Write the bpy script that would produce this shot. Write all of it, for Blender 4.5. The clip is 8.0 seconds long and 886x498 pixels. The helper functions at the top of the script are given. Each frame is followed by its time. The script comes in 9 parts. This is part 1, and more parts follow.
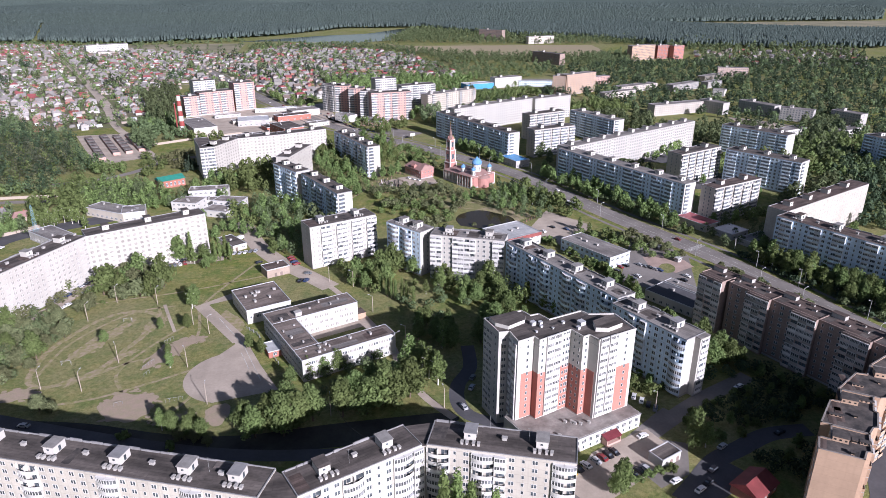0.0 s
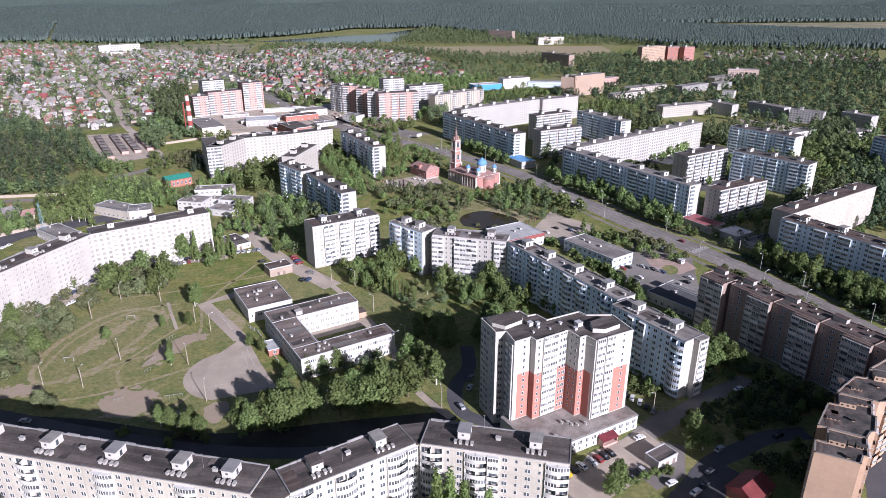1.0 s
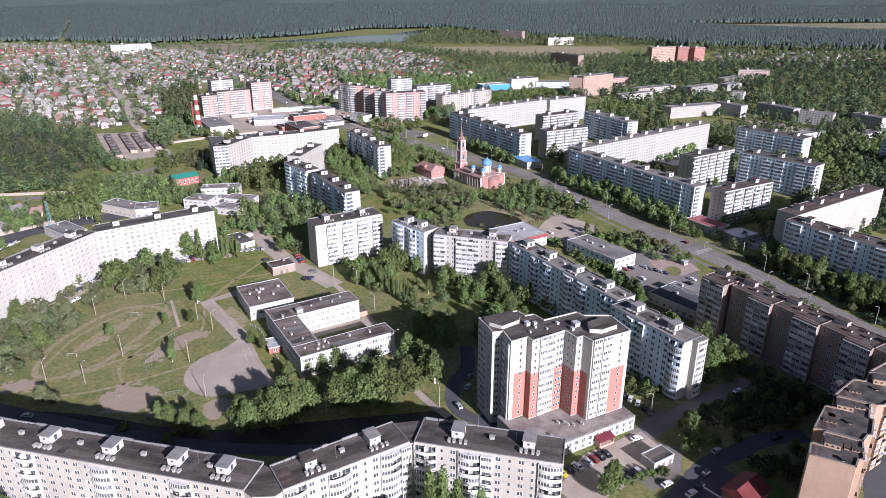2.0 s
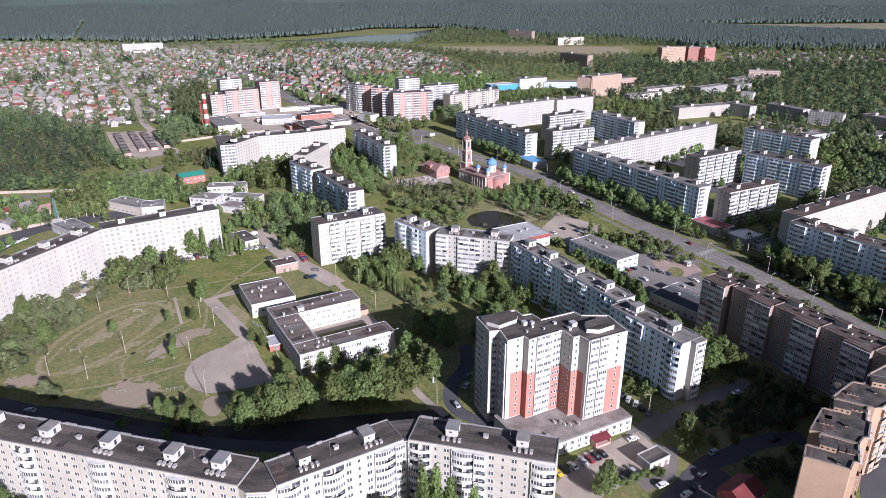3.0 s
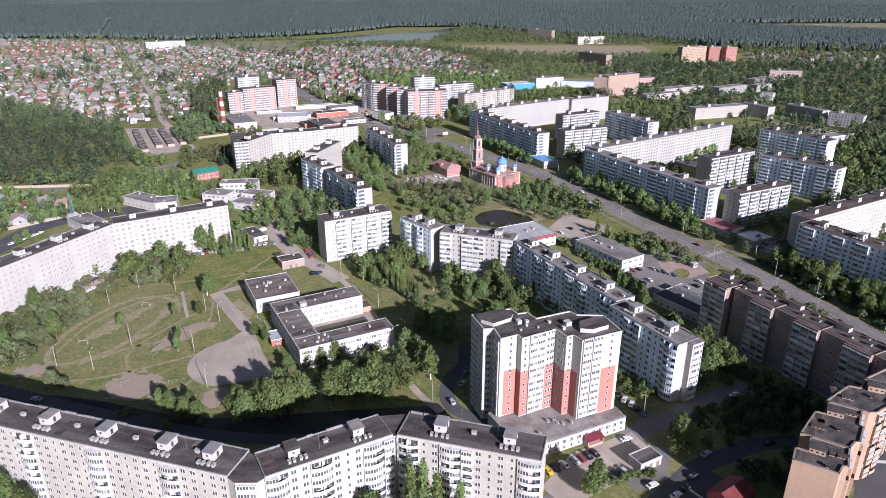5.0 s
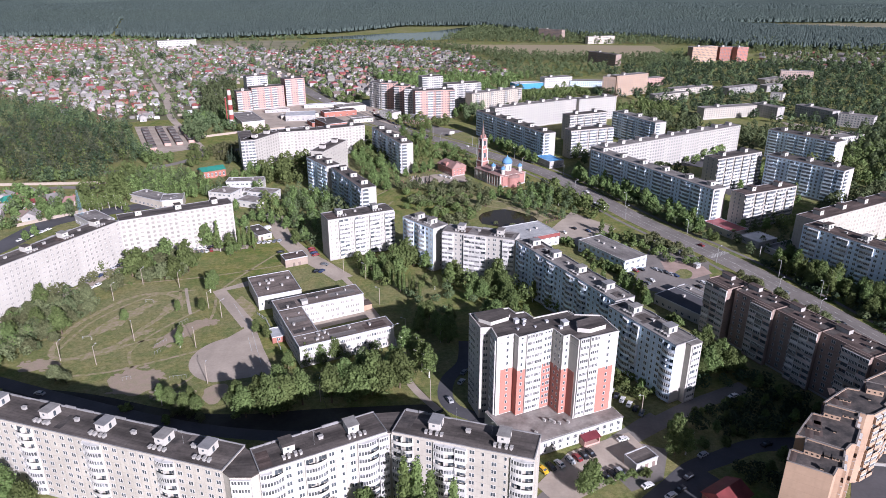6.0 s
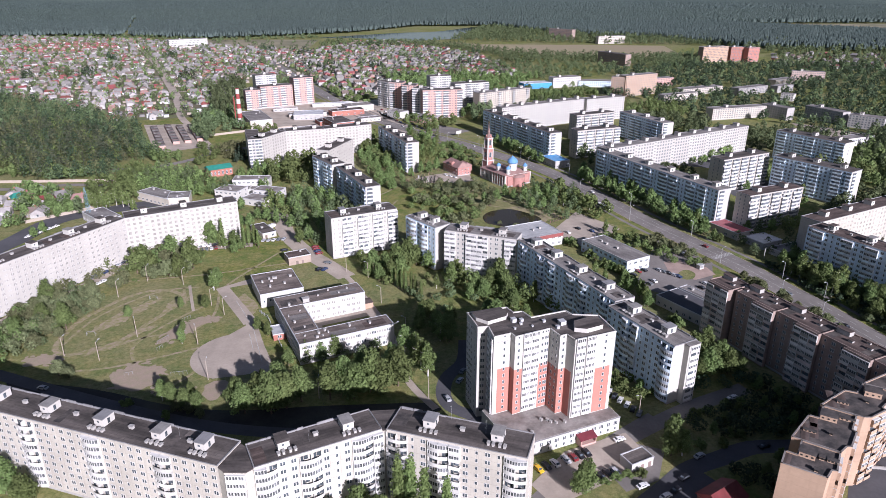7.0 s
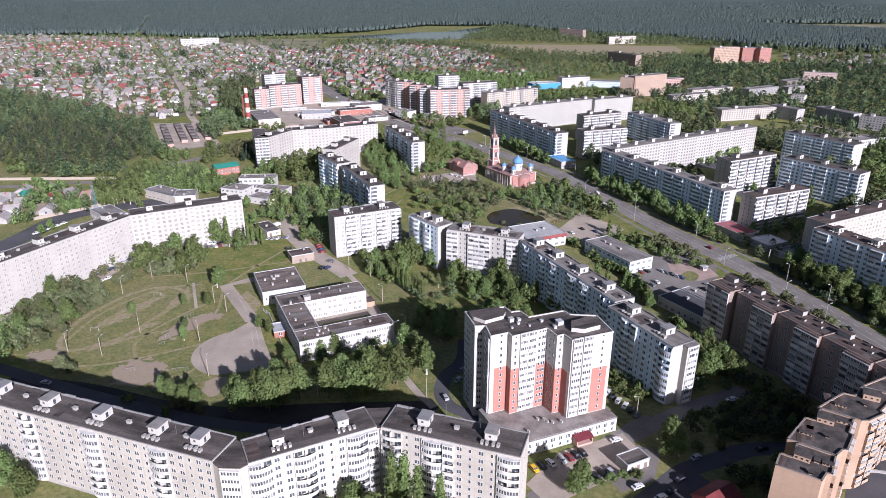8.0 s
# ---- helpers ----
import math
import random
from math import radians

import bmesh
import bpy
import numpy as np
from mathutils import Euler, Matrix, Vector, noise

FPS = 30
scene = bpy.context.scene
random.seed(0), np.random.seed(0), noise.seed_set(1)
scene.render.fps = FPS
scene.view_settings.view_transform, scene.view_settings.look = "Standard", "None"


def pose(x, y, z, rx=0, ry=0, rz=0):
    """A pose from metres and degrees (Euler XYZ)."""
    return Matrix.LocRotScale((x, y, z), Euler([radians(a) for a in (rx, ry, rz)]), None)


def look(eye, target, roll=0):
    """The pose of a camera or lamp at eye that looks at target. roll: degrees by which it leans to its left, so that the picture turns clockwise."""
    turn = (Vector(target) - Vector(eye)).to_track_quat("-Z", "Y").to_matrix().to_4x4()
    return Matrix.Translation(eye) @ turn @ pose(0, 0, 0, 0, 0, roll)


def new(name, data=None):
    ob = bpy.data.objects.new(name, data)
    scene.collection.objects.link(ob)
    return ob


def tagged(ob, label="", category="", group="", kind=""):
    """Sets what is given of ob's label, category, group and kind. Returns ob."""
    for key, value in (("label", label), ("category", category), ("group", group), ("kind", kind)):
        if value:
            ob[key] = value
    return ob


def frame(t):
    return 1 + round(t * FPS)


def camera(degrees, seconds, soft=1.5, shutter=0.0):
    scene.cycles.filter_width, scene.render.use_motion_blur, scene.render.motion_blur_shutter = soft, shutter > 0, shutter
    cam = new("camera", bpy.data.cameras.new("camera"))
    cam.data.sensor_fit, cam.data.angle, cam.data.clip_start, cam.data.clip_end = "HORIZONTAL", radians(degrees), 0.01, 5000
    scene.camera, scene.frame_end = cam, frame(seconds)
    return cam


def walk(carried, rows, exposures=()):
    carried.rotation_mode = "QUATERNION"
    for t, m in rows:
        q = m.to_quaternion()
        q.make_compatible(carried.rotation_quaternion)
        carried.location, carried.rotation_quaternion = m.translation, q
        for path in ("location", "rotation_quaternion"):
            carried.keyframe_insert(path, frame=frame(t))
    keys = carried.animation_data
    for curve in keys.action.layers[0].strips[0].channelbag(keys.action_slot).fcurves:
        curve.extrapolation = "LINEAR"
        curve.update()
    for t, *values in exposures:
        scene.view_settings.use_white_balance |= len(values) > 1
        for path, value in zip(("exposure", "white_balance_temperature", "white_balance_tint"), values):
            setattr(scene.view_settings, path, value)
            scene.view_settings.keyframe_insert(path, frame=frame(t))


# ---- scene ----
cam = camera(67.0, 8.0, soft=0.65)
PATH = [
    (0, (-17.169, 4.837, 151.258), (-4.175, 96.742, 114.048), -0.12),
    (0.5, (-15.013, 4.277, 151.153), (-2.762, 96.312, 114.012), -0.10),
    (1, (-12.869, 3.685, 151.098), (-1.360, 95.834, 114.002), -0.08),
    (1.5, (-10.735, 3.068, 151.086), (0.031, 95.316, 114.012), -0.07),
    (3, (-4.369, 1.129, 151.239), (4.168, 93.597, 114.135), -0.05),
    (3.5, (-2.251, 0.474, 151.333), (5.540, 92.995, 114.194), -0.04),
    (4, (-0.131, -0.174, 151.437), (6.914, 92.389, 114.256), -0.03),
    (4.5, (1.993, -0.809, 151.545), (8.289, 91.790, 114.318), -0.03),
    (6, (8.413, -2.574, 151.828), (12.448, 90.096, 114.465), 0.00),
    (6.5, (10.576, -3.094, 151.888), (13.851, 89.592, 114.490), 0.02),
    (7, (12.755, -3.569, 151.919), (15.265, 89.131, 114.496), 0.04),
    (7.5, (14.953, -3.993, 151.915), (16.693, 88.720, 114.480), 0.07),
    (8, (17.170, -4.359, 151.871), (18.135, 88.366, 114.439), 0.10),
]
walk(cam, [(t, look(eye, target, roll)) for t, eye, target, roll in PATH], [(0, 0.86, 5950, 23), (8, 0.77, 5950, 23)])

# ---- light ----
world = bpy.data.worlds.new("sky")
scene.world = world
world.use_nodes = True
wn = world.node_tree.nodes
sky = wn.new("ShaderNodeTexSky")
sky.sky_type = "NISHITA"
sky.sun_disc = False
sky.sun_elevation = radians(22.8)
sky.sun_rotation = radians(152.3)
sky.altitude = 200
sky.air_density, sky.dust_density, sky.ozone_density = 1.0, 1.6, 1.0
wn["Background"].inputs["Strength"].default_value = 0.040
world.node_tree.links.new(sky.outputs[0], wn["Background"].inputs["Color"])

sun_lamp = bpy.data.lights.new("sun", "SUN")
sun_lamp.energy = 5.0
sun_lamp.angle = radians(0.6)
sun_lamp.color = (1.0, 0.965, 0.925)
sun = new("sun", sun_lamp)
sun.matrix_world = look((465, -885, 420), (0, 0, 0))


# ---- materials ----
def node_mat(name):
    m = bpy.data.materials.new(name)
    m.use_nodes = True
    return m, m.node_tree.nodes, m.node_tree.links, m.node_tree.nodes["Principled BSDF"]


def math_node(nt, op, a, b=None):
    n = nt.nodes.new("ShaderNodeMath")
    n.operation = op
    for i, v in enumerate((a, b)):
        if v is None:
            continue
        if isinstance(v, (int, float)):
            n.inputs[i].default_value = v
        else:
            nt.links.new(v, n.inputs[i])
    return n.outputs[0]


def mix_node(nt, fac, a, b, mode="MIX"):
    n = nt.nodes.new("ShaderNodeMix")
    n.data_type, n.blend_type = "RGBA", mode
    for sock, v in ((n.inputs[0], fac), (n.inputs[6], a), (n.inputs[7], b)):
        if isinstance(v, (int, float)):
            sock.default_value = v
        elif isinstance(v, tuple):
            sock.default_value = (*v[:3], 1)
        else:
            nt.links.new(v, sock)
    return n.outputs[2]


def noise_node(nt, coord, scale, detail=3.0, rough=0.55, stretch=None):
    if stretch:
        mp = nt.nodes.new("ShaderNodeMapping")
        mp.inputs["Scale"].default_value = stretch
        nt.links.new(coord, mp.inputs["Vector"])
        coord = mp.outputs[0]
    n = nt.nodes.new("ShaderNodeTexNoise")
    n.inputs["Scale"].default_value = scale
    n.inputs["Detail"].default_value = detail
    n.inputs["Roughness"].default_value = rough
    nt.links.new(coord, n.inputs["Vector"])
    return n.outputs["Fac"]


def ramp_node(nt, fac, lo, hi):
    n = nt.nodes.new("ShaderNodeMapRange")
    n.inputs["From Min"].default_value, n.inputs["From Max"].default_value = lo, hi
    nt.links.new(fac, n.inputs["Value"])
    return n.outputs[0]


def shade(c, k):
    return tuple(max(0.0, min(1.0, v * k)) for v in c)


def mat(name, base, rough=0.85, vary=0.18, coarse=0.1, fine=1.6, metal=0.0, bump=0.0, rnd=0.0, alt=None, stretch=None, streak=0.0,
        joints=None, joint_dark=0.72, sheets=None):
    """A worn surface: two scales of variation, optional second colour in patches, streaks and panel seams, variation from piece to piece."""
    m, nodes, links, bsdf = node_mat(name)
    nt = m.node_tree
    tc = nodes.new("ShaderNodeTexCoord").outputs["Object"]
    big = ramp_node(nt, noise_node(nt, tc, coarse, 4, stretch=stretch), 0.35, 0.65)
    col = mix_node(nt, big, shade(base, 1 - vary), alt if alt else shade(base, 1 + vary * 0.6))
    small = ramp_node(nt, noise_node(nt, tc, fine, 4), 0.3, 0.7)
    col = mix_node(nt, small, mix_node(nt, 1.0, col, (1 - vary * 0.7,) * 3, "MULTIPLY"), col)
    if streak:
        st = ramp_node(nt, noise_node(nt, tc, 0.9, 3, stretch=(1, 1, 0.07)), 0.5, 0.75)
        col = mix_node(nt, math_node(nt, "MULTIPLY", st, streak), col, shade(base, 0.5))
    if joints:
        sep = nodes.new("ShaderNodeSeparateXYZ")
        links.new(tc, sep.inputs[0])
        along = math_node(nt, "ADD", sep.outputs[0], sep.outputs[1])
        a = math_node(nt, "LESS_THAN", math_node(nt, "FRACT", math_node(nt, "DIVIDE", math_node(nt, "ADD", along, 500.0), joints[0])), 0.035)
        b = math_node(nt, "LESS_THAN", math_node(nt, "FRACT", math_node(nt, "DIVIDE", math_node(nt, "ADD", sep.outputs[2], 500.0), joints[1])), 0.045)
        seam = math_node(nt, "MAXIMUM", a, b)
        col = mix_node(nt, seam, col, mix_node(nt, 1.0, col, (joint_dark,) * 3, "MULTIPLY"))
    if sheets:
        br = nodes.new("ShaderNodeTexBrick")
        links.new(tc, br.inputs["Vector"])
        br.inputs["Color1"].default_value, br.inputs["Color2"].default_value = (0.84, 0.83, 0.83, 1), (1.14, 1.12, 1.1, 1)
        br.inputs["Mortar"].default_value = (0.66, 0.66, 0.66, 1)
        br.inputs["Scale"].default_value, br.inputs["Mortar Size"].default_value = 1.0, 0.07
        br.inputs["Brick Width"].default_value, br.inputs["Row Height"].default_value = sheets
        br.inputs["Bias"].default_value = -0.2
        col = mix_node(nt, 0.85, col, br.outputs["Color"], "MULTIPLY")
    if rnd:
        oi = nodes.new("ShaderNodeObjectInfo").outputs["Random"]
        hsv = nodes.new("ShaderNodeHueSaturation")
        links.new(col, hsv.inputs["Color"])
        links.new(math_node(nt, "ADD", math_node(nt, "MULTIPLY", oi, 2 * rnd), 1 - rnd), hsv.inputs["Value"])
        links.new(math_node(nt, "ADD", math_node(nt, "MULTIPLY", oi, -0.03 * rnd / 0.25), 0.5 + 0.015 * rnd / 0.25), hsv.inputs["Hue"])
        col = hsv.outputs[0]
    links.new(col, bsdf.inputs["Base Color"])
    bsdf.inputs["Roughness"].default_value = rough
    bsdf.inputs["Metallic"].default_value = metal
    bsdf.inputs["Specular IOR Level"].default_value = 0.3
    if bump:
        bp = nodes.new("ShaderNodeBump")
        bp.inputs["Strength"].default_value = 0.6
        bp.inputs["Distance"].default_value = bump
        links.new(noise_node(nt, tc, fine * 2, 4), bp.inputs["Height"])
        links.new(bp.outputs[0], bsdf.inputs["Normal"])
    return m


def glass_mat(name, base, rough=0.12, lift=5.0):
    m, nodes, links, bsdf = node_mat(name)
    nt = m.node_tree
    oi = nodes.new("ShaderNodeObjectInfo").outputs["Random"]
    tc = nodes.new("ShaderNodeTexCoord").outputs["Object"]
    n = ramp_node(nt, noise_node(nt, tc, 0.45, 2), 0.4, 0.62)
    f = math_node(nt, "MULTIPLY", n, oi)
    links.new(mix_node(nt, f, base, shade(base, lift)), bsdf.inputs["Base Color"])
    bsdf.inputs["Roughness"].default_value = rough
    bsdf.inputs["Specular IOR Level"].default_value = 0.5
    return m


def leaf_mat(name, base, rnd=0.25, spread=0.5):
    m, nodes, links, bsdf = node_mat(name)
    nt = m.node_tree
    geo = nodes.new("ShaderNodeNewGeometry").outputs["Random Per Island"]
    oi = nodes.new("ShaderNodeObjectInfo").outputs["Random"]
    hsv = nodes.new("ShaderNodeHueSaturation")
    hsv.inputs["Color"].default_value = (*base, 1)
    links.new(math_node(nt, "ADD", math_node(nt, "MULTIPLY", oi, 0.035), 0.482), hsv.inputs["Hue"])
    v = math_node(nt, "ADD", math_node(nt, "MULTIPLY", geo, spread), 1 - spread * 0.54)
    v = math_node(nt, "MULTIPLY", v, math_node(nt, "ADD", math_node(nt, "MULTIPLY", oi, 2 * rnd), 1 - rnd))
    tc = nodes.new("ShaderNodeTexCoord").outputs["Object"]
    stand = ramp_node(nt, noise_node(nt, tc, 0.14, 2), 0.3, 0.7)
    v = math_node(nt, "MULTIPLY", v, math_node(nt, "ADD", math_node(nt, "MULTIPLY", stand, 0.55), 0.72))
    links.new(v, hsv.inputs["Value"])
    links.new(hsv.outputs[0], bsdf.inputs["Base Color"])
    bsdf.inputs["Roughness"].default_value = 0.75
    bsdf.inputs["Specular IOR Level"].default_value = 0.12
    tr = nodes.new("ShaderNodeBsdfTranslucent")
    links.new(hsv.outputs[0], tr.inputs["Color"])
    ms = nodes.new("ShaderNodeMixShader")
    ms.inputs[0].default_value = 0.38
    links.new(bsdf.outputs[0], ms.inputs[1])
    links.new(tr.outputs[0], ms.inputs[2])
    links.new(ms.outputs[0], nodes["Material Output"].inputs["Surface"])
    return m


M = {
    "panel": mat("white panel facade", (0.455, 0.428, 0.388), 0.9, 0.13, 0.08, 0.7, streak=0.3, joints=(3.2, 2.75), joint_dark=0.8),
    "panel_clean": mat("whitewashed panel facade", (0.43, 0.415, 0.39), 0.9, 0.08, 0.08, 0.7, streak=0.08, joints=(3.2, 2.75), joint_dark=0.88),
    # blue of the shop and hall; on block fronts it stands in for shade
    "panel_blue_shade": mat("blue panel and shade-tinted white facade", (0.60, 0.72, 0.84), 0.9, 0.16, 0.12, 0.6, streak=0.3, joints=(3.2, 2.75), joint_dark=0.75),
    "panel_beige": mat("beige panel facade", (0.48, 0.43, 0.37), 0.9, 0.10, 0.1, 0.7, streak=0.2, joints=(3.2, 2.75)),
    "brick": mat("brown brick facade", (0.29, 0.222, 0.198), 0.9, 0.16, 0.15, 1.2, streak=0.2, joints=(40, 2.8)),
    "brick_tan": mat("tan brick facade", (0.415, 0.292, 0.216), 0.9, 0.12, 0.1, 1.0, streak=0.16, joints=(40, 2.8), joint_dark=0.9),
    "brick_red": mat("red brick", (0.34, 0.145, 0.115), 0.9, 0.15, 0.2, 1.4),
    "coral": mat("coral brick facade", (0.40, 0.182, 0.15), 0.9, 0.08, 0.1, 1.0, streak=0.08),
    "pink": mat("pink facade", (0.47, 0.30, 0.262), 0.9, 0.08, 0.1, 1.0, streak=0.1, joints=(40, 2.8), joint_dark=0.9),
    "white": mat("white plaster", (0.47, 0.458, 0.436), 0.85, 0.07, 0.12, 0.9, streak=0.1),
    "cream": mat("cream plaster", (0.46, 0.42, 0.37), 0.88, 0.10, 0.12, 0.9, streak=0.15),
    "grey": mat("grey concrete", (0.38, 0.37, 0.36), 0.9, 0.18, 0.2, 1.0, streak=0.2),
    "bitumen": mat("weathered roofing felt", (0.088, 0.078, 0.074), 0.85, 0.38, 0.10, 0.8, alt=(0.155, 0.136, 0.128), stretch=(0.5, 2.2, 1), sheets=(7.5, 1.15)),
    "bitumen_brown": mat("brown roofing felt", (0.085, 0.062, 0.056), 0.88, 0.35, 0.15, 0.9, alt=(0.15, 0.115, 0.105), stretch=(0.5, 2.2, 1), sheets=(7.5, 1.15)),
    "bitumen_pale": mat("pale roofing felt", (0.215, 0.2, 0.195), 0.85, 0.3, 0.1, 0.8, alt=(0.29, 0.275, 0.265), stretch=(0.5, 2, 1), sheets=(7.5, 1.15)),
    "felt_grey": mat("dusty grey roofing felt", (0.22, 0.195, 0.182), 0.88, 0.25, 0.2, 1.0, alt=(0.3, 0.275, 0.26)),
    "felt_school": mat("faded brown grey felt", (0.17, 0.14, 0.127), 0.88, 0.32, 0.15, 0.9, alt=(0.25, 0.21, 0.19), stretch=(0.5, 2, 1), sheets=(7.5, 1.15)),
    "roof_white": mat("pale sheet roof", (0.44, 0.45, 0.46), 0.6, 0.14, 0.15, 0.8, sheets=(9.0, 1.2)),
    "roof_maroon": mat("dark red and shade-darkened tin roof", (0.17, 0.04, 0.042), 0.6, 0.2, 0.3, 1.5),
    "shade_ground": mat("yard asphalt darkened as shade", (0.042, 0.042, 0.046), 0.95, 0.35, 0.06, 0.7, alt=(0.066, 0.066, 0.058)),
    "felt_old": mat("old patched roofing felt", (0.062, 0.06, 0.062), 0.9, 0.4, 0.22, 1.4, alt=(0.13, 0.112, 0.105), streak=0.0),
    "edge": mat("dull roof edging", (0.24, 0.24, 0.25), 0.7, 0.2, 0.3, 2),
    "cap_sheet": mat("weathered grey sheet", (0.27, 0.262, 0.255), 0.75, 0.22, 0.4, 2),
    "garden": mat("garden soil and grass", (0.23, 0.195, 0.14), 0.95, 0.35, 0.05, 0.4, alt=(0.13, 0.16, 0.06)),
    "maroon": mat("maroon canopy sheet", (0.15, 0.03, 0.04), 0.6, 0.15, 0.3, 2),
    "tin": mat("galvanised flashing", (0.55, 0.56, 0.58), 0.5, 0.12, 0.3, 2, metal=0.3),
    "frame": mat("white window frame", (0.55, 0.55, 0.55), 0.6, 0.06, 0.5, 3),
    "balcony": mat("balcony panel", (0.55, 0.545, 0.535), 0.85, 0.12, 0.3, 2, rnd=0.28),
    # shaded copy of the balcony panel, its blue standing in for skylight
    "balcony_shade": mat("balcony panel tinted blue for shade", (0.60, 0.69, 0.78), 0.85, 0.16, 0.3, 2, rnd=0.3),
    "balcony_brown": mat("brown balcony panel", (0.42, 0.38, 0.36), 0.85, 0.16, 0.3, 2, rnd=0.4),
    "glass": glass_mat("window glass", (0.045, 0.054, 0.064), 0.12, 3.5),
    "glass_far": glass_mat("curtained window", (0.085, 0.094, 0.108), 0.3, 2.6),
    "glass_pale": glass_mat("pale curtained window", (0.215, 0.205, 0.195), 0.3, 1.8),
    "glazing": glass_mat("balcony glazing", (0.062, 0.066, 0.072), 0.2, 4.5),
    "asphalt": mat("worn asphalt", (0.205, 0.188, 0.178), 0.92, 0.22, 0.05, 0.9),
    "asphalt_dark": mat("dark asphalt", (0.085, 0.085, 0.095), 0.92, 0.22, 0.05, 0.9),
    "paving": mat("grey paving", (0.385, 0.33, 0.28), 0.92, 0.18, 0.08, 0.9),
    "dirt": mat("trodden earth", (0.42, 0.335, 0.25), 0.95, 0.2, 0.42, 1.6, alt=(0.215, 0.212, 0.085)),
    "sand": mat("dusty gravel", (0.43, 0.335, 0.27), 0.95, 0.22, 0.3, 1.6, alt=(0.30, 0.255, 0.18)),
    "paint": mat("road paint", (0.5, 0.5, 0.48), 0.85, 0.4, 0.4, 2),
    "bark": mat("bark", (0.16, 0.12, 0.09), 0.95, 0.3, 0.8, 4),
    "birch": mat("birch bark", (0.62, 0.60, 0.56), 0.9, 0.3, 1.2, 5),
    "leaf_a": leaf_mat("lime leaves", (0.145, 0.196, 0.074)),
    "leaf_b": leaf_mat("birch leaves", (0.165, 0.222, 0.082)),
    "leaf_c": leaf_mat("poplar leaves", (0.122, 0.162, 0.08)),
    "leaf_d": leaf_mat("willow leaves", (0.158, 0.178, 0.092)),
    "leaf_dry": leaf_mat("olive brown leaves", (0.152, 0.162, 0.082)),
    "leaf_pine": leaf_mat("grey brown pine crowns", (0.102, 0.12, 0.078)),
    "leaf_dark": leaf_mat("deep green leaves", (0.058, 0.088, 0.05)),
    "needle": leaf_mat("pine needles", (0.055, 0.082, 0.055)),
    "pole": mat("galvanised pole", (0.42, 0.43, 0.44), 0.5, 0.1, 0.5, 3, metal=0.5),
    "tyre": mat("tyre rubber", (0.02, 0.02, 0.02), 0.8, 0.2, 2, 8),
    "roof_red": mat("red metal roof", (0.235, 0.075, 0.072), 0.5, 0.14, 0.2, 1.5, rnd=0.25),
    "roof_grey": mat("slate sheet roof", (0.28, 0.265, 0.26), 0.8, 0.16, 0.3, 1.5, rnd=0.35),
    "roof_brown": mat("brown roof sheet", (0.195, 0.15, 0.135), 0.7, 0.15, 0.3, 1.5, rnd=0.3),
    "roof_green": mat("green metal roof", (0.03, 0.20, 0.16), 0.5, 0.12, 0.3, 1.5),
    "roof_blue": mat("blue metal roof", (0.06, 0.26, 0.52), 0.45, 0.12, 0.3, 1.5),
    "house_white": mat("dull white house wall", (0.275, 0.265, 0.25), 0.9, 0.15, 0.2, 1.2, rnd=0.35),
    "house_cream": mat("dull cream house wall", (0.28, 0.245, 0.205), 0.9, 0.15, 0.2, 1.2, rnd=0.3),
    "house_pink": mat("dull pink house wall", (0.44, 0.34, 0.30), 0.9, 0.15, 0.2, 1.2, rnd=0.3),
    "roof_pinkish": mat("faded red tin roof", (0.285, 0.178, 0.162), 0.6, 0.12, 0.3, 1.2),
    "church_red": mat("red painted brick", (0.36, 0.185, 0.165), 0.85, 0.12, 0.3, 1.2, streak=0.1),
    "spire_tin": mat("weathered brown spire sheet", (0.17, 0.115, 0.105), 0.6, 0.15, 0.5, 2),
    "iron": mat("black painted iron", (0.05, 0.05, 0.052), 0.6, 0.15, 0.5, 2),
    "gold": mat("gilded metal", (0.75, 0.52, 0.16), 0.3, 0.05, 1, 4, metal=1.0),
    "dome_blue": mat("blue dome paint", (0.12, 0.26, 0.46), 0.35, 0.06, 0.5, 2),
    "stripe_red": mat("red warning paint", (0.26, 0.06, 0.055), 0.7, 0.1, 0.4, 2),
}


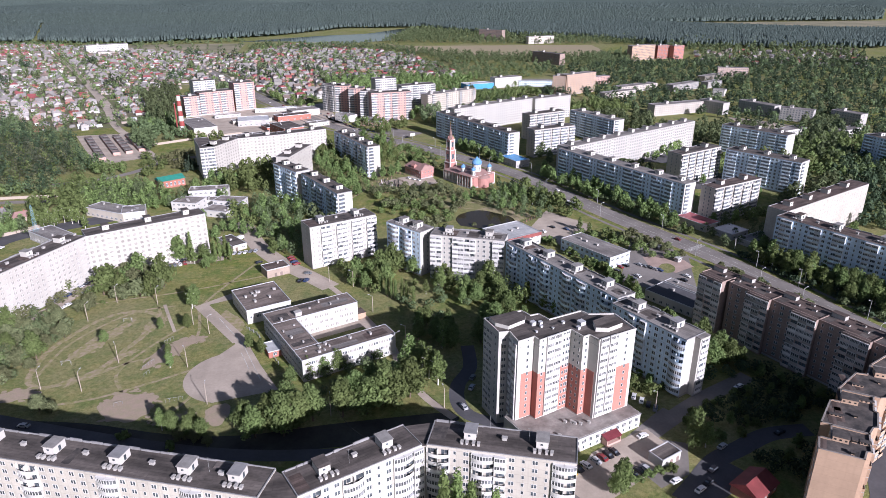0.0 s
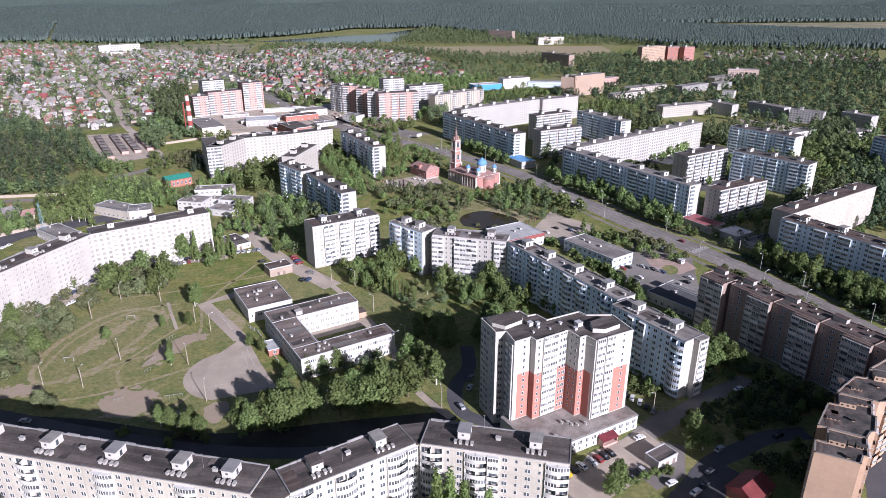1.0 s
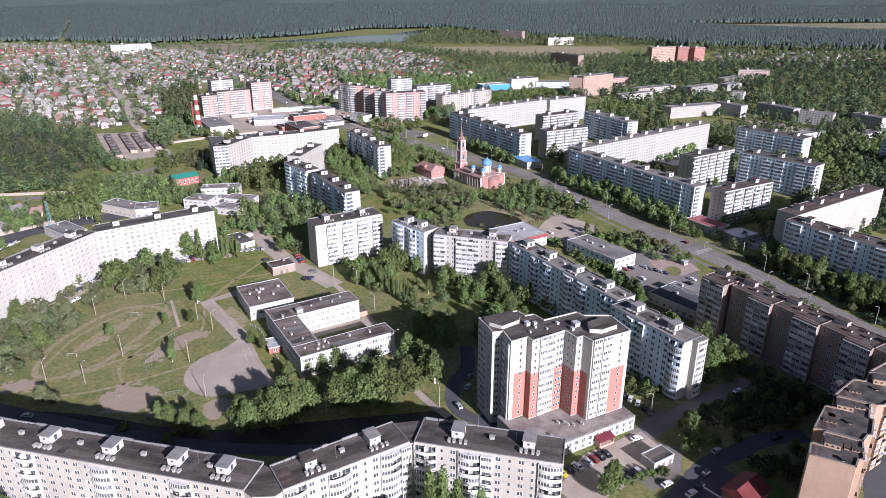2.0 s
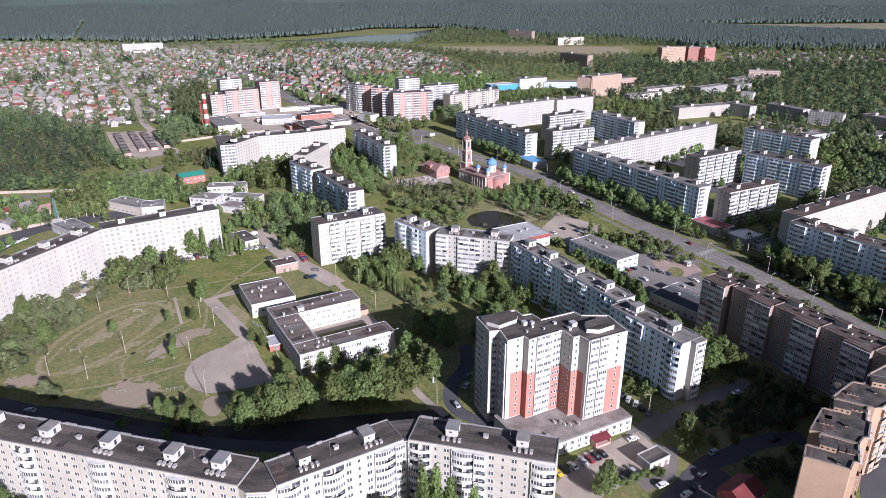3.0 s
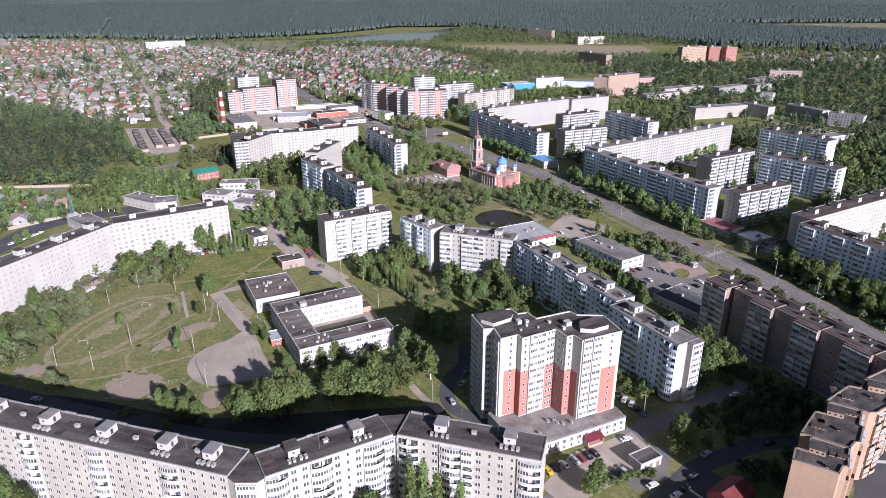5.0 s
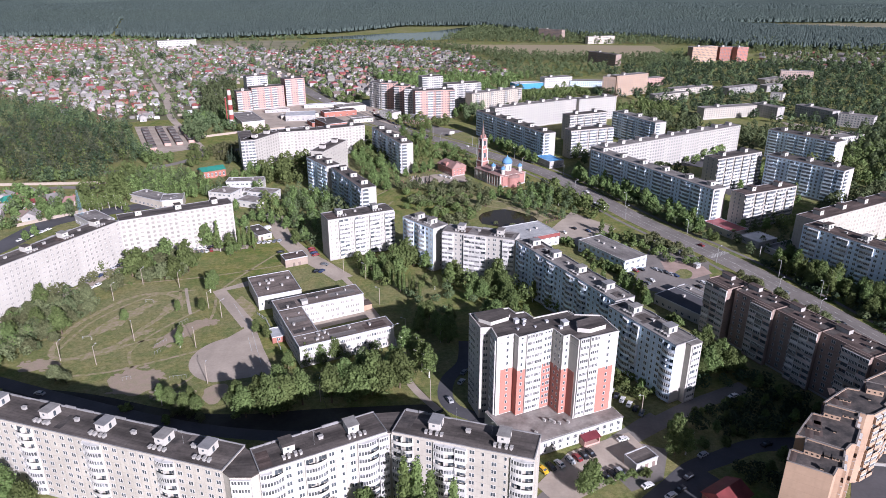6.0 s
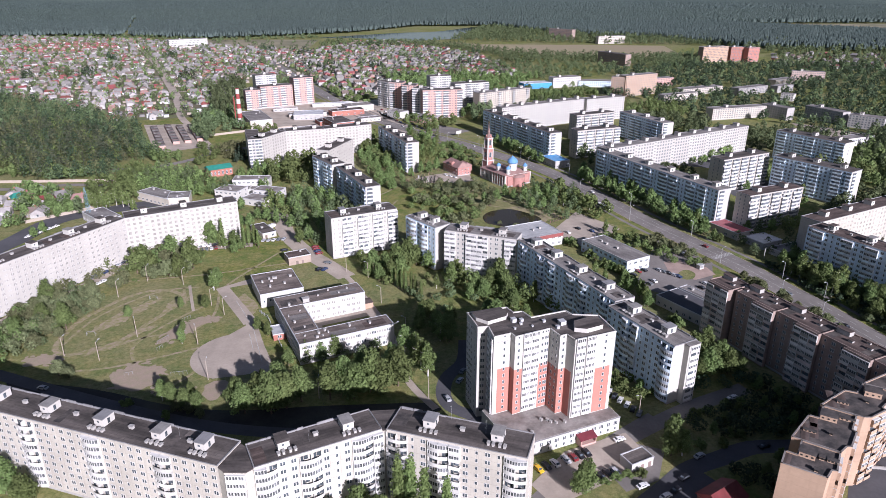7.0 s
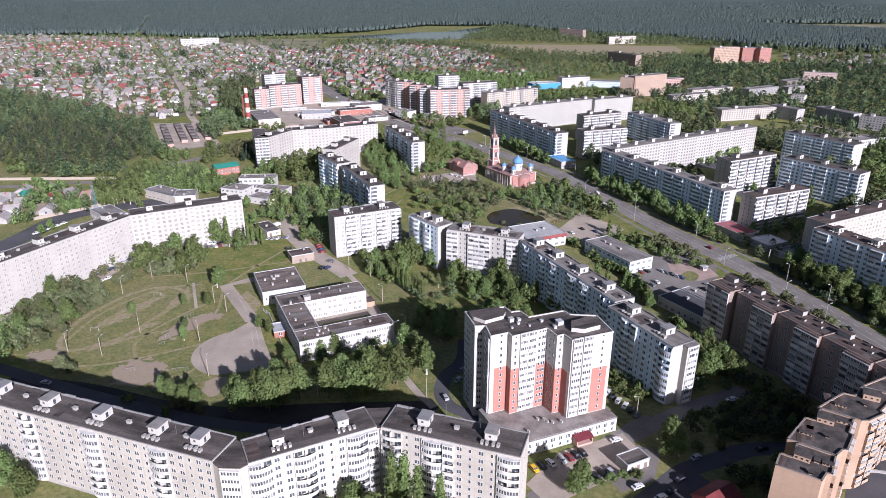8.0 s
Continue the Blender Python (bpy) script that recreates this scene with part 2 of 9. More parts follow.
# ---- mesh helpers ----
class Geo:
    """Vertices, faces and material slots of one mesh."""

    def __init__(self):
        self.v, self.f, self.m = [], [], []

    def add(self, vs, fs, mi=0):
        n = len(self.v)
        self.v += vs
        self.f += [tuple(n + i for i in f) for f in fs]
        self.m += [mi] * len(fs)
        return self

    def box(self, x0, y0, z0, x1, y1, z1, mi=0, top=None):
        vs = [(x0, y0, z0), (x1, y0, z0), (x1, y1, z0), (x0, y1, z0), (x0, y0, z1), (x1, y0, z1), (x1, y1, z1), (x0, y1, z1)]
        self.add(vs, [(0, 3, 2, 1), (0, 1, 5, 4), (1, 2, 6, 5), (2, 3, 7, 6), (3, 0, 4, 7)], mi)
        self.add(vs, [(4, 5, 6, 7)], mi if top is None else top)
        return self

    def prism(self, poly, z0, z1, mi=0, top=None):
        n = len(poly)
        vs = [(x, y, z0) for x, y in poly] + [(x, y, z1) for x, y in poly]
        self.add(vs, [(i, (i + 1) % n, n + (i + 1) % n, n + i) for i in range(n)], mi)
        self.add(vs, [tuple(range(n - 1, -1, -1))], mi)
        self.add(vs, [tuple(range(n, 2 * n))], mi if top is None else top)
        return self

    def cone(self, x, y, z0, z1, r0, r1, n=8, mi=0, turn=0.0):
        vs = []
        for z, r in ((z0, r0), (z1, r1)):
            vs += [(x + r * math.cos(turn + 2 * math.pi * i / n), y + r * math.sin(turn + 2 * math.pi * i / n), z) for i in range(n)]
        fs = [(i, (i + 1) % n, n + (i + 1) % n, n + i) for i in range(n)]
        fs += [tuple(range(n - 1, -1, -1)), tuple(range(n, 2 * n))]
        return self.add(vs, fs, mi)

    def lathe(self, x, y, rings, n=14, mi=0):
        """A turned form from (radius, height) rings."""
        vs = [(x + r * math.cos(2 * math.pi * i / n), y + r * math.sin(2 * math.pi * i / n), z) for r, z in rings for i in range(n)]
        fs = [(k * n + i, k * n + (i + 1) % n, (k + 1) * n + (i + 1) % n, (k + 1) * n + i) for k in range(len(rings) - 1) for i in range(n)]
        fs += [tuple(range(n - 1, -1, -1)), tuple(range((len(rings) - 1) * n, len(rings) * n))]
        return self.add(vs, fs, mi)

    def tube(self, p, q, r0, r1, n=6, mi=0):
        p, q = Vector(p), Vector(q)
        w = (q - p).normalized()
        a = w.orthogonal().normalized()
        b = w.cross(a)
        vs = []
        for c, r in ((p, r0), (q, r1)):
            vs += [tuple(c + a * (r * math.cos(2 * math.pi * i / n)) + b * (r * math.sin(2 * math.pi * i / n))) for i in range(n)]
        fs = [(i, (i + 1) % n, n + (i + 1) % n, n + i) for i in range(n)] + [tuple(range(n - 1, -1, -1)), tuple(range(n, 2 * n))]
        return self.add(vs, fs, mi)

    def hip(self, x0, y0, x1, y1, z0, rise, over=0.4, ridge=0.5, mi=0):
        """A gabled or hipped roof over a rectangle; ridge is the share of the length that the ridge spans."""
        x0, y0, x1, y1 = x0 - over, y0 - over, x1 + over, y1 + over
        if x1 - x0 >= y1 - y0:
            c, h = (y0 + y1) / 2, (x1 - x0) * (1 - ridge) / 2
            r = [(x0 + h, c, z0 + rise), (x1 - h, c, z0 + rise)]
            fs = [(0, 1, 5, 4), (1, 2, 5), (2, 3, 4, 5), (3, 0, 4), (0, 3, 2, 1)]
        else:
            c, h = (x0 + x1) / 2, (y1 - y0) * (1 - ridge) / 2
            r = [(c, y0 + h, z0 + rise), (c, y1 - h, z0 + rise)]
            fs = [(0, 1, 4), (1, 2, 5, 4), (2, 3, 5), (3, 0, 4, 5), (0, 3, 2, 1)]
        return self.add([(x0, y0, z0), (x1, y0, z0), (x1, y1, z0), (x0, y1, z0)] + r, fs, mi)

    def mesh(self, name, mats):
        me = bpy.data.meshes.new(name)
        me.from_pydata(self.v, [], self.f)
        for k in mats:
            me.materials.append(M[k] if isinstance(k, str) else k)
        me.polygons.foreach_set("material_index", self.m)
        me.update()
        return me


def part(name, geo, mats, parent, label="", m=None, kind=""):
    """One mesh object under a thing or a part."""
    me = geo.mesh(name, mats) if isinstance(geo, Geo) else geo
    ob = new(name, me)
    ob.parent = parent
    if m is not None:
        ob.matrix_basis = m
    return tagged(ob, label, kind=kind)


def thing(name, x, y, ang=0.0, label="", category="", group="", kind="", z=0.0):
    ob = new(name)
    ob.empty_display_size = 0.5
    ob.matrix_basis = pose(x, y, z, 0, 0, ang)
    return tagged(ob, label, category, group, kind)


def solid(name, geo, mats, label="", category="", kind="", m=None, group=""):
    ob = new(name, geo.mesh(name, mats))
    if m is not None:
        ob.matrix_basis = m
    return tagged(ob, label, category, group, kind)


def inside(poly, x, y):
    hit, n = False, len(poly)
    for i in range(n):
        (xa, ya), (xb, yb) = poly[i], poly[(i + 1) % n]
        if (ya > y) != (yb > y) and x < (xb - xa) * (y - ya) / (yb - ya) + xa:
            hit = not hit
    return hit


def scatter(poly, spacing, rng, jitter=0.45, ang=0.0):
    """Points on a jittered grid inside a polygon."""
    xs, ys = [p[0] for p in poly], [p[1] for p in poly]
    cx, cy = sum(xs) / len(xs), sum(ys) / len(ys)
    reach = max(max(xs) - min(xs), max(ys) - min(ys))
    n = int(reach / spacing) + 1
    c, s = math.cos(radians(ang)), math.sin(radians(ang))
    out = []
    for i in range(-n, n + 1):
        for j in range(-n, n + 1):
            a, b = (i + rng.uniform(-jitter, jitter)) * spacing, (j + rng.uniform(-jitter, jitter)) * spacing
            x, y = cx + a * c - b * s, cy + a * s + b * c
            if inside(poly, x, y):
                out.append((x, y))
    return out


def ribbon(pts, width, z=0.04, geo=None, mi=0):
    """A strip of even width along a line of points."""
    geo = geo or Geo()
    vs = []
    for i, p in enumerate(pts):
        a, b = Vector(pts[max(i - 1, 0)]), Vector(pts[min(i + 1, len(pts) - 1)])
        d = (b - a).normalized()
        nrm = Vector((-d.y, d.x)) * width / 2
        vs += [(p[0] + nrm.x, p[1] + nrm.y, z), (p[0] - nrm.x, p[1] - nrm.y, z)]
    fs = [(2 * i + 1, 2 * i + 3, 2 * i + 2, 2 * i) for i in range(len(pts) - 1)]
    return geo.add(vs, fs, mi)


def smooth_line(pts, n=6):
    """Points of a soft curve through the given ones."""
    out = []
    for i in range(len(pts) - 1):
        p0, p1, p2, p3 = (Vector(pts[min(max(k, 0), len(pts) - 1)]) for k in (i - 1, i, i + 1, i + 2))
        for j in range(n):
            t = j / n
            q = 0.5 * ((2 * p1) + (p2 - p0) * t + (2 * p0 - 5 * p1 + 4 * p2 - p3) * t * t + (3 * p1 - p0 - 3 * p2 + p3) * t ** 3)
            out.append((q.x, q.y))
    return out + [tuple(pts[-1])]


def blob(cx, cy, rx, ry, ang=0.0, z=0.05, n=28, rough=0.08, seed=1, geo=None, mi=0):
    """An uneven rounded patch of ground."""
    rng = random.Random(seed)
    c, s = math.cos(radians(ang)), math.sin(radians(ang))
    vs = []
    for i in range(n):
        a = 2 * math.pi * i / n
        k = 1 + rng.uniform(-rough, rough)
        u, v = rx * k * math.cos(a), ry * k * math.sin(a)
        vs.append((cx + u * c - v * s, cy + u * s + v * c, z))
    vs = [(p[0], p[1], z) for p in smooth_line([v[:2] for v in vs[::2]] + [vs[0][:2]], 5)[:-1]]
    return (geo or Geo()).add(vs, [tuple(range(len(vs)))], mi)


# ---- apartment blocks ----
BAY, STOREY = 3.2, 2.75


def window_geo(w, h, leaves=2):
    """A window that faces -y, one connected shape: frame with sunk panes; its sill is at z = 0."""
    g = Geo()
    t, f, p = 0.09, -0.07, -0.02
    xs = [-w / 2 + w * k / leaves for k in range(leaves + 1)]
    g.add([(x, f, z) for z in (0, h) for x in xs] + [(x, 0.05, z) for z in (0, h) for x in xs], [])
    n = leaves + 1
    for k in range(leaves):
        a, b, c, d = k, k + 1, n + k + 1, n + k
        i = len(g.v)
        x0, x1 = xs[k] + t, xs[k + 1] - t
        g.v += [(x0, f, t), (x1, f, t), (x1, f, h - t), (x0, f, h - t), (x0, p, t), (x1, p, t), (x1, p, h - t), (x0, p, h - t)]
        q = [i, i + 1, i + 2, i + 3]
        o = [a, b, c, d]
        for j in range(4):
            g.f += [(o[j], o[(j + 1) % 4], q[(j + 1) % 4], q[j]), (q[j], q[(j + 1) % 4], q[(j + 1) % 4] + 4, q[j] + 4)]
            g.m += [0, 0]
        g.f.append((i + 4, i + 5, i + 6, i + 7))
        g.m.append(1)
        g.f += [(a + 2 * n, b + 2 * n, b, a), (d, c, c + 2 * n, d + 2 * n)]
        g.m += [0, 0]
    g.f += [(2 * n, 0, n, 3 * n), (n - 1, 3 * n - 1, 4 * n - 1, 2 * n - 1)]
    g.m += [0, 0]
    return g


def balcony_geo(w, kind, deep=1.15):
    """A balcony of one bay, facing -y, with slab, parapet and glazing or an open front."""
    g = Geo()
    g.box(-w / 2, -deep, -0.14, w / 2, 0.02, 0.0, 0)
    g.box(-w / 2, -deep, 0.0, w / 2, -deep + 0.08, 1.05, 0)
    for s in (-1, 1):
        g.box(s * w / 2 - 0.05, -deep + 0.08, 0.0, s * w / 2 + 0.05, 0.02, 1.05 if kind == "open" else 2.45, 0)
    if kind == "open":
        g.box(-w / 2 + 0.5, -0.06, 0.0, -w / 2 + 1.3, 0.05, 2.1, 2)
        g.box(-w / 2 + 1.4, -0.06, 0.85, w / 2 - 0.4, 0.05, 2.15, 2)
        g.box(-w / 2, -deep, 1.1, w / 2, -deep + 0.05, 1.16, 1)
    else:
        g.box(-w / 2 + 0.05, -deep + 0.04, 1.05, w / 2 - 0.05, -deep + 0.07, 2.2, 3)
        n = 6 if kind == "fine" else 4
        for k in range(n + 1):
            x, t = -w / 2 + 0.08 + (w - 0.16) * k / n, 0.1 if k % 2 == 0 else 0.06
            g.box(x - t, -deep, 1.05, x + t, -deep + 0.04, 2.2, 1)
        g.box(-w / 2, -deep, 2.15, w / 2, 0.02, 2.48, 1)
    return g


def bow_geo(w, kind):
    """A bowed balcony two bays wide, facing -y."""
    g = Geo()
    n = 8
    arc = [(-w / 2 + w * i / n, -(0.55 + 0.85 * math.sin(math.pi * i / n) ** 0.8)) for i in range(n + 1)]
    g.prism([(w / 2, 0.02), (-w / 2, 0.02)] + arc, -0.16, 0.0, 0)

    def band(z0, z1, mi, inset=0.0):
        for (xa, ya), (xb, yb) in zip(arc, arc[1:]):
            g.add([(xa, ya + inset, z0), (xb, yb + inset, z0), (xb, yb + inset, z1), (xa, ya + inset, z1)], [(0, 1, 2, 3)], mi)
            g.add([(xa, ya + inset + 0.08, z0), (xb, yb + inset + 0.08, z0), (xb, yb + inset + 0.08, z1), (xa, ya + inset + 0.08, z1)], [(3, 2, 1, 0)], mi)
    band(0.0, 1.02, 0)
    for s in (-1, 1):
        g.box(s * w / 2 - 0.06, -0.55, 0, s * w / 2 + 0.06, 0.02, 2.5, 0)
    g.box(-0.06, -1.2, 0, 0.06, 0.02, 2.5, 0)
    if kind != "open":
        half = arc if kind == "full" else arc[: n // 2 + 1]
        for (xa, ya), (xb, yb) in zip(half, half[1:]):
            g.add([(xa, ya + 0.04, 1.02), (xb, yb + 0.04, 1.02), (xb, yb + 0.04, 2.3), (xa, ya + 0.04, 2.3)], [(0, 1, 2, 3)], 3)
            for x, y in ((xa, ya),):
                g.box(x - 0.09, y - 0.03, 1.02, x + 0.09, y + 0.06, 2.3, 1)
        g.prism([(half[-1][0], 0.0), (-w / 2, 0.0)] + half, 2.28, 2.4, 1)
    for x in (-w * 0.3, w * 0.3):
        g.box(x - 0.9, -0.06, 0.0, x - 0.1, 0.04, 2.15, 2)
        g.box(x, -0.06, 0.85, x + 1.2, 0.04, 2.15, 2)
    return g


BOW = {(tone, k): bow_geo(2 * BAY, k).mesh("balcony", [tone, "frame", "glass", "glazing"]) for tone in ("balcony", "balcony_shade") for k in ("full", "half", "open")}
WIN = {
    "W": window_geo(1.6, 1.45, 2).mesh("window", ["frame", "glass"]),
    "T": window_geo(2.1, 1.45, 3).mesh("window", ["frame", "glass"]),
    "s": window_geo(0.85, 1.3, 1).mesh("window", ["frame", "glass"]),
    "S": window_geo(1.9, 0.6, 3).mesh("window", ["frame", "glass"]),
}
WIN_PALE = {k: window_geo(*a).mesh("window", ["frame", "glass_pale"]) for k, a in (("W", (1.6, 1.45, 2)), ("T", (2.1, 1.45, 3)), ("s", (0.85, 1.3, 1)), ("S", (1.9, 0.6, 3)))}
BALC = {}
for tone in ("balcony", "balcony_shade", "balcony_brown", "brick_tan"):
    for kind in ("fine", "wide", "open"):
        BALC[tone, kind] = balcony_geo(BAY, kind).mesh("balcony", [tone, "frame", "glass", "glazing"])


def lift_room(parent, x, y, z, w=3.4, d=4.6, h=2.7, roof="bitumen", wall="white"):
    g = Geo()
    g.box(-w / 2, -d / 2, 0, w / 2, d / 2, h, 0)
    g.box(w / 2 - 0.02, -0.5, 0.3, w / 2 + 0.05, 0.4, 2.0, 2)
    g.box(-0.5, -d / 2 - 0.05, 1.4, 0.2, -d / 2 + 0.02, 2.0, 2)
    ob = part("lift_room", g, [wall, roof, "glass"], parent, m=pose(x, y, z))
    part("cap", Geo().box(-w / 2 - 0.25, -d / 2 - 0.25, h, w / 2 + 0.25, d / 2 + 0.25, h + 0.18, 0), [roof], ob)
    return ob


VENT = Geo().box(-0.45, -0.7, 0, 0.45, 0.7, 0.9, 0).box(-0.6, -0.85, 0.98, 0.6, 0.85, 1.08, 0)
VENT.box(-0.4, -0.65, 0.9, -0.3, -0.55, 0.98, 0).box(0.3, 0.55, 0.9, 0.4, 0.65, 0.98, 0)
VENT = VENT.mesh("roof_vent", ["grey"])


def block(name, x, y, ang, length, depth=12.0, height=25.5, plan="WWSWWBB", wall="panel", roof="bitumen", tone="balcony", near=True, ends="WE",
          storeys=9, label="", group="", rooms=None, seed=0, base=0.9, rear=False, parapet=True, category="apartment block", left_wins=0, right_wins=1, room_v=0.55, edge="edge", bow=False, end_stack=False, pale=False, front="", rim=1.0):
    """A slab of flats. Its front left corner stands at (x, y); the front looks along -y of its own axes. plan gives the bays: W T s S windows, B balcony, . blank."""
    rng = random.Random(seed + int(abs(x) * 7 + abs(y) * 3))
    top = thing(name, x, y, ang, label, category, group)
    body = Geo().box(0, 0, -0.3, length, depth, height, 0)
    part("wall", body, [wall], top)
    # front sheet tinted blue: sky-lit shade put into a white wall's colour
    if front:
        part("facade", Geo().box(0.0, -0.012, base, length, 0.0, height - 0.06, 0), [front], top, "white front tinted blue for skylit shade")
    part("plinth", Geo().box(-0.06, -0.06, -0.3, length + 0.06, depth + 0.06, base, 0), ["grey"], top)
    part("roof", Geo().box(0.3, 0.3, height, length - 0.3, depth - 0.3, height + 0.12, 0), [roof], top)
    if near and length > 20:
        u = 0.6
        while u < length - 4:
            w = rng.uniform(2.0, 6.5)
            if rng.random() < 0.55:
                part("felt_patch", Geo().box(u, 0.4 + rng.uniform(0, 3), height + 0.12, min(u + w, length - 0.5), depth - 0.5 - rng.uniform(0, 3), height + 0.125 + 0.02 * rng.random()), [rng.choice((roof, "bitumen_brown", "felt_old", "bitumen"))], top)
            if rng.random() < 0.7:
                part("upstand", Geo().box(u, depth - 0.5, height + 0.1, min(u + w * 0.9, length - 0.3), depth - 0.15, height + rng.uniform(0.5, 1.0)), [edge], top)
            u += w
    if parapet:
        ring = Geo()
        for x0, y0, x1, y1, up in ((-0.06, -0.06, length + 0.06, 0.2, 0.14), (-0.06, depth - 0.2, length + 0.06, depth + 0.06, 0.4), (-0.06, 0.2, 0.2, depth - 0.2, 0.3), (length - 0.2, 0.2, length + 0.06, depth - 0.2, 0.3)):
            ring.box(x0, y0, height - 0.05, x1, y1, height + up * rim, 0)
        part("parapet", ring, [edge], top)
    step = (height - base - 0.6) / storeys
    n = max(1, round(length / BAY))
    bay = length / n
    loose = Geo()
    taken = {}

    def opening(kind, m, facing_x, s):
        if near:
            part("window", (WIN_PALE if pale else WIN)[kind], None, top, m=m)
        else:
            w, h = {"W": (1.6, 1.45), "T": (2.1, 1.45), "s": (0.9, 1.3), "S": (1.9, 0.7)}[kind]
            pts = [m @ Vector(p) for p in ((-w / 2, -0.04, 0), (w / 2, -0.04, 0), (w / 2, -0.04, h), (-w / 2, -0.04, h), (-w / 2, 0.02, 0), (w / 2, 0.02, 0), (w / 2, 0.02, h), (-w / 2, 0.02, h))]
            loose.add([tuple(p) for p in pts], [(0, 1, 2, 3), (1, 5, 6, 2), (4, 0, 3, 7), (3, 2, 6, 7), (4, 5, 1, 0)], 0)

    for i in range(n):
        kind = plan[i % len(plan)]
        cx = (i + 0.5) * bay
        for f in range(storeys):
            z = base + 0.15 + f * step
            if kind == "B" and bow and (i % len(plan)) + 1 < len(plan) and plan[(i + 1) % len(plan)] == "B" and i + 1 < n and not taken.get(i):
                taken[i + 1] = True
                m = pose((i + 1) * bay, 0, z) @ Matrix.Diagonal((bay / BAY, 1, step / STOREY, 1))
                part("balcony", BOW[tone, rng.choice(("full", "full", "half", "open"))], None, top, m=m)
            elif kind == "B" and taken.get(i):
                pass
            elif kind == "B":
                r = rng.random()
                b = "fine" if r < 0.45 else "wide" if r < 0.75 else "open"
                m = pose(cx, 0, z) @ Matrix.Diagonal((bay / BAY, 1, step / STOREY, 1))
                if near:
                    part("balcony", BALC[tone, b], None, top, m=m)
                else:
                    w = bay / 2
                    if b == "open":
                        loose.box(cx - w, -1.1, z - 0.12, cx + w, 0, z, 1)
                        loose.box(cx - w, -1.1, z, cx + w, -1.02, z + 1.0, 1)
                    else:
                        loose.box(cx - w, -1.1, z - 0.12, cx + w, 0, z + 1.0, 1)
                    if b != "open":
                        loose.box(cx - w + 0.1, -1.05, z + 1.0, cx + w - 0.1, 0, z + 2.35, 0)
                    else:
                        loose.box(cx - w + 0.4, -0.05, z + 0.9, cx + w - 0.5, 0, z + 2.2, 0)
            elif kind in "WTsS":
                opening(kind, pose(cx, 0, z + (0.85 if kind != "S" else 1.9)), 0, f)
    for side, count in ((0, left_wins), (1, right_wins)):
        for k in range(count):
            for f in range(storeys):
                z = base + 0.15 + f * step + 0.85
                v = depth * (k + 1) / (count + 1)
                opening("s", pose(length, v, z, 0, 0, 90) if side else pose(0, v, z, 0, 0, -90), 1, f)
    if end_stack:
        for f in range(storeys):
            z, v = base + 0.15 + f * step, depth * 0.27
            if near:
                part("balcony", BALC["balcony", ("fine", "wide", "fine")[(f * 5) % 3]], None, top, m=pose(length, v, z, 0, 0, 90) @ Matrix.Diagonal((1.25, 0.6, step / STOREY, 1)))
                for t in (0.64, 0.84):
                    opening("W" if t < 0.7 else "s", pose(length, depth * t, z + 0.85, 0, 0, 90), 1, f)
            else:
                loose.box(length, v - 2, z, length + 0.7, v + 2, z + 1.0, 1)
                loose.box(length, v - 1.9, z + 1.0, length + 0.62, v + 1.9, z + 2.3, 0)
    if loose.v:
        part("window_rest", loose, ["glass_pale" if pale else "glass_far", tone], top, kind="stuff")
    if rear:
        g = Geo()
        for i in range(n):
            for f in range(storeys):
                z = base + 1.0 + f * step
                cx = (i + 0.5) * bay
                g.box(cx - 0.8, depth, z, cx + 0.8, depth + 0.05, z + 1.4, 0)
        part("window_rest", g, ["glass"], top, kind="stuff")
    spots = rooms if rooms is not None else [length * (k + 0.5) / max(1, round(length / 21)) for k in range(max(1, round(length / 21)))]
    for u in spots:
        lift_room(top, u, depth * room_v, height + 0.1, roof=rng.choice(("cap_sheet", "edge", roof)) if near else roof)
        if near:
            for k in range(4):
                part("roof_vent", VENT, None, top, m=pose(u - 2.0 + k * 1.45 + (0.5 if k > 1 else 0), depth * room_v - 3.9, height + 0.1, 0, 0, rng.uniform(-6, 6)) @ Matrix.Diagonal((0.8, 0.85, rng.uniform(0.7, 1.0), 1)))
            if u + 10 < length:
                part("roof_vent", VENT, None, top, m=pose(u + 10, depth * 0.55, height + 0.1, 0, 0, 90))
    return top


NINE = "nine-storey white concrete panel apartment block with dark felt roof"
SHADE_BLUE = "nine-storey white panel apartment block, shaded front tinted blue, glazed balconies"
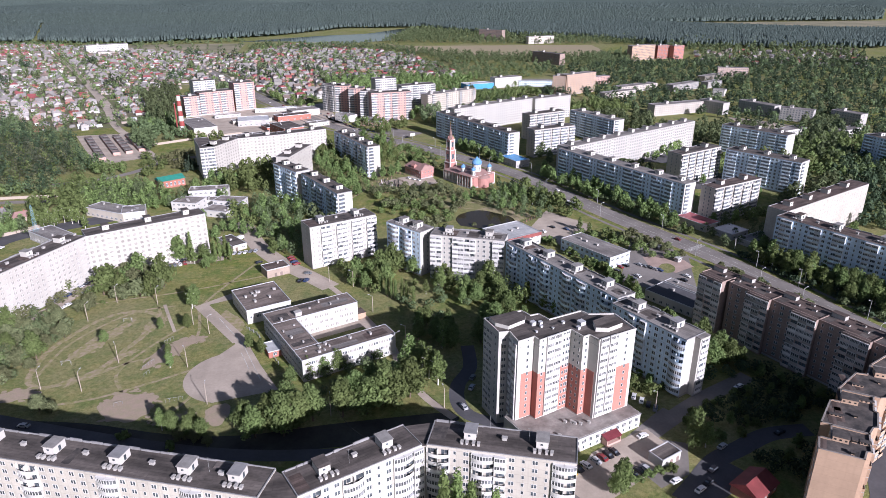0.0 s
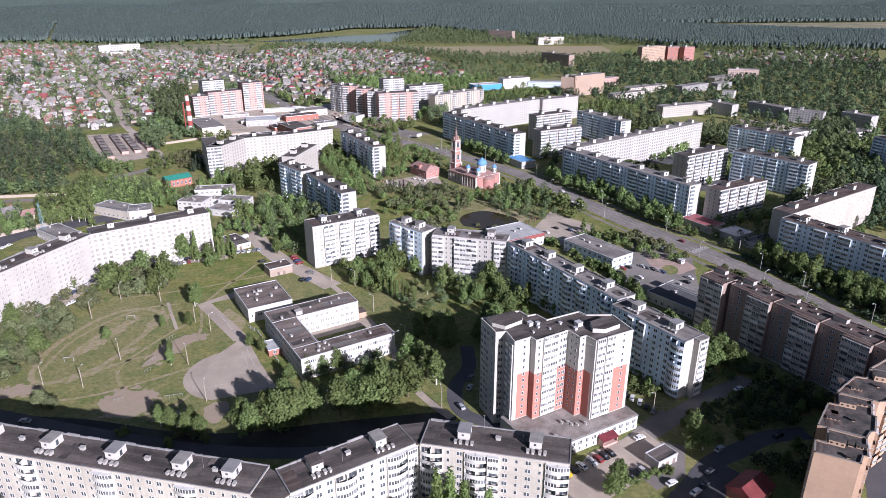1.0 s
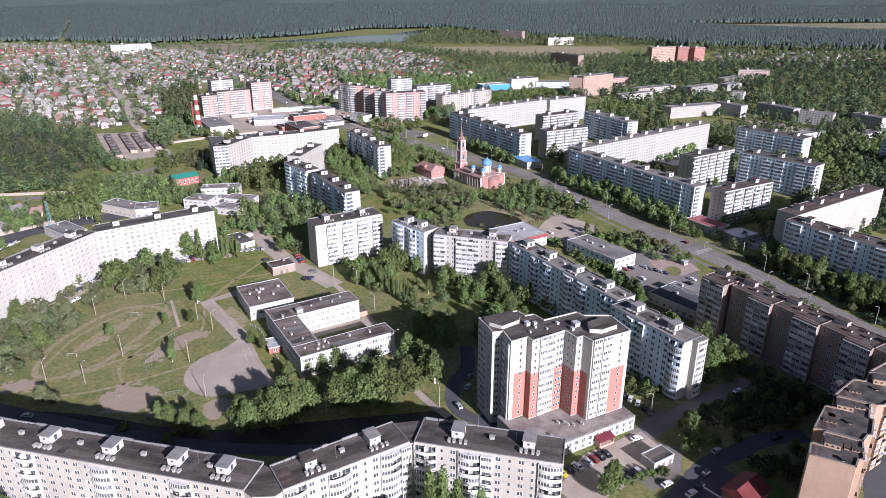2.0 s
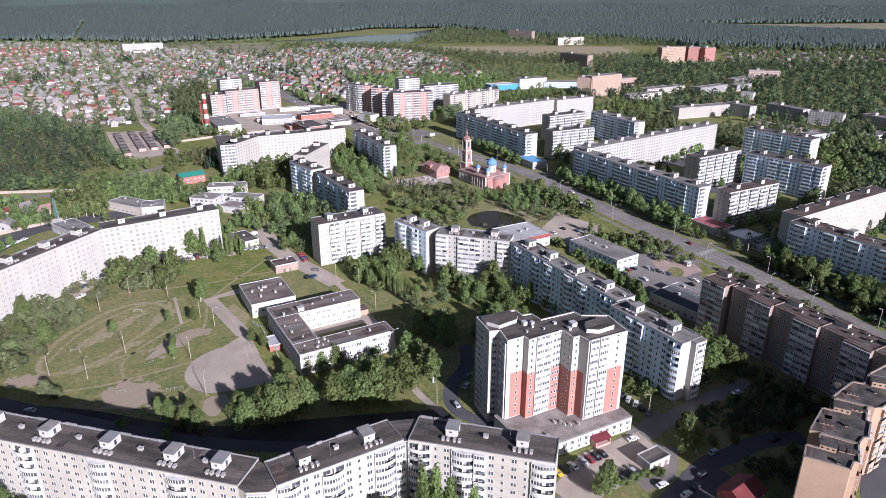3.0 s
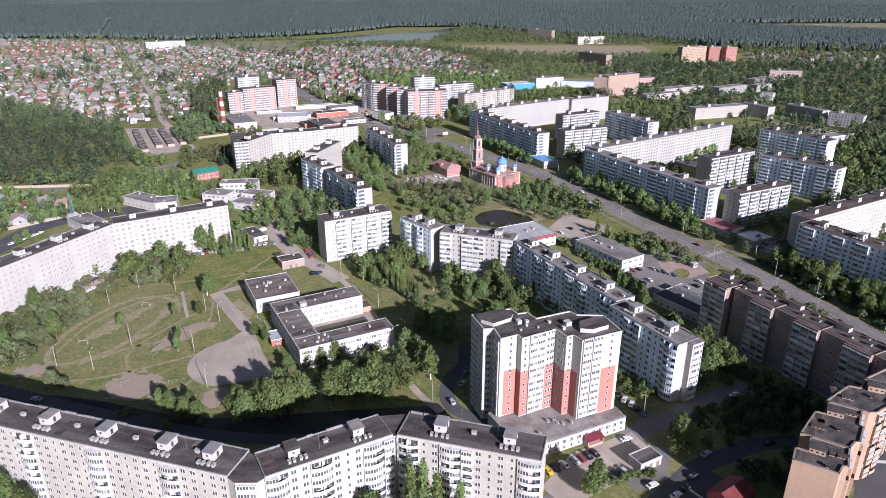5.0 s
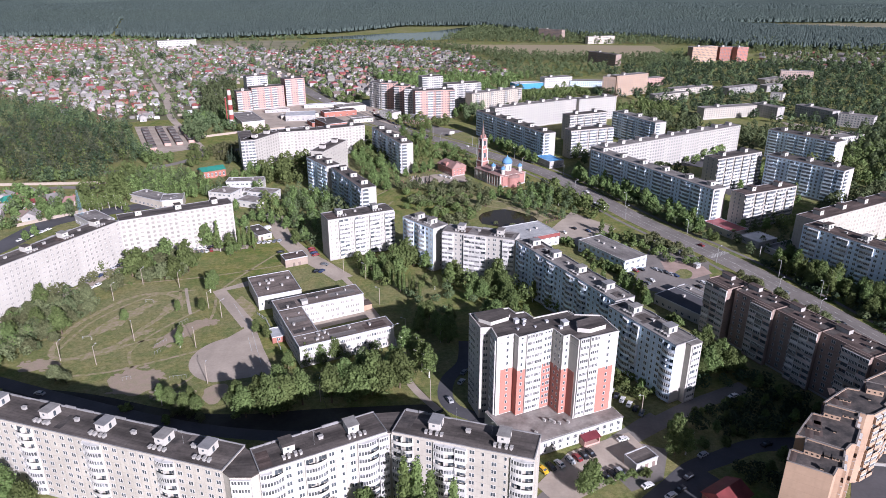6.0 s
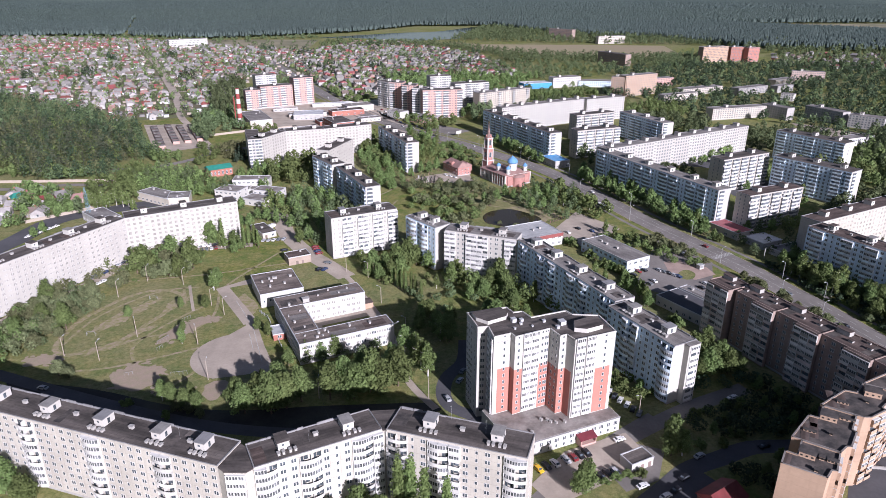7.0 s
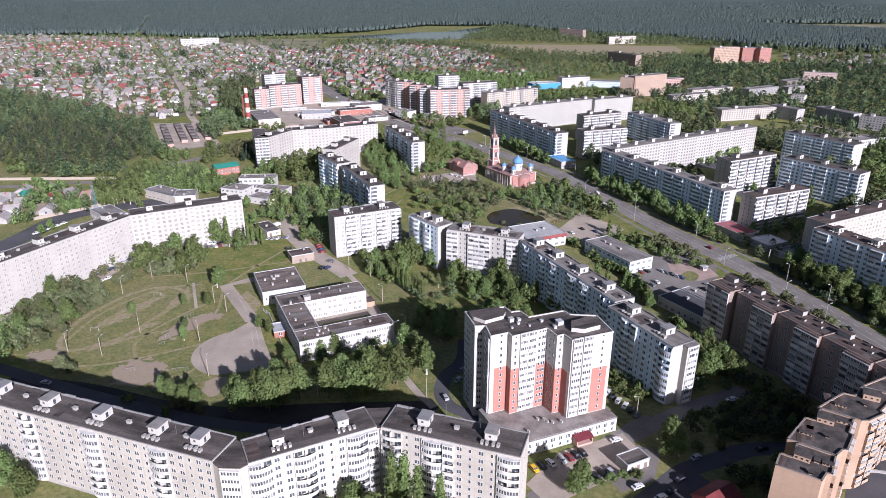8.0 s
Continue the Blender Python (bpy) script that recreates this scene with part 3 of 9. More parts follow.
# the long bent block before the lens
block("apartment_block", -168.8, 192.0, -19.7, 130.5, 11.3, 26.3, "WsBBWWsW", "panel", "bitumen", label="long nine-storey white panel block with dark patched felt roof",
      rooms=[3.5, 24.5, 44.5, 65, 86, 107, 122], bow=True)
block("apartment_block", -35.6, 147.0, 25.3, 38.2, 11, 26.3, "BBWWBBWsWBBB", label="white panel block section with angled plan and felt roof", rooms=[9.5, 29], bow=True)
block("apartment_block", 0.3, 163.2, -19.5, 43, 11.5, 26.3, "BBsWBBBWsWsBB", label="white panel block section with stacked loggias", rooms=[12, 33], bow=True)
for pts in ([(-46.1, 148.3), (-43.5, 145.9), (-37.5, 145.6), (-35.7, 147.3), (-40.3, 156.8), (-42.2, 158.4)], [(-1.2, 163.5), (0.3, 163.4), (4.0, 173.8), (-5.8, 173.2)]):
    cx, cy = pts[0]
    corner = thing("corner_section", cx, cy, 0, "white corner section joining two panel blocks", "apartment block")
    part("wall", Geo().prism([(x - cx, y - cy) for x, y in pts], -0.2, 25.6, 0), ["panel"], corner)
    part("roof", Geo().prism([(x - cx, y - cy) for x, y in pts], 25.6, 25.9, 0), ["bitumen"], corner)
    if len(pts) > 4:
        for f in range(9):
            part("balcony", BALC["balcony", "fine"], None, corner, m=pose(5.6, -2.6, 1.05 + f * 2.7, 0, 0, -3) @ Matrix.Diagonal((1.7, 0.5, 1, 1)))
# white curved block by the playing field
block("apartment_block", -214, 246, 64.3, 127.5, 12, 25.5, "WWWSWWW", "panel_clean", rooms=[13, 34, 55, 76, 97, 117], pale=True, label="long whitewashed nine-storey panel block with plain window rows")
block("apartment_block", -158.7, 360.8, 28.1, 63.5, 12, 25.5, "WWWSWWW", "panel_clean", near=False, pale=True, rooms=[11, 33, 54], label="whitewashed nine-storey panel block with plain window rows")
block("apartment_block", -41.4, 358.5, 24.8, 40.8, 13, 25.0, "sWBBWBBWBBWBB", "panel_clean", rooms=[9, 31], left_wins=1, pale=True, label="short white nine-storey block with balconies beside the school yard")
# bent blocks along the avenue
block("apartment_block", 1.1, 361.1, -50.8, 26.5, 11, 25.5, "WBBWBBWs", "panel_clean", "bitumen_pale", "balcony_shade", rooms=[8, 19], bow=True, label=SHADE_BLUE, front="panel_blue_shade")
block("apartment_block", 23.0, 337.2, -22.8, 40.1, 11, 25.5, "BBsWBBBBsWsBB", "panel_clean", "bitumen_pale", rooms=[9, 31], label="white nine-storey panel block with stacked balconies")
block("apartment_block", 60.7, 320.7, -66.4, 79, 10.5, 25.5, "WBBWsWBB", "panel_clean", "bitumen_pale", "balcony_shade", rooms=[9, 27, 47, 67], bow=True, label=SHADE_BLUE, front="panel_blue_shade")
end_block = block("apartment_block", 88.3, 244.4, -64.2, 37.4, 11, 25.5, "WsWBBBsWsWBB", "panel_clean", "bitumen_pale", "balcony_shade", rooms=[9, 28], bow=True, label=SHADE_BLUE, right_wins=0, front="panel_blue_shade")
part("end_bay", Geo().box(37.4, 5.2, -0.2, 39.8, 11.0, 25.3, 0).box(37.4, 5.0, 25.3, 40.0, 11.1, 25.55, 1), ["panel_clean", "bitumen_pale"], end_block)
for f in range(9):
    part("balcony", BALC["balcony", ("fine", "wide", "open")[(f * 5) % 3]], None, end_block, m=pose(39.8, 7.8, 1.05 + f * 2.67, 0, 0, 90) @ Matrix.Diagonal((1.1, 0.25, 0.97, 1)))
    part("window", WIN["s"], None, end_block, m=pose(39.8, 10.2, 1.9 + f * 2.67, 0, 0, 90))
# brick block on the avenue: flat window bays and loggia bays that step forward
BRICK = "nine-storey brown brick apartment block with stepped loggia bays"


def brick_section(x, y, flat=10.3, bay=10.3, ang=-67.0, h=26.0, seed=0):
    rng = random.Random(900 + seed)
    top = block("apartment_block", x, y, ang, flat + bay, 10.8, h, "sWs...", "brick", "bitumen_brown", "balcony_brown", rooms=[], label=BRICK, group="sections of the brick house", rear=False, right_wins=0 if seed < 4 else 1, edge="brick", rim=1.6)
    part("loggia_bay", Geo().box(flat, -2.0, -0.2, flat + bay, 0.0, h, 0), ["brick"], top)
    part("roof", Geo().box(flat + 0.1, -1.9, h, flat + bay - 0.1, 0.0, h + 0.12), ["bitumen_brown"], top)
    part("coping", Geo().box(flat - 0.05, -2.1, h - 0.05, flat + bay + 0.05, -1.85, h + 0.3).box(flat + bay - 0.2, -1.85, h - 0.05, flat + bay + 0.05, 0.0, h + 0.3), ["brick"], top)
    for f in range(9):
        z = 0.95 + f * 2.75
        for k in range(3):
            tone = "balcony" if rng.random() < 0.28 else "balcony_brown"
            part("loggia", BALC[tone, rng.choice(("fine", "fine", "wide", "open"))], None, top, m=pose(flat + bay * (k + 0.5) / 3, -2.0, z) @ Matrix.Diagonal((bay / 3 / BAY, 0.45, 1, 1)))
    for u, v, w, d, k in ((3.4, 8.2, 5.4, 2.6, 1.9), (8.8, 4.2, 1.8, 1.1, 0.9), (15.5, 5.2, 1.8, 1.1, 0.9), (12.6, 9.0, 1.4, 1.0, 0.8)):
        part("roof_house", Geo().box(-w / 2, -d / 2, 0, w / 2, d / 2, k).box(-w / 2 - 0.2, -d / 2 - 0.2, k, w / 2 + 0.2, d / 2 + 0.2, k + 0.14, 1), ["grey", "bitumen_brown"], top, m=pose(u, v, h + 0.12))
    return top


brick_section(141.1, 268.4, 0.4, 12.0)
for k in range(5):
    brick_section(147.6 + 8.12 * k, 256.0 - 19.15 * k, 10.3, 10.5, seed=k + 1)
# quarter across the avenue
block("apartment_block", 223.5, 338, -63, 75, 12, 25.5, "WBBWsWBBW", "panel_clean", "bitumen_brown", "balcony_shade", rooms=[10, 31, 55], label=SHADE_BLUE, front="panel_blue_shade")
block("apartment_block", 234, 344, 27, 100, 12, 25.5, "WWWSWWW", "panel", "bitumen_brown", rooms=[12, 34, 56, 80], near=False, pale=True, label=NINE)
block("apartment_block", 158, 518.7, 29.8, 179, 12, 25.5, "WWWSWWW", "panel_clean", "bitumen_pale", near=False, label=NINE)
block("apartment_block", 149.8, 517.4, -65, 123, 11.5, 25.5, "WBBWsWBB", "panel_clean", "bitumen_pale", "balcony_shade", near=False, label=SHADE_BLUE, rooms=[8, 30, 52, 74, 96, 115], right_wins=0, end_stack=True, front="panel_blue_shade")
block("apartment_block", 237.9, 483, 26, 50, 13, 25.5, "BBWBBWBBW", "panel", "bitumen", near=False, label=NINE, left_wins=2)
block("apartment_block", 218.4, 396.7, 23, 48, 11, 24.5, "BBWBBWBBW", "panel", "bitumen_brown", near=False, label=NINE, left_wins=2)
block("apartment_block", 330, 588, -60, 62, 14, 25.5, "WBBWWsBB", "panel_clean", "bitumen", "balcony_shade", label=SHADE_BLUE, near=False, front="panel_blue_shade")
block("apartment_block", 282, 496, -57.7, 59, 14, 25.5, "WBBWWsBB", "panel_clean", "bitumen", "balcony_shade", near=False, label=SHADE_BLUE, right_wins=0, end_stack=True, front="panel_blue_shade")
block("apartment_block", 94.5, 705.5, 29.3, 118, 12, 25.5, "WWWSWWW", "panel_clean", "bitumen_pale", near=False, label=NINE)
block("apartment_block", 196.5, 757, 22.7, 52.5, 12, 25.5, "WWWSWWW", "panel_clean", "bitumen_pale", near=False, label=NINE)
block("apartment_block", 73.5, 693.9, -66.5, 125, 12, 25.5, "WBBWsWBB", "panel_clean", "bitumen", "balcony_shade", near=False, label=SHADE_BLUE, right_wins=0, end_stack=True, front="panel_blue_shade")
block("apartment_block", 164.2, 661.9, 23.5, 47, 12, 25.5, "BBWBBWBBW", "panel", "bitumen", near=False, label=NINE, left_wins=2)
block("apartment_block", 149.6, 589.3, 20, 45.6, 12, 25.5, "BBWBBWBBW", "panel", "bitumen", near=False, label=NINE, left_wins=2)
block("apartment_block", 213.8, 683.3, -69, 66, 13, 25.5, "WBBWWsBB", "panel_clean", "bitumen_pale", "balcony_shade", near=False, label=SHADE_BLUE, right_wins=0, end_stack=True, front="panel_blue_shade")
block("apartment_block", 431, 530, -80, 45, 14, 25.5, "WBBWsWBB", "panel_clean", "bitumen", "balcony_shade", near=False, label=SHADE_BLUE, front="panel_blue_shade", rooms=[10, 32])
# blocks beyond the kindergarten
block("apartment_block", -137.7, 561.3, 17.3, 11.4, 40, 25.5, "BWB", "panel_clean", near=False, label=NINE, rooms=[])
block("apartment_block", -126.9, 564.7, 63.5, 33.6, 12, 25.5, "WWWSWWW", "panel_clean", near=False, pale=True, label=NINE)
block("apartment_block", -111.9, 594.7, 15.8, 34.7, 12, 25.5, "WWWSWWW", "panel_clean", near=False, pale=True, label=NINE)
block("apartment_block", -78.5, 604.2, 25.6, 45.3, 12, 25.5, "WWWSWWW", "panel_clean", near=False, pale=True, label=NINE)
block("apartment_block", -74.2, 503.1, -56.5, 33.4, 11, 25.5, "WBBWsWBB", "panel_clean", tone="balcony_shade", near=False, label=SHADE_BLUE, front="panel_blue_shade")
block("apartment_block", -63.7, 520.3, 70, 44, 11, 25.5, "WWWSWWW", "panel_clean", near=False, pale=True, label=NINE)
block("apartment_block", -52.2, 471.9, -64.5, 59.5, 10.5, 25.5, "WBBWsWBB", "panel_clean", tone="balcony_shade", near=False, label=SHADE_BLUE, right_wins=0, end_stack=True, front="panel_blue_shade")
block("apartment_block", -30.4, 612.9, -67.9, 73.5, 11, 25.5, "WBBWsWBB", "panel_clean", tone="balcony_shade", near=False, label=SHADE_BLUE, right_wins=0, end_stack=True, front="panel_blue_shade")
# coral and white towers beyond
for x, y, a, l, d, h, w, s in ((-192.1, 850.5, 28, 41, 16, 27, "pink", 9), (-155.0, 876, 28, 26, 18, 34, "pink", 12), (-208.4, 840.3, 25, 18, 14, 24, "pink", 8), (-201.9, 870.4, 28, 27, 15, 38, "white", 13),
                               (-46.7, 866, -52, 24, 16, 32.5, "white", 11), (-31, 847, -12, 17, 16, 32.5, "pink", 11), (-15, 823, -12, 17, 16, 32.5, "pink", 11),
                               (-2, 800, -20, 16, 15, 32.5, "white", 11), (10.4, 781, 10, 24, 15, 32.5, "pink", 11), (34.2, 785.2, 10, 23, 15, 32.5, "pink", 11), (20, 888, 18, 29, 15, 34, "white", 11), (50.7, 849.3, 20, 47, 15, 30, "white", 10)):
    block("apartment_block", x, y, a, l, d, h, "BBWsWBBW", w, "bitumen", near=False, storeys=s, label="modern %s brick apartment block with balconies" % ("pink" if w == "pink" else "white"), rooms=[l / 2], left_wins=2)
block("apartment_block", 79, 812.1, 33, 80, 13, 24, "WWBWWWS", "panel_beige", "bitumen_pale", near=False, label="beige panel apartment block with flat roof")


# ---- ground, roads, paths ----
def ground_mat():
    m, nodes, links, bsdf = node_mat("grassy ground")
    nt = m.node_tree
    tc = nodes.new("ShaderNodeTexCoord").outputs["Object"]
    big = ramp_node(nt, noise_node(nt, tc, 0.012, 5), 0.4, 0.62)
    mid = ramp_node(nt, noise_node(nt, tc, 0.11, 6, 0.72), 0.40, 0.62)
    fine = ramp_node(nt, noise_node(nt, tc, 0.55, 6, 0.8), 0.36, 0.64)
    col = mix_node(nt, mid, (0.122, 0.176, 0.042), (0.275, 0.25, 0.092))
    worn = ramp_node(nt, noise_node(nt, tc, 0.045, 5, 0.65), 0.5, 0.66)
    col = mix_node(nt, math_node(nt, "MULTIPLY", worn, 0.55), col, (0.275, 0.24, 0.115))
    dry = ramp_node(nt, noise_node(nt, tc, 0.23, 6, 0.75), 0.52, 0.7)
    col = mix_node(nt, math_node(nt, "MULTIPLY", dry, 0.5), col, (0.33, 0.27, 0.17))
    col = mix_node(nt, math_node(nt, "MULTIPLY", big, 0.5), col, (0.30, 0.265, 0.17))
    col = mix_node(nt, fine, mix_node(nt, 1.0, col, (0.48, 0.54, 0.46), "MULTIPLY"), col)
    links.new(col, bsdf.inputs["Base Color"])
    bsdf.inputs["Roughness"].default_value = 0.95
    bsdf.inputs["Specular IOR Level"].default_value = 0.1
    bp = nodes.new("ShaderNodeBump")
    bp.inputs["Strength"].default_value, bp.inputs["Distance"].default_value = 0.8, 0.25
    links.new(noise_node(nt, tc, 1.8, 4, 0.7), bp.inputs["Height"])
    links.new(bp.outputs[0], bsdf.inputs["Normal"])
    return m


M["ground"] = ground_mat()
sheet = Geo()
N = 40
for i in range(N + 1):
    for j in range(N + 1):
        x, y = -6000 + 12000 * i / N, -4000 + 12000 * j / N
        sheet.v.append((x, y, 0))
for i in range(N):
    for j in range(N):
        a = i * (N + 1) + j
        sheet.f.append((a, a + N + 1, a + N + 2, a + 1))
        sheet.m.append(0)
solid("ground", sheet, ["ground"], "uneven grassy ground with worn patches", "ground", "structure")


def road(name, pts, width, material, z, label, curve=5):
    line = smooth_line(pts, curve) if len(pts) > 2 else pts
    solid(name, ribbon(line, width, z), [material], label, "road", "structure")
    return line


AVENUE = [(236, 175), (223.5, 225), (215.5, 257), (207.5, 291), (202, 309), (190, 349), (163, 414), (148, 459), (124, 530), (98, 578), (68, 622), (42, 660), (6, 706), (-34, 762), (-64, 818), (-93, 881), (-124, 948), (-157, 1030), (-215, 1180), (-300, 1400)]
line = road("road", AVENUE, 16, "asphalt", 0.05, "wide grey asphalt avenue with worn lane lines")
dash = Geo()
for side in (-4.0, 0, 4.0):
    for i in range(len(line) - 1):
        a, b = Vector(line[i]), Vector(line[i + 1])
        d = (b - a).normalized()
        nrm = Vector((-d.y, d.x))
        length = (b - a).length
        k = 0.0
        while k < length - 4:
            p, q = a + d * k + nrm * side, a + d * (k + (length if side == 0 else 3.5)) + nrm * side
            ribbon([tuple(p), tuple(q)], 0.22, 0.07, dash)
            k += 99 if side == 0 else 9
for k in range(11):
    c = Vector((188, 358)) + Vector((0.88, 0.47)) * (k * 1.45 - 7.2)
    ribbon([tuple(c - Vector((-0.47, 0.88)) * 2), tuple(c + Vector((-0.47, 0.88)) * 2)], 0.7, 0.075, dash)
solid("road_marking", dash, ["paint"], "white lane lines and zebra crossing on asphalt", "road marking", "structure")
for s in (-1, 1):
    g = Geo()
    for i in range(len(line) - 1):
        a, b = Vector(line[i]), Vector(line[i + 1])
        d = (b - a).normalized()
        nrm = Vector((-d.y, d.x)) * s
        p0, p1, p2, p3 = a + nrm * 8.0, b + nrm * 8.0, b + nrm * 8.3, a + nrm * 8.3
        g.add([(*p, 0.0) for p in (p0, p1, p2, p3)] + [(*p, 0.18) for p in (p0, p1, p2, p3)], [(4, 5, 6, 7), (0, 1, 5, 4), (3, 7, 6, 2)])
    solid("kerb", g, ["paving"], "pale concrete kerb along the avenue", "kerb", "structure")
    off = []
    for i, p in enumerate(line):
        a, b = Vector(line[max(i - 1, 0)]), Vector(line[min(i + 1, len(line) - 1)])
        d = (b - a).normalized()
        off.append((p[0] - d.y * s * 13.5, p[1] + d.x * s * 13.5))
    road("pavement", off[::5], 2.4, "asphalt", 0.06, "grey paved footway beside the avenue", 3)

road("road", [(-310, 545), (-250, 562), (-220, 572), (-198, 595), (-187, 620), (-160, 640), (-120, 655), (-60, 668), (20, 690)], 8, "asphalt", 0.06, "narrow grey asphalt street")
road("road", [(-186, 623), (-215, 679), (-248, 744), (-281, 810), (-342, 966), (-505, 1336), (-634, 1610)], 8, "paving", 0.07, "dusty pale street between wooden houses")
road("road", [(-340, 505), (-296, 506), (-272, 516), (-231, 516), (-200, 540)], 7, "asphalt", 0.05, "narrow asphalt street beside a concrete wall")
road("road", [(-260, 330), (-245, 390), (-238, 430), (-216, 450), (-180, 470)], 17, "asphalt_dark", 0.05, "dark asphalt yard behind the white block")
road("road", [(-197, 268), (-183, 300), (-176, 314), (-167.8, 328.5), (-163, 343), (-157.5, 354.5), (-148, 367), (-132.7, 376), (-117, 379), (-94, 383)], 7, "paving", 0.06, "yard drive along the white block with parked cars")
road("road", [(-100, 470), (-87, 433), (-76, 400), (-60, 371), (-46, 353), (-31, 333)], 11, "paving", 0.07, "grey yard drive past the school")
road("path", [(-46, 350), (-31, 333), (-18, 304), (-4, 269), (-1, 249), (6, 227), (16, 210)], 3.2, "paving", 0.08, "narrow paved footpath beside the school fence")
# asphalt darkened so the road sinks into the long block's shade
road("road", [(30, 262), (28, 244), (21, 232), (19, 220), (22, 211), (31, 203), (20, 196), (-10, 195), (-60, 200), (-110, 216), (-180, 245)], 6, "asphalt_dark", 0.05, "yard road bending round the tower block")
road("road", [(48, 160), (66, 178), (88, 195), (98, 202)], 8, "asphalt", 0.05, "asphalt yard road beside the tower")
road("road", [(84, 191), (92, 196), (106, 204.5), (117, 210.5), (128, 215.5), (140, 221)], 7, "asphalt", 0.055, "dark asphalt yard road in the shade")
# the dark asphalt of this road and lot also carries the yard's shade
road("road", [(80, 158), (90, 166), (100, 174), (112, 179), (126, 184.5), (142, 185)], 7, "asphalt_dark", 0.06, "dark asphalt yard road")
solid("parking_lot", Geo().add([(83, 152, 0.055), (80, 160, 0.055), (92, 168, 0.055), (104, 172, 0.055), (108, 166, 0.055), (96, 158, 0.055)], [(5, 4, 3, 2, 1, 0)]), ["asphalt_dark"], "parking lot before the red-roofed house, darkened for shade", "parking lot", "structure")
solid("parking_lot", Geo().add([(46, 168, 0.07), (60, 184, 0.07), (84, 194, 0.07), (88, 183, 0.07), (74, 170, 0.07), (52, 158, 0.07)], [(0, 5, 4, 3, 2, 1)]), ["paving"], "worn grey parking lot before the tower podium", "parking lot", "structure")
solid("parking_lot", Geo().add([(124, 318, 0.07), (158, 384, 0.07), (178, 348, 0.07), (160, 302, 0.07), (143, 300, 0.07)], [(0, 4, 3, 2, 1)]), ["asphalt"], "asphalt square with parked cars before the shops", "parking lot", "structure")
solid("parking_lot", Geo().add([(92, 398, 0.075), (110, 372, 0.075), (140, 405, 0.075), (118, 440, 0.075)], [(0, 1, 2, 3)]), ["paving"], "paved square behind the shop", "parking lot", "structure")
# dark asphalt whose tone also stands in for the shade on the court
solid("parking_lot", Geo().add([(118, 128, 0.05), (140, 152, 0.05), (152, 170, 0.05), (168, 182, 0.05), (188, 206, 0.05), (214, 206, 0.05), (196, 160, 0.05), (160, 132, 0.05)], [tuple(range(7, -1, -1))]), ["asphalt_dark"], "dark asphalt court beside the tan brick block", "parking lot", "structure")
g = Geo()
for k in range(14):
    a, b = radians(150 - 9 * k), radians(141 - 9 * k)
    g.prism([(161 + r * math.cos(t), 158 + r * math.sin(t)) for r, t in ((15.0, a), (15.0, b), (14.5, b), (14.5, a))], -0.1, 1.1)
solid("ramp_wall", g, ["grey"], "low curved concrete wall beside the dark court", "wall", "structure")
# school yard: training pad, worn track, gravel pitches
pad = [(-53, 238)]
pad += [(-70 + 19.5 * math.cos(radians(a)), 252 + 19.5 * math.sin(radians(a))) for a in range(255, 105, -10)] + [(-71, 281)]
solid("training_pad", Geo().add([(x, y, 0.06) for x, y in pad], [tuple(range(len(pad) - 1, -1, -1))]), ["paving"], "worn grey asphalt training pad with painted lines", "sports pad", "structure")
road("path", [(-71, 281), (-95, 320), (-80, 330)], 7, "paving", 0.05, "wide paved path to the school", 1)
road("path", [(-71, 281), (-62, 258), (-53, 238)], 5, "paving", 0.052, "paved strip beside the training pad", 1)
g = Geo()
ribbon([(-84, 305), (-69, 277), (-58, 246)], 0.25, 0.09, g)
ribbon([(-69, 270), (-64, 256)], 0.25, 0.09, g)
solid("line_marking", g, ["paint"], "white painted lines on asphalt", "line marking", "structure")
track_rng = random.Random(6)
ring = [(-145.7, 253.1), (-151.6, 258.5), (-153.6, 267), (-154.0, 277), (-152.6, 286), (-148.5, 297), (-143.5, 307), (-137, 314.6), (-129, 318.2), (-120, 317.0), (-113.2, 311.0), (-112.6, 303), (-115.5, 293), (-119.5, 282), (-122.5, 272), (-128.4, 262.4), (-137.5, 255.4)]
ring = smooth_line(ring + ring[:1], 8)
ring = [(x + track_rng.uniform(-0.35, 0.35), y + track_rng.uniform(-0.35, 0.35)) for x, y in ring[:-1]]
ring = ring + ring[:1]
solid("running_track", ribbon(ring, 2.6, 0.04), ["dirt"], "trodden earth running track round the pitch", "track", "structure")


def worn(cx, cy, rx, ry, ang, material, label, seed):
    """A bare patch with ragged outliers where the grass wears thin."""
    z = 0.046 + 0.012 * (seed - 2)
    g = blob(cx, cy, rx, ry, ang, z, n=44, rough=0.2, seed=seed)
    rng = random.Random(seed)
    c, s = math.cos(radians(ang)), math.sin(radians(ang))
    for k in range(16):
        a, f = rng.uniform(0, 6.28), rng.uniform(0.95, 1.25)
        u, v = rx * f * math.cos(a), ry * f * math.sin(a)
        blob(cx + u * c - v * s, cy + u * s + v * c, rng.uniform(0.5, 1.8), rng.uniform(0.4, 1.0), ang + rng.uniform(-30, 30), z - 0.004 - 0.0005 * k, n=12, rough=0.3, seed=seed + k, geo=g)
    solid("worn_patch", g, [material], label, "ground patch", "structure")


worn(-133.5, 291, 18.5, 4.0, 63, "dirt", "bare earth strip along the middle of the pitch", 3)
worn(-106.5, 235.5, 10.5, 9.0, -20, "sand", "dusty gravel pitch", 4)
worn(-101, 275, 13, 5.2, 62, "sand", "dusty worn gravel patch", 5)
worn(-92.5, 284, 5, 3, 20, "sand", "dusty worn gravel patch", 15)
worn(-152, 249.5, 8, 4.2, 5, "sand", "bare earth by the track", 6)
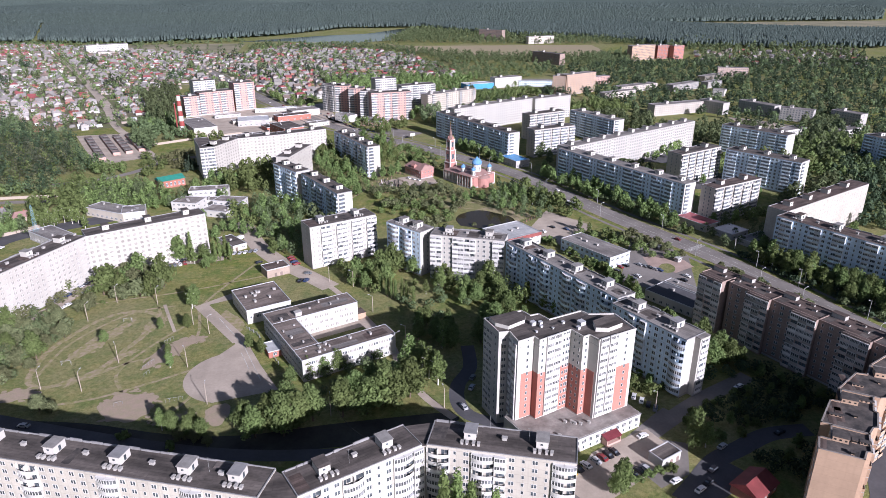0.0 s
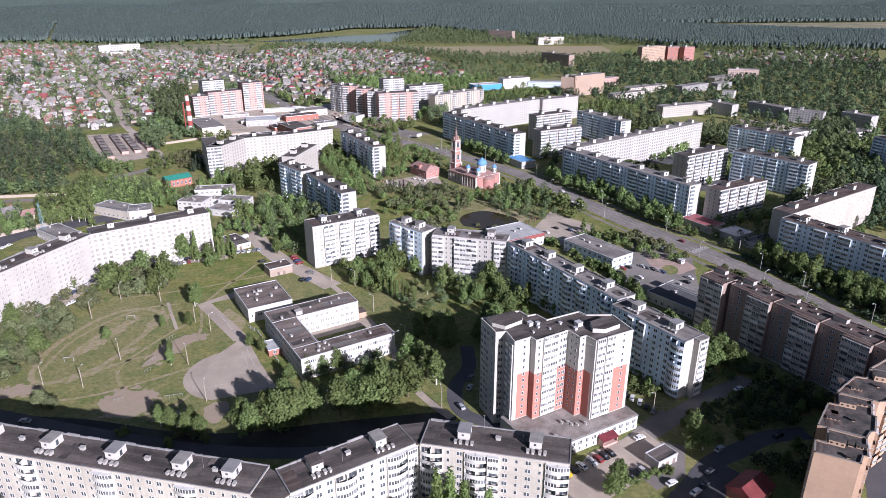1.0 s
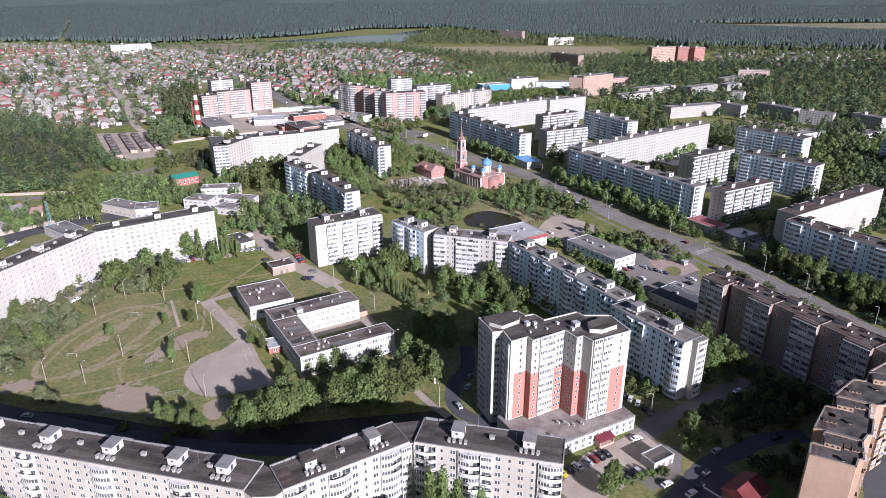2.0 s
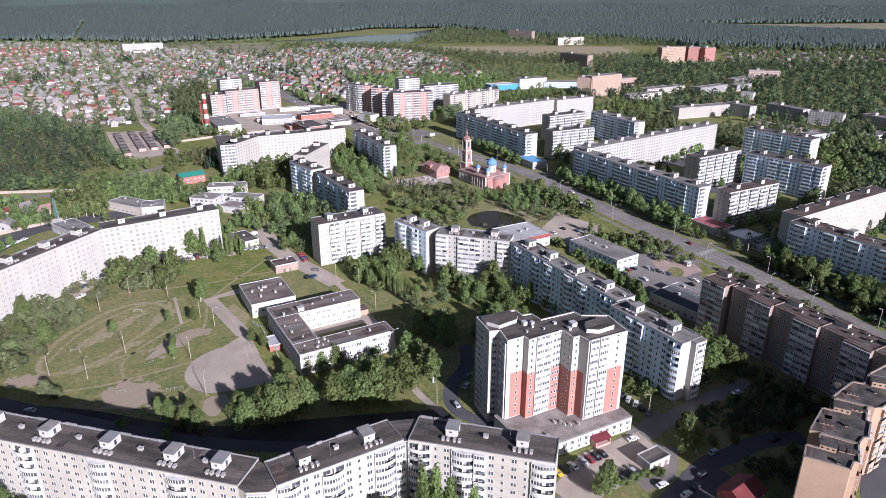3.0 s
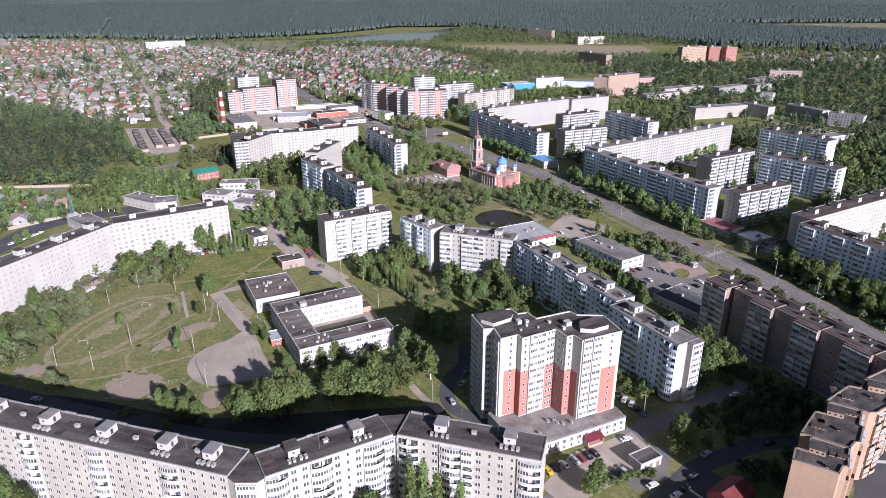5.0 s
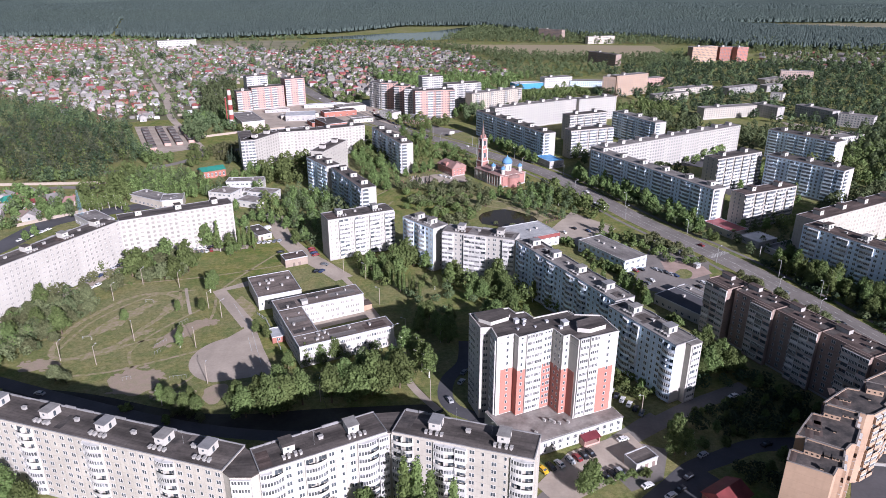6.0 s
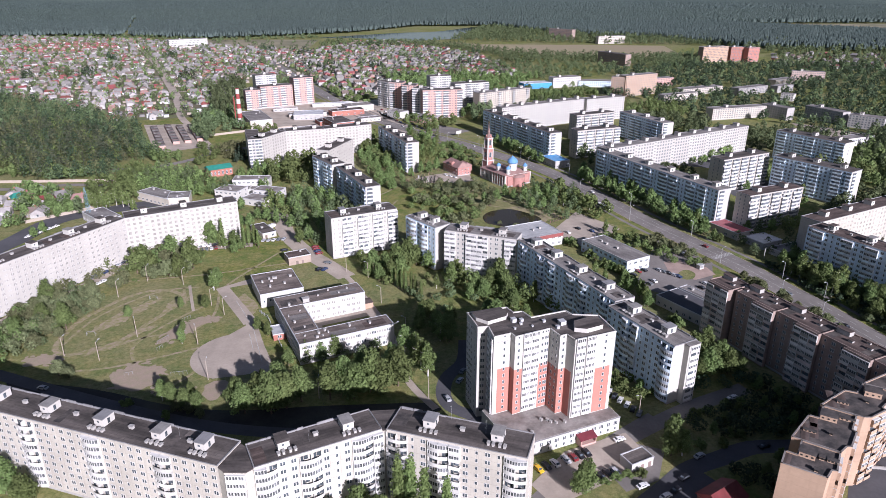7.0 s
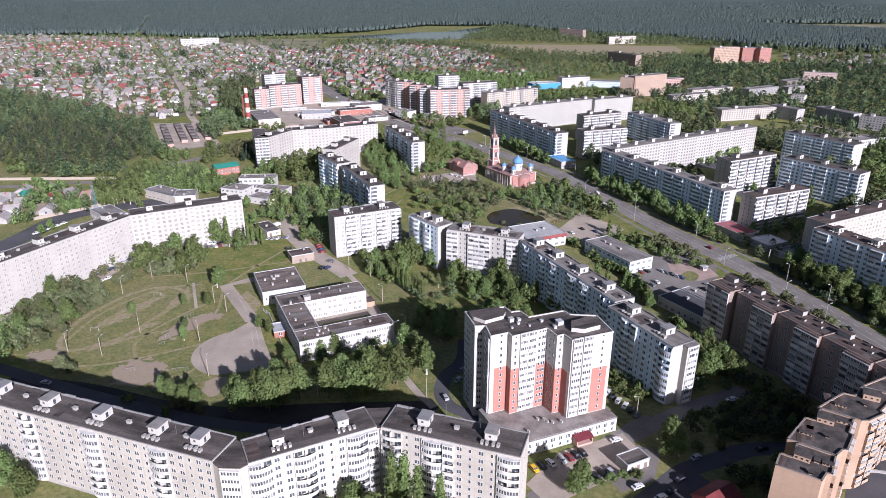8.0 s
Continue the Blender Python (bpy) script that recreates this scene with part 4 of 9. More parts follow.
worn(-131, 258.5, 9, 2.4, 32, "dirt", "bare earth beside the track", 16)
worn(-113.5, 303, 8, 3.0, 70, "dirt", "bare earth at the bend of the track", 17)
worn(-119, 275, 6, 1.6, 40, "dirt", "scuffed grass beside the bars", 18)
worn(-177, 299, 8, 5, 60, "sand", "bare brown earth among the shrubs", 19)
worn(-148, 358, 9, 3.5, 60, "sand", "bare earth beside the parked cars", 21)
worn(-88, 225, 7, 2.5, 10, "dirt", "trampled earth beside the shrubs", 20)
solid("path", ribbon([(-113.6, 324), (-108, 309), (-102.2, 294)], 1.5, 0.06), ["paving"], "pale straight footpath to the pitch", "path", "structure")
solid("worn_patch", blob(-72, 226, 5, 7, 10, 0.05, seed=7, rough=0.2), ["sand"], "bare sandy ground", "ground patch", "structure")
solid("worn_patch", blob(-77, 300, 5, 12, 25, 0.03, seed=8, rough=0.2), ["dirt"], "dry bare lawn beside the school", "ground patch", "structure")
for pts in ([(-97, 272), (-91, 290), (-96, 318)],
        [(-96, 318), (-88, 340), (-74, 372)],
        [(-90, 345), (-60, 356)],
        [(-140, 240), (-120, 243), (-95, 255), (-82, 262)],
        [(-108, 299), (-116, 322)],
        [(-150, 330), (-110, 338), (-88, 345)],
        [(-30, 470), (-12, 500), (0, 530)],
        [(-112, 246), (-118, 262), (-108, 285), (-98, 300)],
        [(-125, 262), (-112, 270), (-98, 268)],
        [(-92, 226), (-84, 240), (-88, 256)],
        [(-150, 262), (-146, 290), (-128, 316), (-108, 322)],
        [(-40, 430), (-20, 440), (-8, 470)]):
    road("path", pts, 1.4, "dirt", 0.035, "narrow trodden earth path across grass")
for pts in ([(40, 480), (50, 495), (46, 505)],
        [(92, 400), (84, 440), (60, 455), (30, 470)],
        [(20, 470), (60, 470), (110, 440), (140, 410)]):
    road("path", pts, 1.4, "dirt", 0.035, "narrow trodden earth path across grass")


# ---- trees ----
def crown_mesh(name, seed, r, h, count, leaf, mats, lobes=9, shape="round"):
    """A crown of many small leaf clumps set on uneven lobes."""
    rng = random.Random(seed)
    g = Geo()
    blobs = []
    for k in range(lobes):
        t = (k + 0.5) / lobes
        if shape == "poplar":
            rr = r * (1 - abs(t - 0.4) ** 1.6) * 0.9
            rr *= rng.uniform(0.8, 1.12)
            off = r * 0.22
        elif shape == "cone":
            rr = r * (1.05 - t)
            off = r * 0.15
        else:
            rr = r * (0.34 + 0.26 * rng.random()) * (1.15 - 0.5 * abs(2 * t - 0.75))
            off = r * rng.uniform(0.3, 0.78) * (1.12 - 0.75 * t)
        a = k * 2.4 + rng.uniform(-0.4, 0.4)
        blobs.append((off * math.cos(a), off * math.sin(a), h * (0.10 + 0.80 * t), rr, rr * (0.8 if shape == "round" else h / lobes / max(rr, 0.1) * (2.6 if shape == "poplar" else 1.1))))
    tot = sum(b[3] ** 2 for b in blobs)
    for bx, by, bz, br, bh in blobs:
        for _ in range(int(count * br * br / tot)):
            d = Vector((rng.gauss(0, 1), rng.gauss(0, 1), rng.gauss(0.25, 1))).normalized()
            k = rng.uniform(0.35, 1.15)
            c = Vector((bx + d.x * br * k, by + d.y * br * k, bz + d.z * bh * k))
            if c.z < 0.02 * h:
                continue
            nrm = (d + Vector((rng.uniform(-0.7, 0.7), rng.uniform(-0.7, 0.7), rng.uniform(-0.5, 0.7)))).normalized()
            a = nrm.orthogonal().normalized()
            b = nrm.cross(a)
            t = rng.uniform(0, 6.28)
            a, b = a * math.cos(t) + b * math.sin(t), b * math.cos(t) - a * math.sin(t)
            s = leaf * rng.uniform(0.55, 1.25)
            pts = [c + a * s + nrm * s * 0.15, c + b * s * 0.7, c - a * s + nrm * s * 0.1, c - b * s * 0.75 - nrm * s * 0.25]
            g.add([tuple(p) for p in pts], [(0, 1, 2, 3)], 0)
    return g.mesh(name, mats)


def trunk_mesh(name, seed, h, r, crown_from, mats, spread=0.5):
    rng = random.Random(seed)
    g = Geo()
    g.tube((0, 0, -0.2), (0.1, 0.05, crown_from + 1), r, r * 0.75, 7)
    g.tube((0.1, 0.05, crown_from + 1), (0.0, 0.1, h * 0.85), r * 0.75, r * 0.2, 6)
    for k in range(6):
        a, z = k * 2.1 + rng.random(), crown_from + (h - crown_from) * rng.uniform(0.1, 0.6)
        s = (h - crown_from) * spread * rng.uniform(0.25, 0.5)
        g.tube((0.05, 0.05, z), (s * math.cos(a), s * math.sin(a), z + s * 0.8), r * 0.4, r * 0.1, 5)
    return g.mesh(name, mats)


KINDS = {}
for key, r, h, lift, n, leaf, lm, bm, shape, lobes, lab in (
        ("lime", 3.9, 12.0, 1.1, 2500, 0.40, "leaf_a", "bark", "round", 17, "full green lime tree with dense rounded crown"),
        ("birch", 3.0, 12.0, 1.3, 2000, 0.34, "leaf_b", "birch", "round", 18, "tall birch tree with light green drooping crown"),
        ("poplar", 1.5, 16.5, 1.5, 1700, 0.34, "leaf_b", "bark", "poplar", 22, "slim columnar green poplar"),
        ("willow", 3.8, 6.0, 1.0, 1500, 0.38, "leaf_d", "bark", "round", 13, "low grey green willow with spreading crown"),
        ("shrub", 2.0, 2.6, 0.1, 520, 0.32, "leaf_a", "bark", "round", 6, "rounded green shrub on the grass"),
        ("spruce", 2.6, 12.0, 1.0, 900, 0.48, "needle", "bark", "cone", 10, "dark green spruce with tapered crown")):
    KINDS[key] = []
    for v in range(3):
        cm = crown_mesh("crown", 11 * v + len(key), r * (0.92 + 0.1 * v), h, n, leaf, [lm], lobes, shape)
        tm = trunk_mesh("trunk", 5 * v + len(key), lift + h, 0.28 if key != "shrub" else 0.08, lift, [bm], 0.45 if shape == "round" else 0.15)
        fm = crown_mesh("crown", 11 * v + len(key), r * (0.92 + 0.1 * v), h, int(n * 0.34), leaf * 1.55, [lm], lobes, shape)
        KINDS[key].append((cm, tm, lift, lab, fm))
tree_rng = random.Random(77)
FAR_TREES, FAR_LINE = {}, 388


def tree(kind, x, y, s=1.0, name="tree", group=""):
    cm, tm, lift, lab, fm = tree_rng.choice(KINDS[kind])
    if near_line(x, y, AVENUE, 9.6):
        return None
    if y > FAR_LINE:
        k = KINDS[kind].index((cm, tm, lift, lab, fm))
        FAR_TREES.setdefault(kind, []).append((k, pose(x, y, 0, 0, 0, tree_rng.uniform(0, 360)) @ Matrix.Diagonal((s * tree_rng.uniform(0.9, 1.1), s * tree_rng.uniform(0.9, 1.1), s * tree_rng.uniform(0.88, 1.12), 1))))
        return None
    cm = fm if y > 330 else cm
    top = thing("shrub" if kind == "shrub" else name, x, y, tree_rng.uniform(0, 360), lab, "shrub" if kind == "shrub" else "tree", group)
    top.scale = (s * tree_rng.uniform(0.9, 1.1), s * tree_rng.uniform(0.9, 1.1), s * tree_rng.uniform(0.88, 1.12))
    part("trunk", tm, None, top)
    part("crown", cm, None, top, m=pose(0, 0, lift))
    return top


def grove(poly, spacing, mix, s=1.0, seed=1, group=""):
    rng = random.Random(seed)
    for x, y in scatter(poly, spacing, rng):
        tree(rng.choice(mix), x, y, s * rng.uniform(0.75, 1.15), group=group)


def join_trees():
    """Distant single trees, all of a kind in one mesh."""
    for kind in sorted(FAR_TREES):
        co, loops, starts, mats = [], [], [], []
        n = m = 0
        for k, mw in FAR_TREES[kind]:
            cm, tm, lift, lab, fm = KINDS[kind][k]
            for me, up, mi in ((fm, lift, 0), (tm, 0, 1)):
                v = np.empty(len(me.vertices) * 3)
                me.vertices.foreach_get("co", v)
                v = v.reshape(-1, 3) + (0, 0, up)
                a = np.array(mw)
                co.append(v @ a[:3, :3].T + a[:3, 3])
                lp = np.empty(len(me.loops), dtype=np.int32)
                me.loops.foreach_get("vertex_index", lp)
                loops.append(lp + n)
                st = np.empty(len(me.polygons), dtype=np.int32)
                me.polygons.foreach_get("loop_start", st)
                starts.append(st + m)
                mats.append(np.full(len(st), mi, dtype=np.int32))
                n, m = n + len(v), m + len(lp)
        out = bpy.data.meshes.new("far_trees")
        co, loops, starts, mats = (np.concatenate(q) for q in (co, loops, starts, mats))
        out.vertices.add(len(co))
        out.vertices.foreach_set("co", co.ravel())
        out.loops.add(len(loops))
        out.loops.foreach_set("vertex_index", loops)
        out.polygons.add(len(starts))
        out.polygons.foreach_set("loop_start", starts)
        for q in (KINDS[kind][0][4].materials[0], KINDS[kind][0][1].materials[0]):
            out.materials.append(q)
        out.polygons.foreach_set("material_index", mats)
        out.update(calc_edges=True)
        tagged(new("park_trees", out), "%s trees of the parks and yards along the avenue" % kind, "trees", kind="stuff")


# ---- the coral and white tower ----
def on_face(p, q, t, z, out=0.0):
    """Pose on a wall that runs from p to q, at the share t of its length; the wall looks to the right of p-q."""
    d = (Vector(q) - Vector(p))
    c = Vector(p) + d * t
    a = math.degrees(math.atan2(d.y, d.x))
    n = Vector((d.y, -d.x)).normalized() * out
    return pose(c.x + n.x, c.y + n.y, z, 0, 0, a)


def tower():
    top = thing("apartment_tower", 26.7, 212.3, 22, "fourteen-storey white and coral brick tower with stepped plan", "apartment block")
    H, S = 37.6, 2.66
    plan = [(2.1, 3.0), (1.5, -3.8), (0.9, -8.4), (4.5, -9.6), (2.9, -17.0), (9.7, -17.0), (9.7, -19.9), (23.9, -19.5), (24.2, -25.5), (26.9, -25.5), (27.4, -30.0), (43.9, -30.4), (45.5, -18.0), (37.0, -13.5), (36.4, -10.0), (22.0, -9.5), (21.4, -4.0), (18.0, -3.5), (17.6, 1.2)]
    part("wall", Geo().prism(plan, -0.3, H, 0), ["white"], top)
    cx, cy = sum(p[0] for p in plan) / len(plan), sum(p[1] for p in plan) / len(plan)
    part("roof", Geo().prism([(x + (cx - x) * 0.025, y + (cy - y) * 0.025) for x, y in plan], H, H + 0.1, 0), ["bitumen"], top)
    for i in range(len(plan)):
        p, q = plan[i], plan[(i + 1) % len(plan)]
        d = Vector(q) - Vector(p)
        part("parapet", Geo().box(-0.15, -0.1, 0, d.length + 0.15, 0.25, 0.55, 0), ["white"], top, m=on_face(p, q, 0, H - 0.02))
    low, red = 6.2, 24.6

    def clad(p, q, t0, t1, z1=red):
        d = (Vector(q) - Vector(p)).length
        part("cladding", Geo().box(t0 * d, -0.06, 0, t1 * d, 0.0, z1 - low, 0), ["coral"], top, "coral brick cladding", on_face(p, q, 0, low))

    def column(p, q, t, kind, first=low + 0.6, storeys=12, skip=0):
        for f in range(skip, storeys):
            part("window", WIN[kind], None, top, m=on_face(p, q, t, first + 0.8 + f * S, 0.06))

    def loggias(p, q, t, w, first=low + 0.4, storeys=12, tone="balcony"):
        for f in range(storeys):
            part("loggia", BALC[tone, "fine" if (f * 7 + int(t * 10)) % 3 else "wide"], None, top, m=on_face(p, q, t, first + f * S) @ Matrix.Diagonal((w / BAY, 0.5, 1, 1)))

    P = plan
    for t in (0.2, 0.5, 0.8):
        column(P[0], P[1], t, "W", first=1.5, storeys=13)
    column(P[1], P[2], 0.5, "s", first=1.5, storeys=13)
    column(P[2], P[3], 0.5, "W", first=1.5, storeys=13)
    loggias(P[3], P[4], 0.28, 2.6, first=2.0, storeys=13)
    loggias(P[3], P[4], 0.74, 2.6, first=2.0, storeys=13)
    clad(P[4], P[5], 0.25, 1.0)
    column(P[4], P[5], 0.62, "s")
    clad(P[5], P[6], 0.0, 1.0)
    clad(P[6], P[7], 0.0, 0.22)
    column(P[6], P[7], 0.11, "s")
    loggias(P[6], P[7], 0.34, 3.1)
    loggias(P[6], P[7], 0.57, 3.1)
    clad(P[6], P[7], 0.72, 1.0)
    column(P[6], P[7], 0.79, "s")
    column(P[6], P[7], 0.91, "W")
    clad(P[7], P[8], 0.0, 1.0)
    column(P[7], P[8], 0.35, "s")
    column(P[7], P[8], 0.72, "s")
    clad(P[8], P[9], 0.0, 1.0)
    column(P[8], P[9], 0.55, "s")
    clad(P[9], P[10], 0.0, 0.75)
    loggias(P[10], P[11], 0.14, 3.6)
    loggias(P[10], P[11], 0.39, 3.6)
    clad(P[10], P[11], 0.55, 0.92)
    column(P[10], P[11], 0.76, "s")
    for f in range(12):
        for t in (0.3, 0.7):
            part("window", WIN["W"], None, top, m=on_face(P[11], P[12], t, 3 + f * S))
    # string course under the attic storey, face by face
    for i in range(12):
        p, q = P[i], P[i + 1]
        d = (Vector(q) - Vector(p)).length
        part("string_course", Geo().box(-0.08, -0.1, 0, d + 0.08, 0.0, 0.22), ["grey"], top, m=on_face(p, q, 0, H - 2.3))
    part("attic", Geo().prism([(3.0, 1.0), (2.6, -3.6), (5.2, -8.0), (13.0, -7.0), (15.0, -4.6), (14.4, 0.4)], H, H + 1.5, 0, 1), ["white", "bitumen"], top)
    part("attic", Geo().prism([(30.5, -24.5), (34.0, -27.0), (41.0, -26.6), (43.0, -23.4), (40.4, -19.6), (33.2, -20.0)], H, H + 1.7, 0, 1), ["white", "bitumen"], top)
    for x, y, w, h in ((14.6, -9.6, 1.6, 1.4), (16, -12.5, 0.8, 0.8), (26.6, -20, 1.1, 1.0), (29.6, -18, 2.2, 1.5), (24.6, -14, 1.0, 0.8), (12.4, -14.6, 0.6, 0.6), (19, -15.4, 0.6, 0.5), (17.5, -10.2, 1.2, 0.9)):
        part("roof_vent", Geo().box(-w / 2, -w / 2, 0, w / 2, w / 2, h).box(-w / 2 - 0.12, -w / 2 - 0.12, h, w / 2 + 0.12, w / 2 + 0.12, h + 0.1), ["tin"], top, m=pose(x, y, H + 0.05))
    # felt strips of differing age
    for x, y, a, l in ((11, -12.5, 0, 9), (20, -13.5, 0, 6), (32, -15, 3, 7), (38, -16.5, 3, 6)):
        part("felt_patch", Geo().box(0, 0, 0, l, 1.6, 0.03), ["felt_old"], top, m=pose(x, y, H + 0.1, 0, 0, a))

    pod = thing("podium", 26.7, 212.3, 22, "single-storey white podium with grey felt roof round the tower", "annex")
    foot = [(1.0, -13), (1.6, -36.2), (45.0, -36.2), (45.2, -26), (43.0, -20), (5, -13)]
    part("wall", Geo().prism(foot, -0.2, 5.8, 0), ["white"], pod)
    part("roof", Geo().prism([(x + (0.25 if x < 20 else -0.25), y + 0.2 if y < -33 else y) for x, y in foot], 5.8, 5.95, 0), ["felt_grey"], pod)
    part("gutter", Geo().box(1.5, -36.45, 5.55, 45.15, -36.2, 5.85), ["edge"], pod)
    for k in range(14):
        part("window", WIN["T" if k % 3 else "W"], None, pod, m=pose(2.9 + k * 3.1, -36.2, 2.9) @ Matrix.Diagonal((0.8, 1, 1.15, 1)))
        if not 7 < k < 11:
            part("window", WIN["s"], None, pod, m=pose(2.9 + k * 3.1, -36.2, 0.7))
    part("canopy", Geo().add([(26.3, -39.4, 2.7), (33.4, -39.4, 2.7), (33.4, -36.2, 3.6), (26.3, -36.2, 3.6), (26.3, -39.4, 2.85), (33.4, -39.4, 2.85), (33.4, -36.2, 3.75), (26.3, -36.2, 3.75)],
                             [(0, 3, 2, 1), (4, 5, 6, 7), (0, 1, 5, 4), (1, 2, 6, 5), (2, 3, 7, 6), (3, 0, 4, 7)]), ["maroon"], pod, "dark red entrance canopy")
    part("porch", Geo().box(26.6, -39.1, 0, 33.1, -36.2, 0.8).box(26.6, -39.1, 0.8, 26.9, -36.2, 2.8).box(32.8, -39.1, 0.8, 33.1, -36.2, 2.8), ["pink"], pod)
    for x, y in ((17.5, -27), (19.5, -28), (21.5, -30.6), (20, -29.4), (24.6, -31.4), (11, -32)):
        part("roof_vent", VENT, None, pod, m=pose(x, y, 5.95, 0, 0, 20) @ Matrix.Diagonal((0.7, 0.7, 0.9, 1)))


tower()


# ---- tan brick block at the edge of the yard ----
TAN = "tall tan brick apartment block with stepped dark felt roof"


def local_plan(ox, oy, ang, pts):
    """Turn points along and across a house line into the plan of the place."""
    c, s = math.cos(radians(ang)), math.sin(radians(ang))
    return [(ox + u * c + v * s, oy + u * s - v * c) for u, v in pts]


def tan_section(pts, faces, H=26.0, label=TAN):
    """One section of the curved tan brick house; faces lists (corner, kind) of the walls that carry windows."""
    plan = local_plan(111.4, 145.1, 54, pts)
    x0, y0 = plan[0]
    top = thing("apartment_block", x0, y0, 0, label, "apartment block", "sections of the tan house")
    P = [(x - x0, y - y0) for x, y in plan]
    n = len(P)
    ccw = list(reversed(P))
    part("wall", Geo().prism(ccw, -0.3, H, 0), ["brick_tan"], top)
    cx, cy = sum(p[0] for p in P) / n, sum(p[1] for p in P) / n
    part("roof", Geo().prism([(x + (cx - x) * 0.02, y + (cy - y) * 0.02) for x, y in ccw], H, H + 0.08, 0), ["felt_old"], top)
    for i in range(n):
        p, q = ccw[i], ccw[(i + 1) % n]
        d = (Vector(q) - Vector(p)).length
        part("parapet", Geo().box(-0.05, -0.06, 0, d + 0.05, 0.3, 0.5, 0), ["brick_tan"], top, m=on_face(p, q, 0, H - 0.01))
        part("coping", Geo().box(-0.1, -0.1, 0.5, d + 0.1, 0.4, 0.56, 0), ["felt_grey"], top, m=on_face(p, q, 0, H - 0.01))
    for i, kind in faces:
        q, p = P[i], P[(i + 1) % n]
        d = (Vector(q) - Vector(p)).length
        cols = max(1, int(d / 3.3))
        for k in range(cols):
            t = (k + 0.5) / cols
            for f in range(9):
                z = 0.9 + f * 2.78
                if kind == "L":
                    part("loggia", BALC["brick_tan", ("fine", "wide", "open")[(f * 5 + k * 2) % 3]], None, top, m=on_face(p, q, t, z) @ Matrix.Diagonal((min(1.0, d / cols / BAY), 0.75, 1, 1)))
                else:
                    part("window", WIN["W" if k % 2 else "s"], None, top, m=on_face(p, q, t, z + 0.85))
    return top


tan_section([(0, 0), (6.6, 0), (6.6, 3.2), (14.4, 3.2), (14.4, 13.4), (5.0, 13.6), (4.6, 12.3), (0.4, 11.6)], [(4, "L"), (0, "W"), (2, "W")])
tan_section([(14.45, 0.5), (29.2, 3.1), (29.4, 5.8), (37.2, 6.2), (37.2, 15.6), (28.5, 15.2), (27.8, 16.4), (19.2, 15.8), (18.4, 14.6), (14.45, 13.4)], [(0, "W"), (4, "L"), (6, "L")])
tan_section([(37.25, 5.4), (51.0, 10.9), (51.6, 14.3), (59.0, 15.5), (59.0, 25.4), (46.6, 21.9), (45.6, 23.0), (38.6, 19.4), (37.25, 17.4)], [(0, "W"), (4, "L"), (6, "L")])
tan_section([(59.05, 15.5), (75.0, 24.0), (78.0, 35.0), (66.0, 30.5), (59.05, 25.4)], [(2, "L"), (3, "L")])


def roof_house(u, v, ang, w, d, h, z=26.05):
    """A low brick ventilation house with a felt cap on the tan block."""
    (x, y), = local_plan(111.4, 145.1, 54, [(u, v)])
    top = thing("ventilation_house", x, y, ang, "low tan brick ventilation house on the felt roof", "roof house", z=z)
    part("wall", Geo().box(-w / 2, -d / 2, 0, w / 2, d / 2, h), ["brick_tan"], top)
    part("cap", Geo().box(-w / 2 - 0.2, -d / 2 - 0.2, h, w / 2 + 0.2, d / 2 + 0.2, h + 0.16), ["felt_old"], top)
    for k in range(3):
        part("vent_slot", Geo().box(-0.3, -0.05, 0, 0.3, 0.02, 0.5), ["tyre"], top, m=pose(-w / 3 + k * w / 3, -d / 2, h * 0.35))


for u, v, w, d, h in ((8.2, 5.6, 4.2, 3.4, 1.7), (8.6, 9.2, 1.3, 1.2, 1.1), (8.8, 11.9, 2.6, 1.2, 1.0), (2.2, 8.6, 0.9, 0.9, 0.9), (20.5, 4.6, 3.4, 0.8, 0.7), (31.2, 8.4, 4.6, 3.6, 1.7), (33.0, 13.2, 4.0, 0.8, 0.8),
                      (42.5, 11.2, 3.2, 0.9, 0.8), (53.5, 18.6, 4.8, 3.8, 2.0), (22.5, 10.0, 0.7, 0.7, 0.9), (47.5, 17.6, 0.7, 0.7, 0.9)):
    roof_house(u, v, -36 + 3 * (u > 28) + 4 * (u > 45), w, d, h)
for u, v, l, a in ((1.2, 1.0, 5, 54), (15.5, 4.0, 9, 62), (18.0, 6.2, 8, 62), (24.0, 5.0, 5, 58), (38.5, 9.0, 10, 68), (40.0, 12.0, 9, 68), (30.5, 6.5, 6, 57)):
    (x, y), = local_plan(111.4, 145.1, 54, [(u, v)])
    solid("felt_patch", Geo().box(0, -1.1, 0, l, 1.1, 0.04), ["bitumen_brown"], "peeling brown patch of old roofing felt", "roofing patch", m=pose(x, y, 26.09, 0, 0, a))
# the neighbour house whose shade falls across the yard
block("apartment_block", 112.5, 96.5, 36, 14.5, 12.5, 26.0, "WBBW", "brick_tan", "felt_old", "brick_tan", near=False, rooms=[], label="tan brick apartment block beside the shaded yard", rear=False)


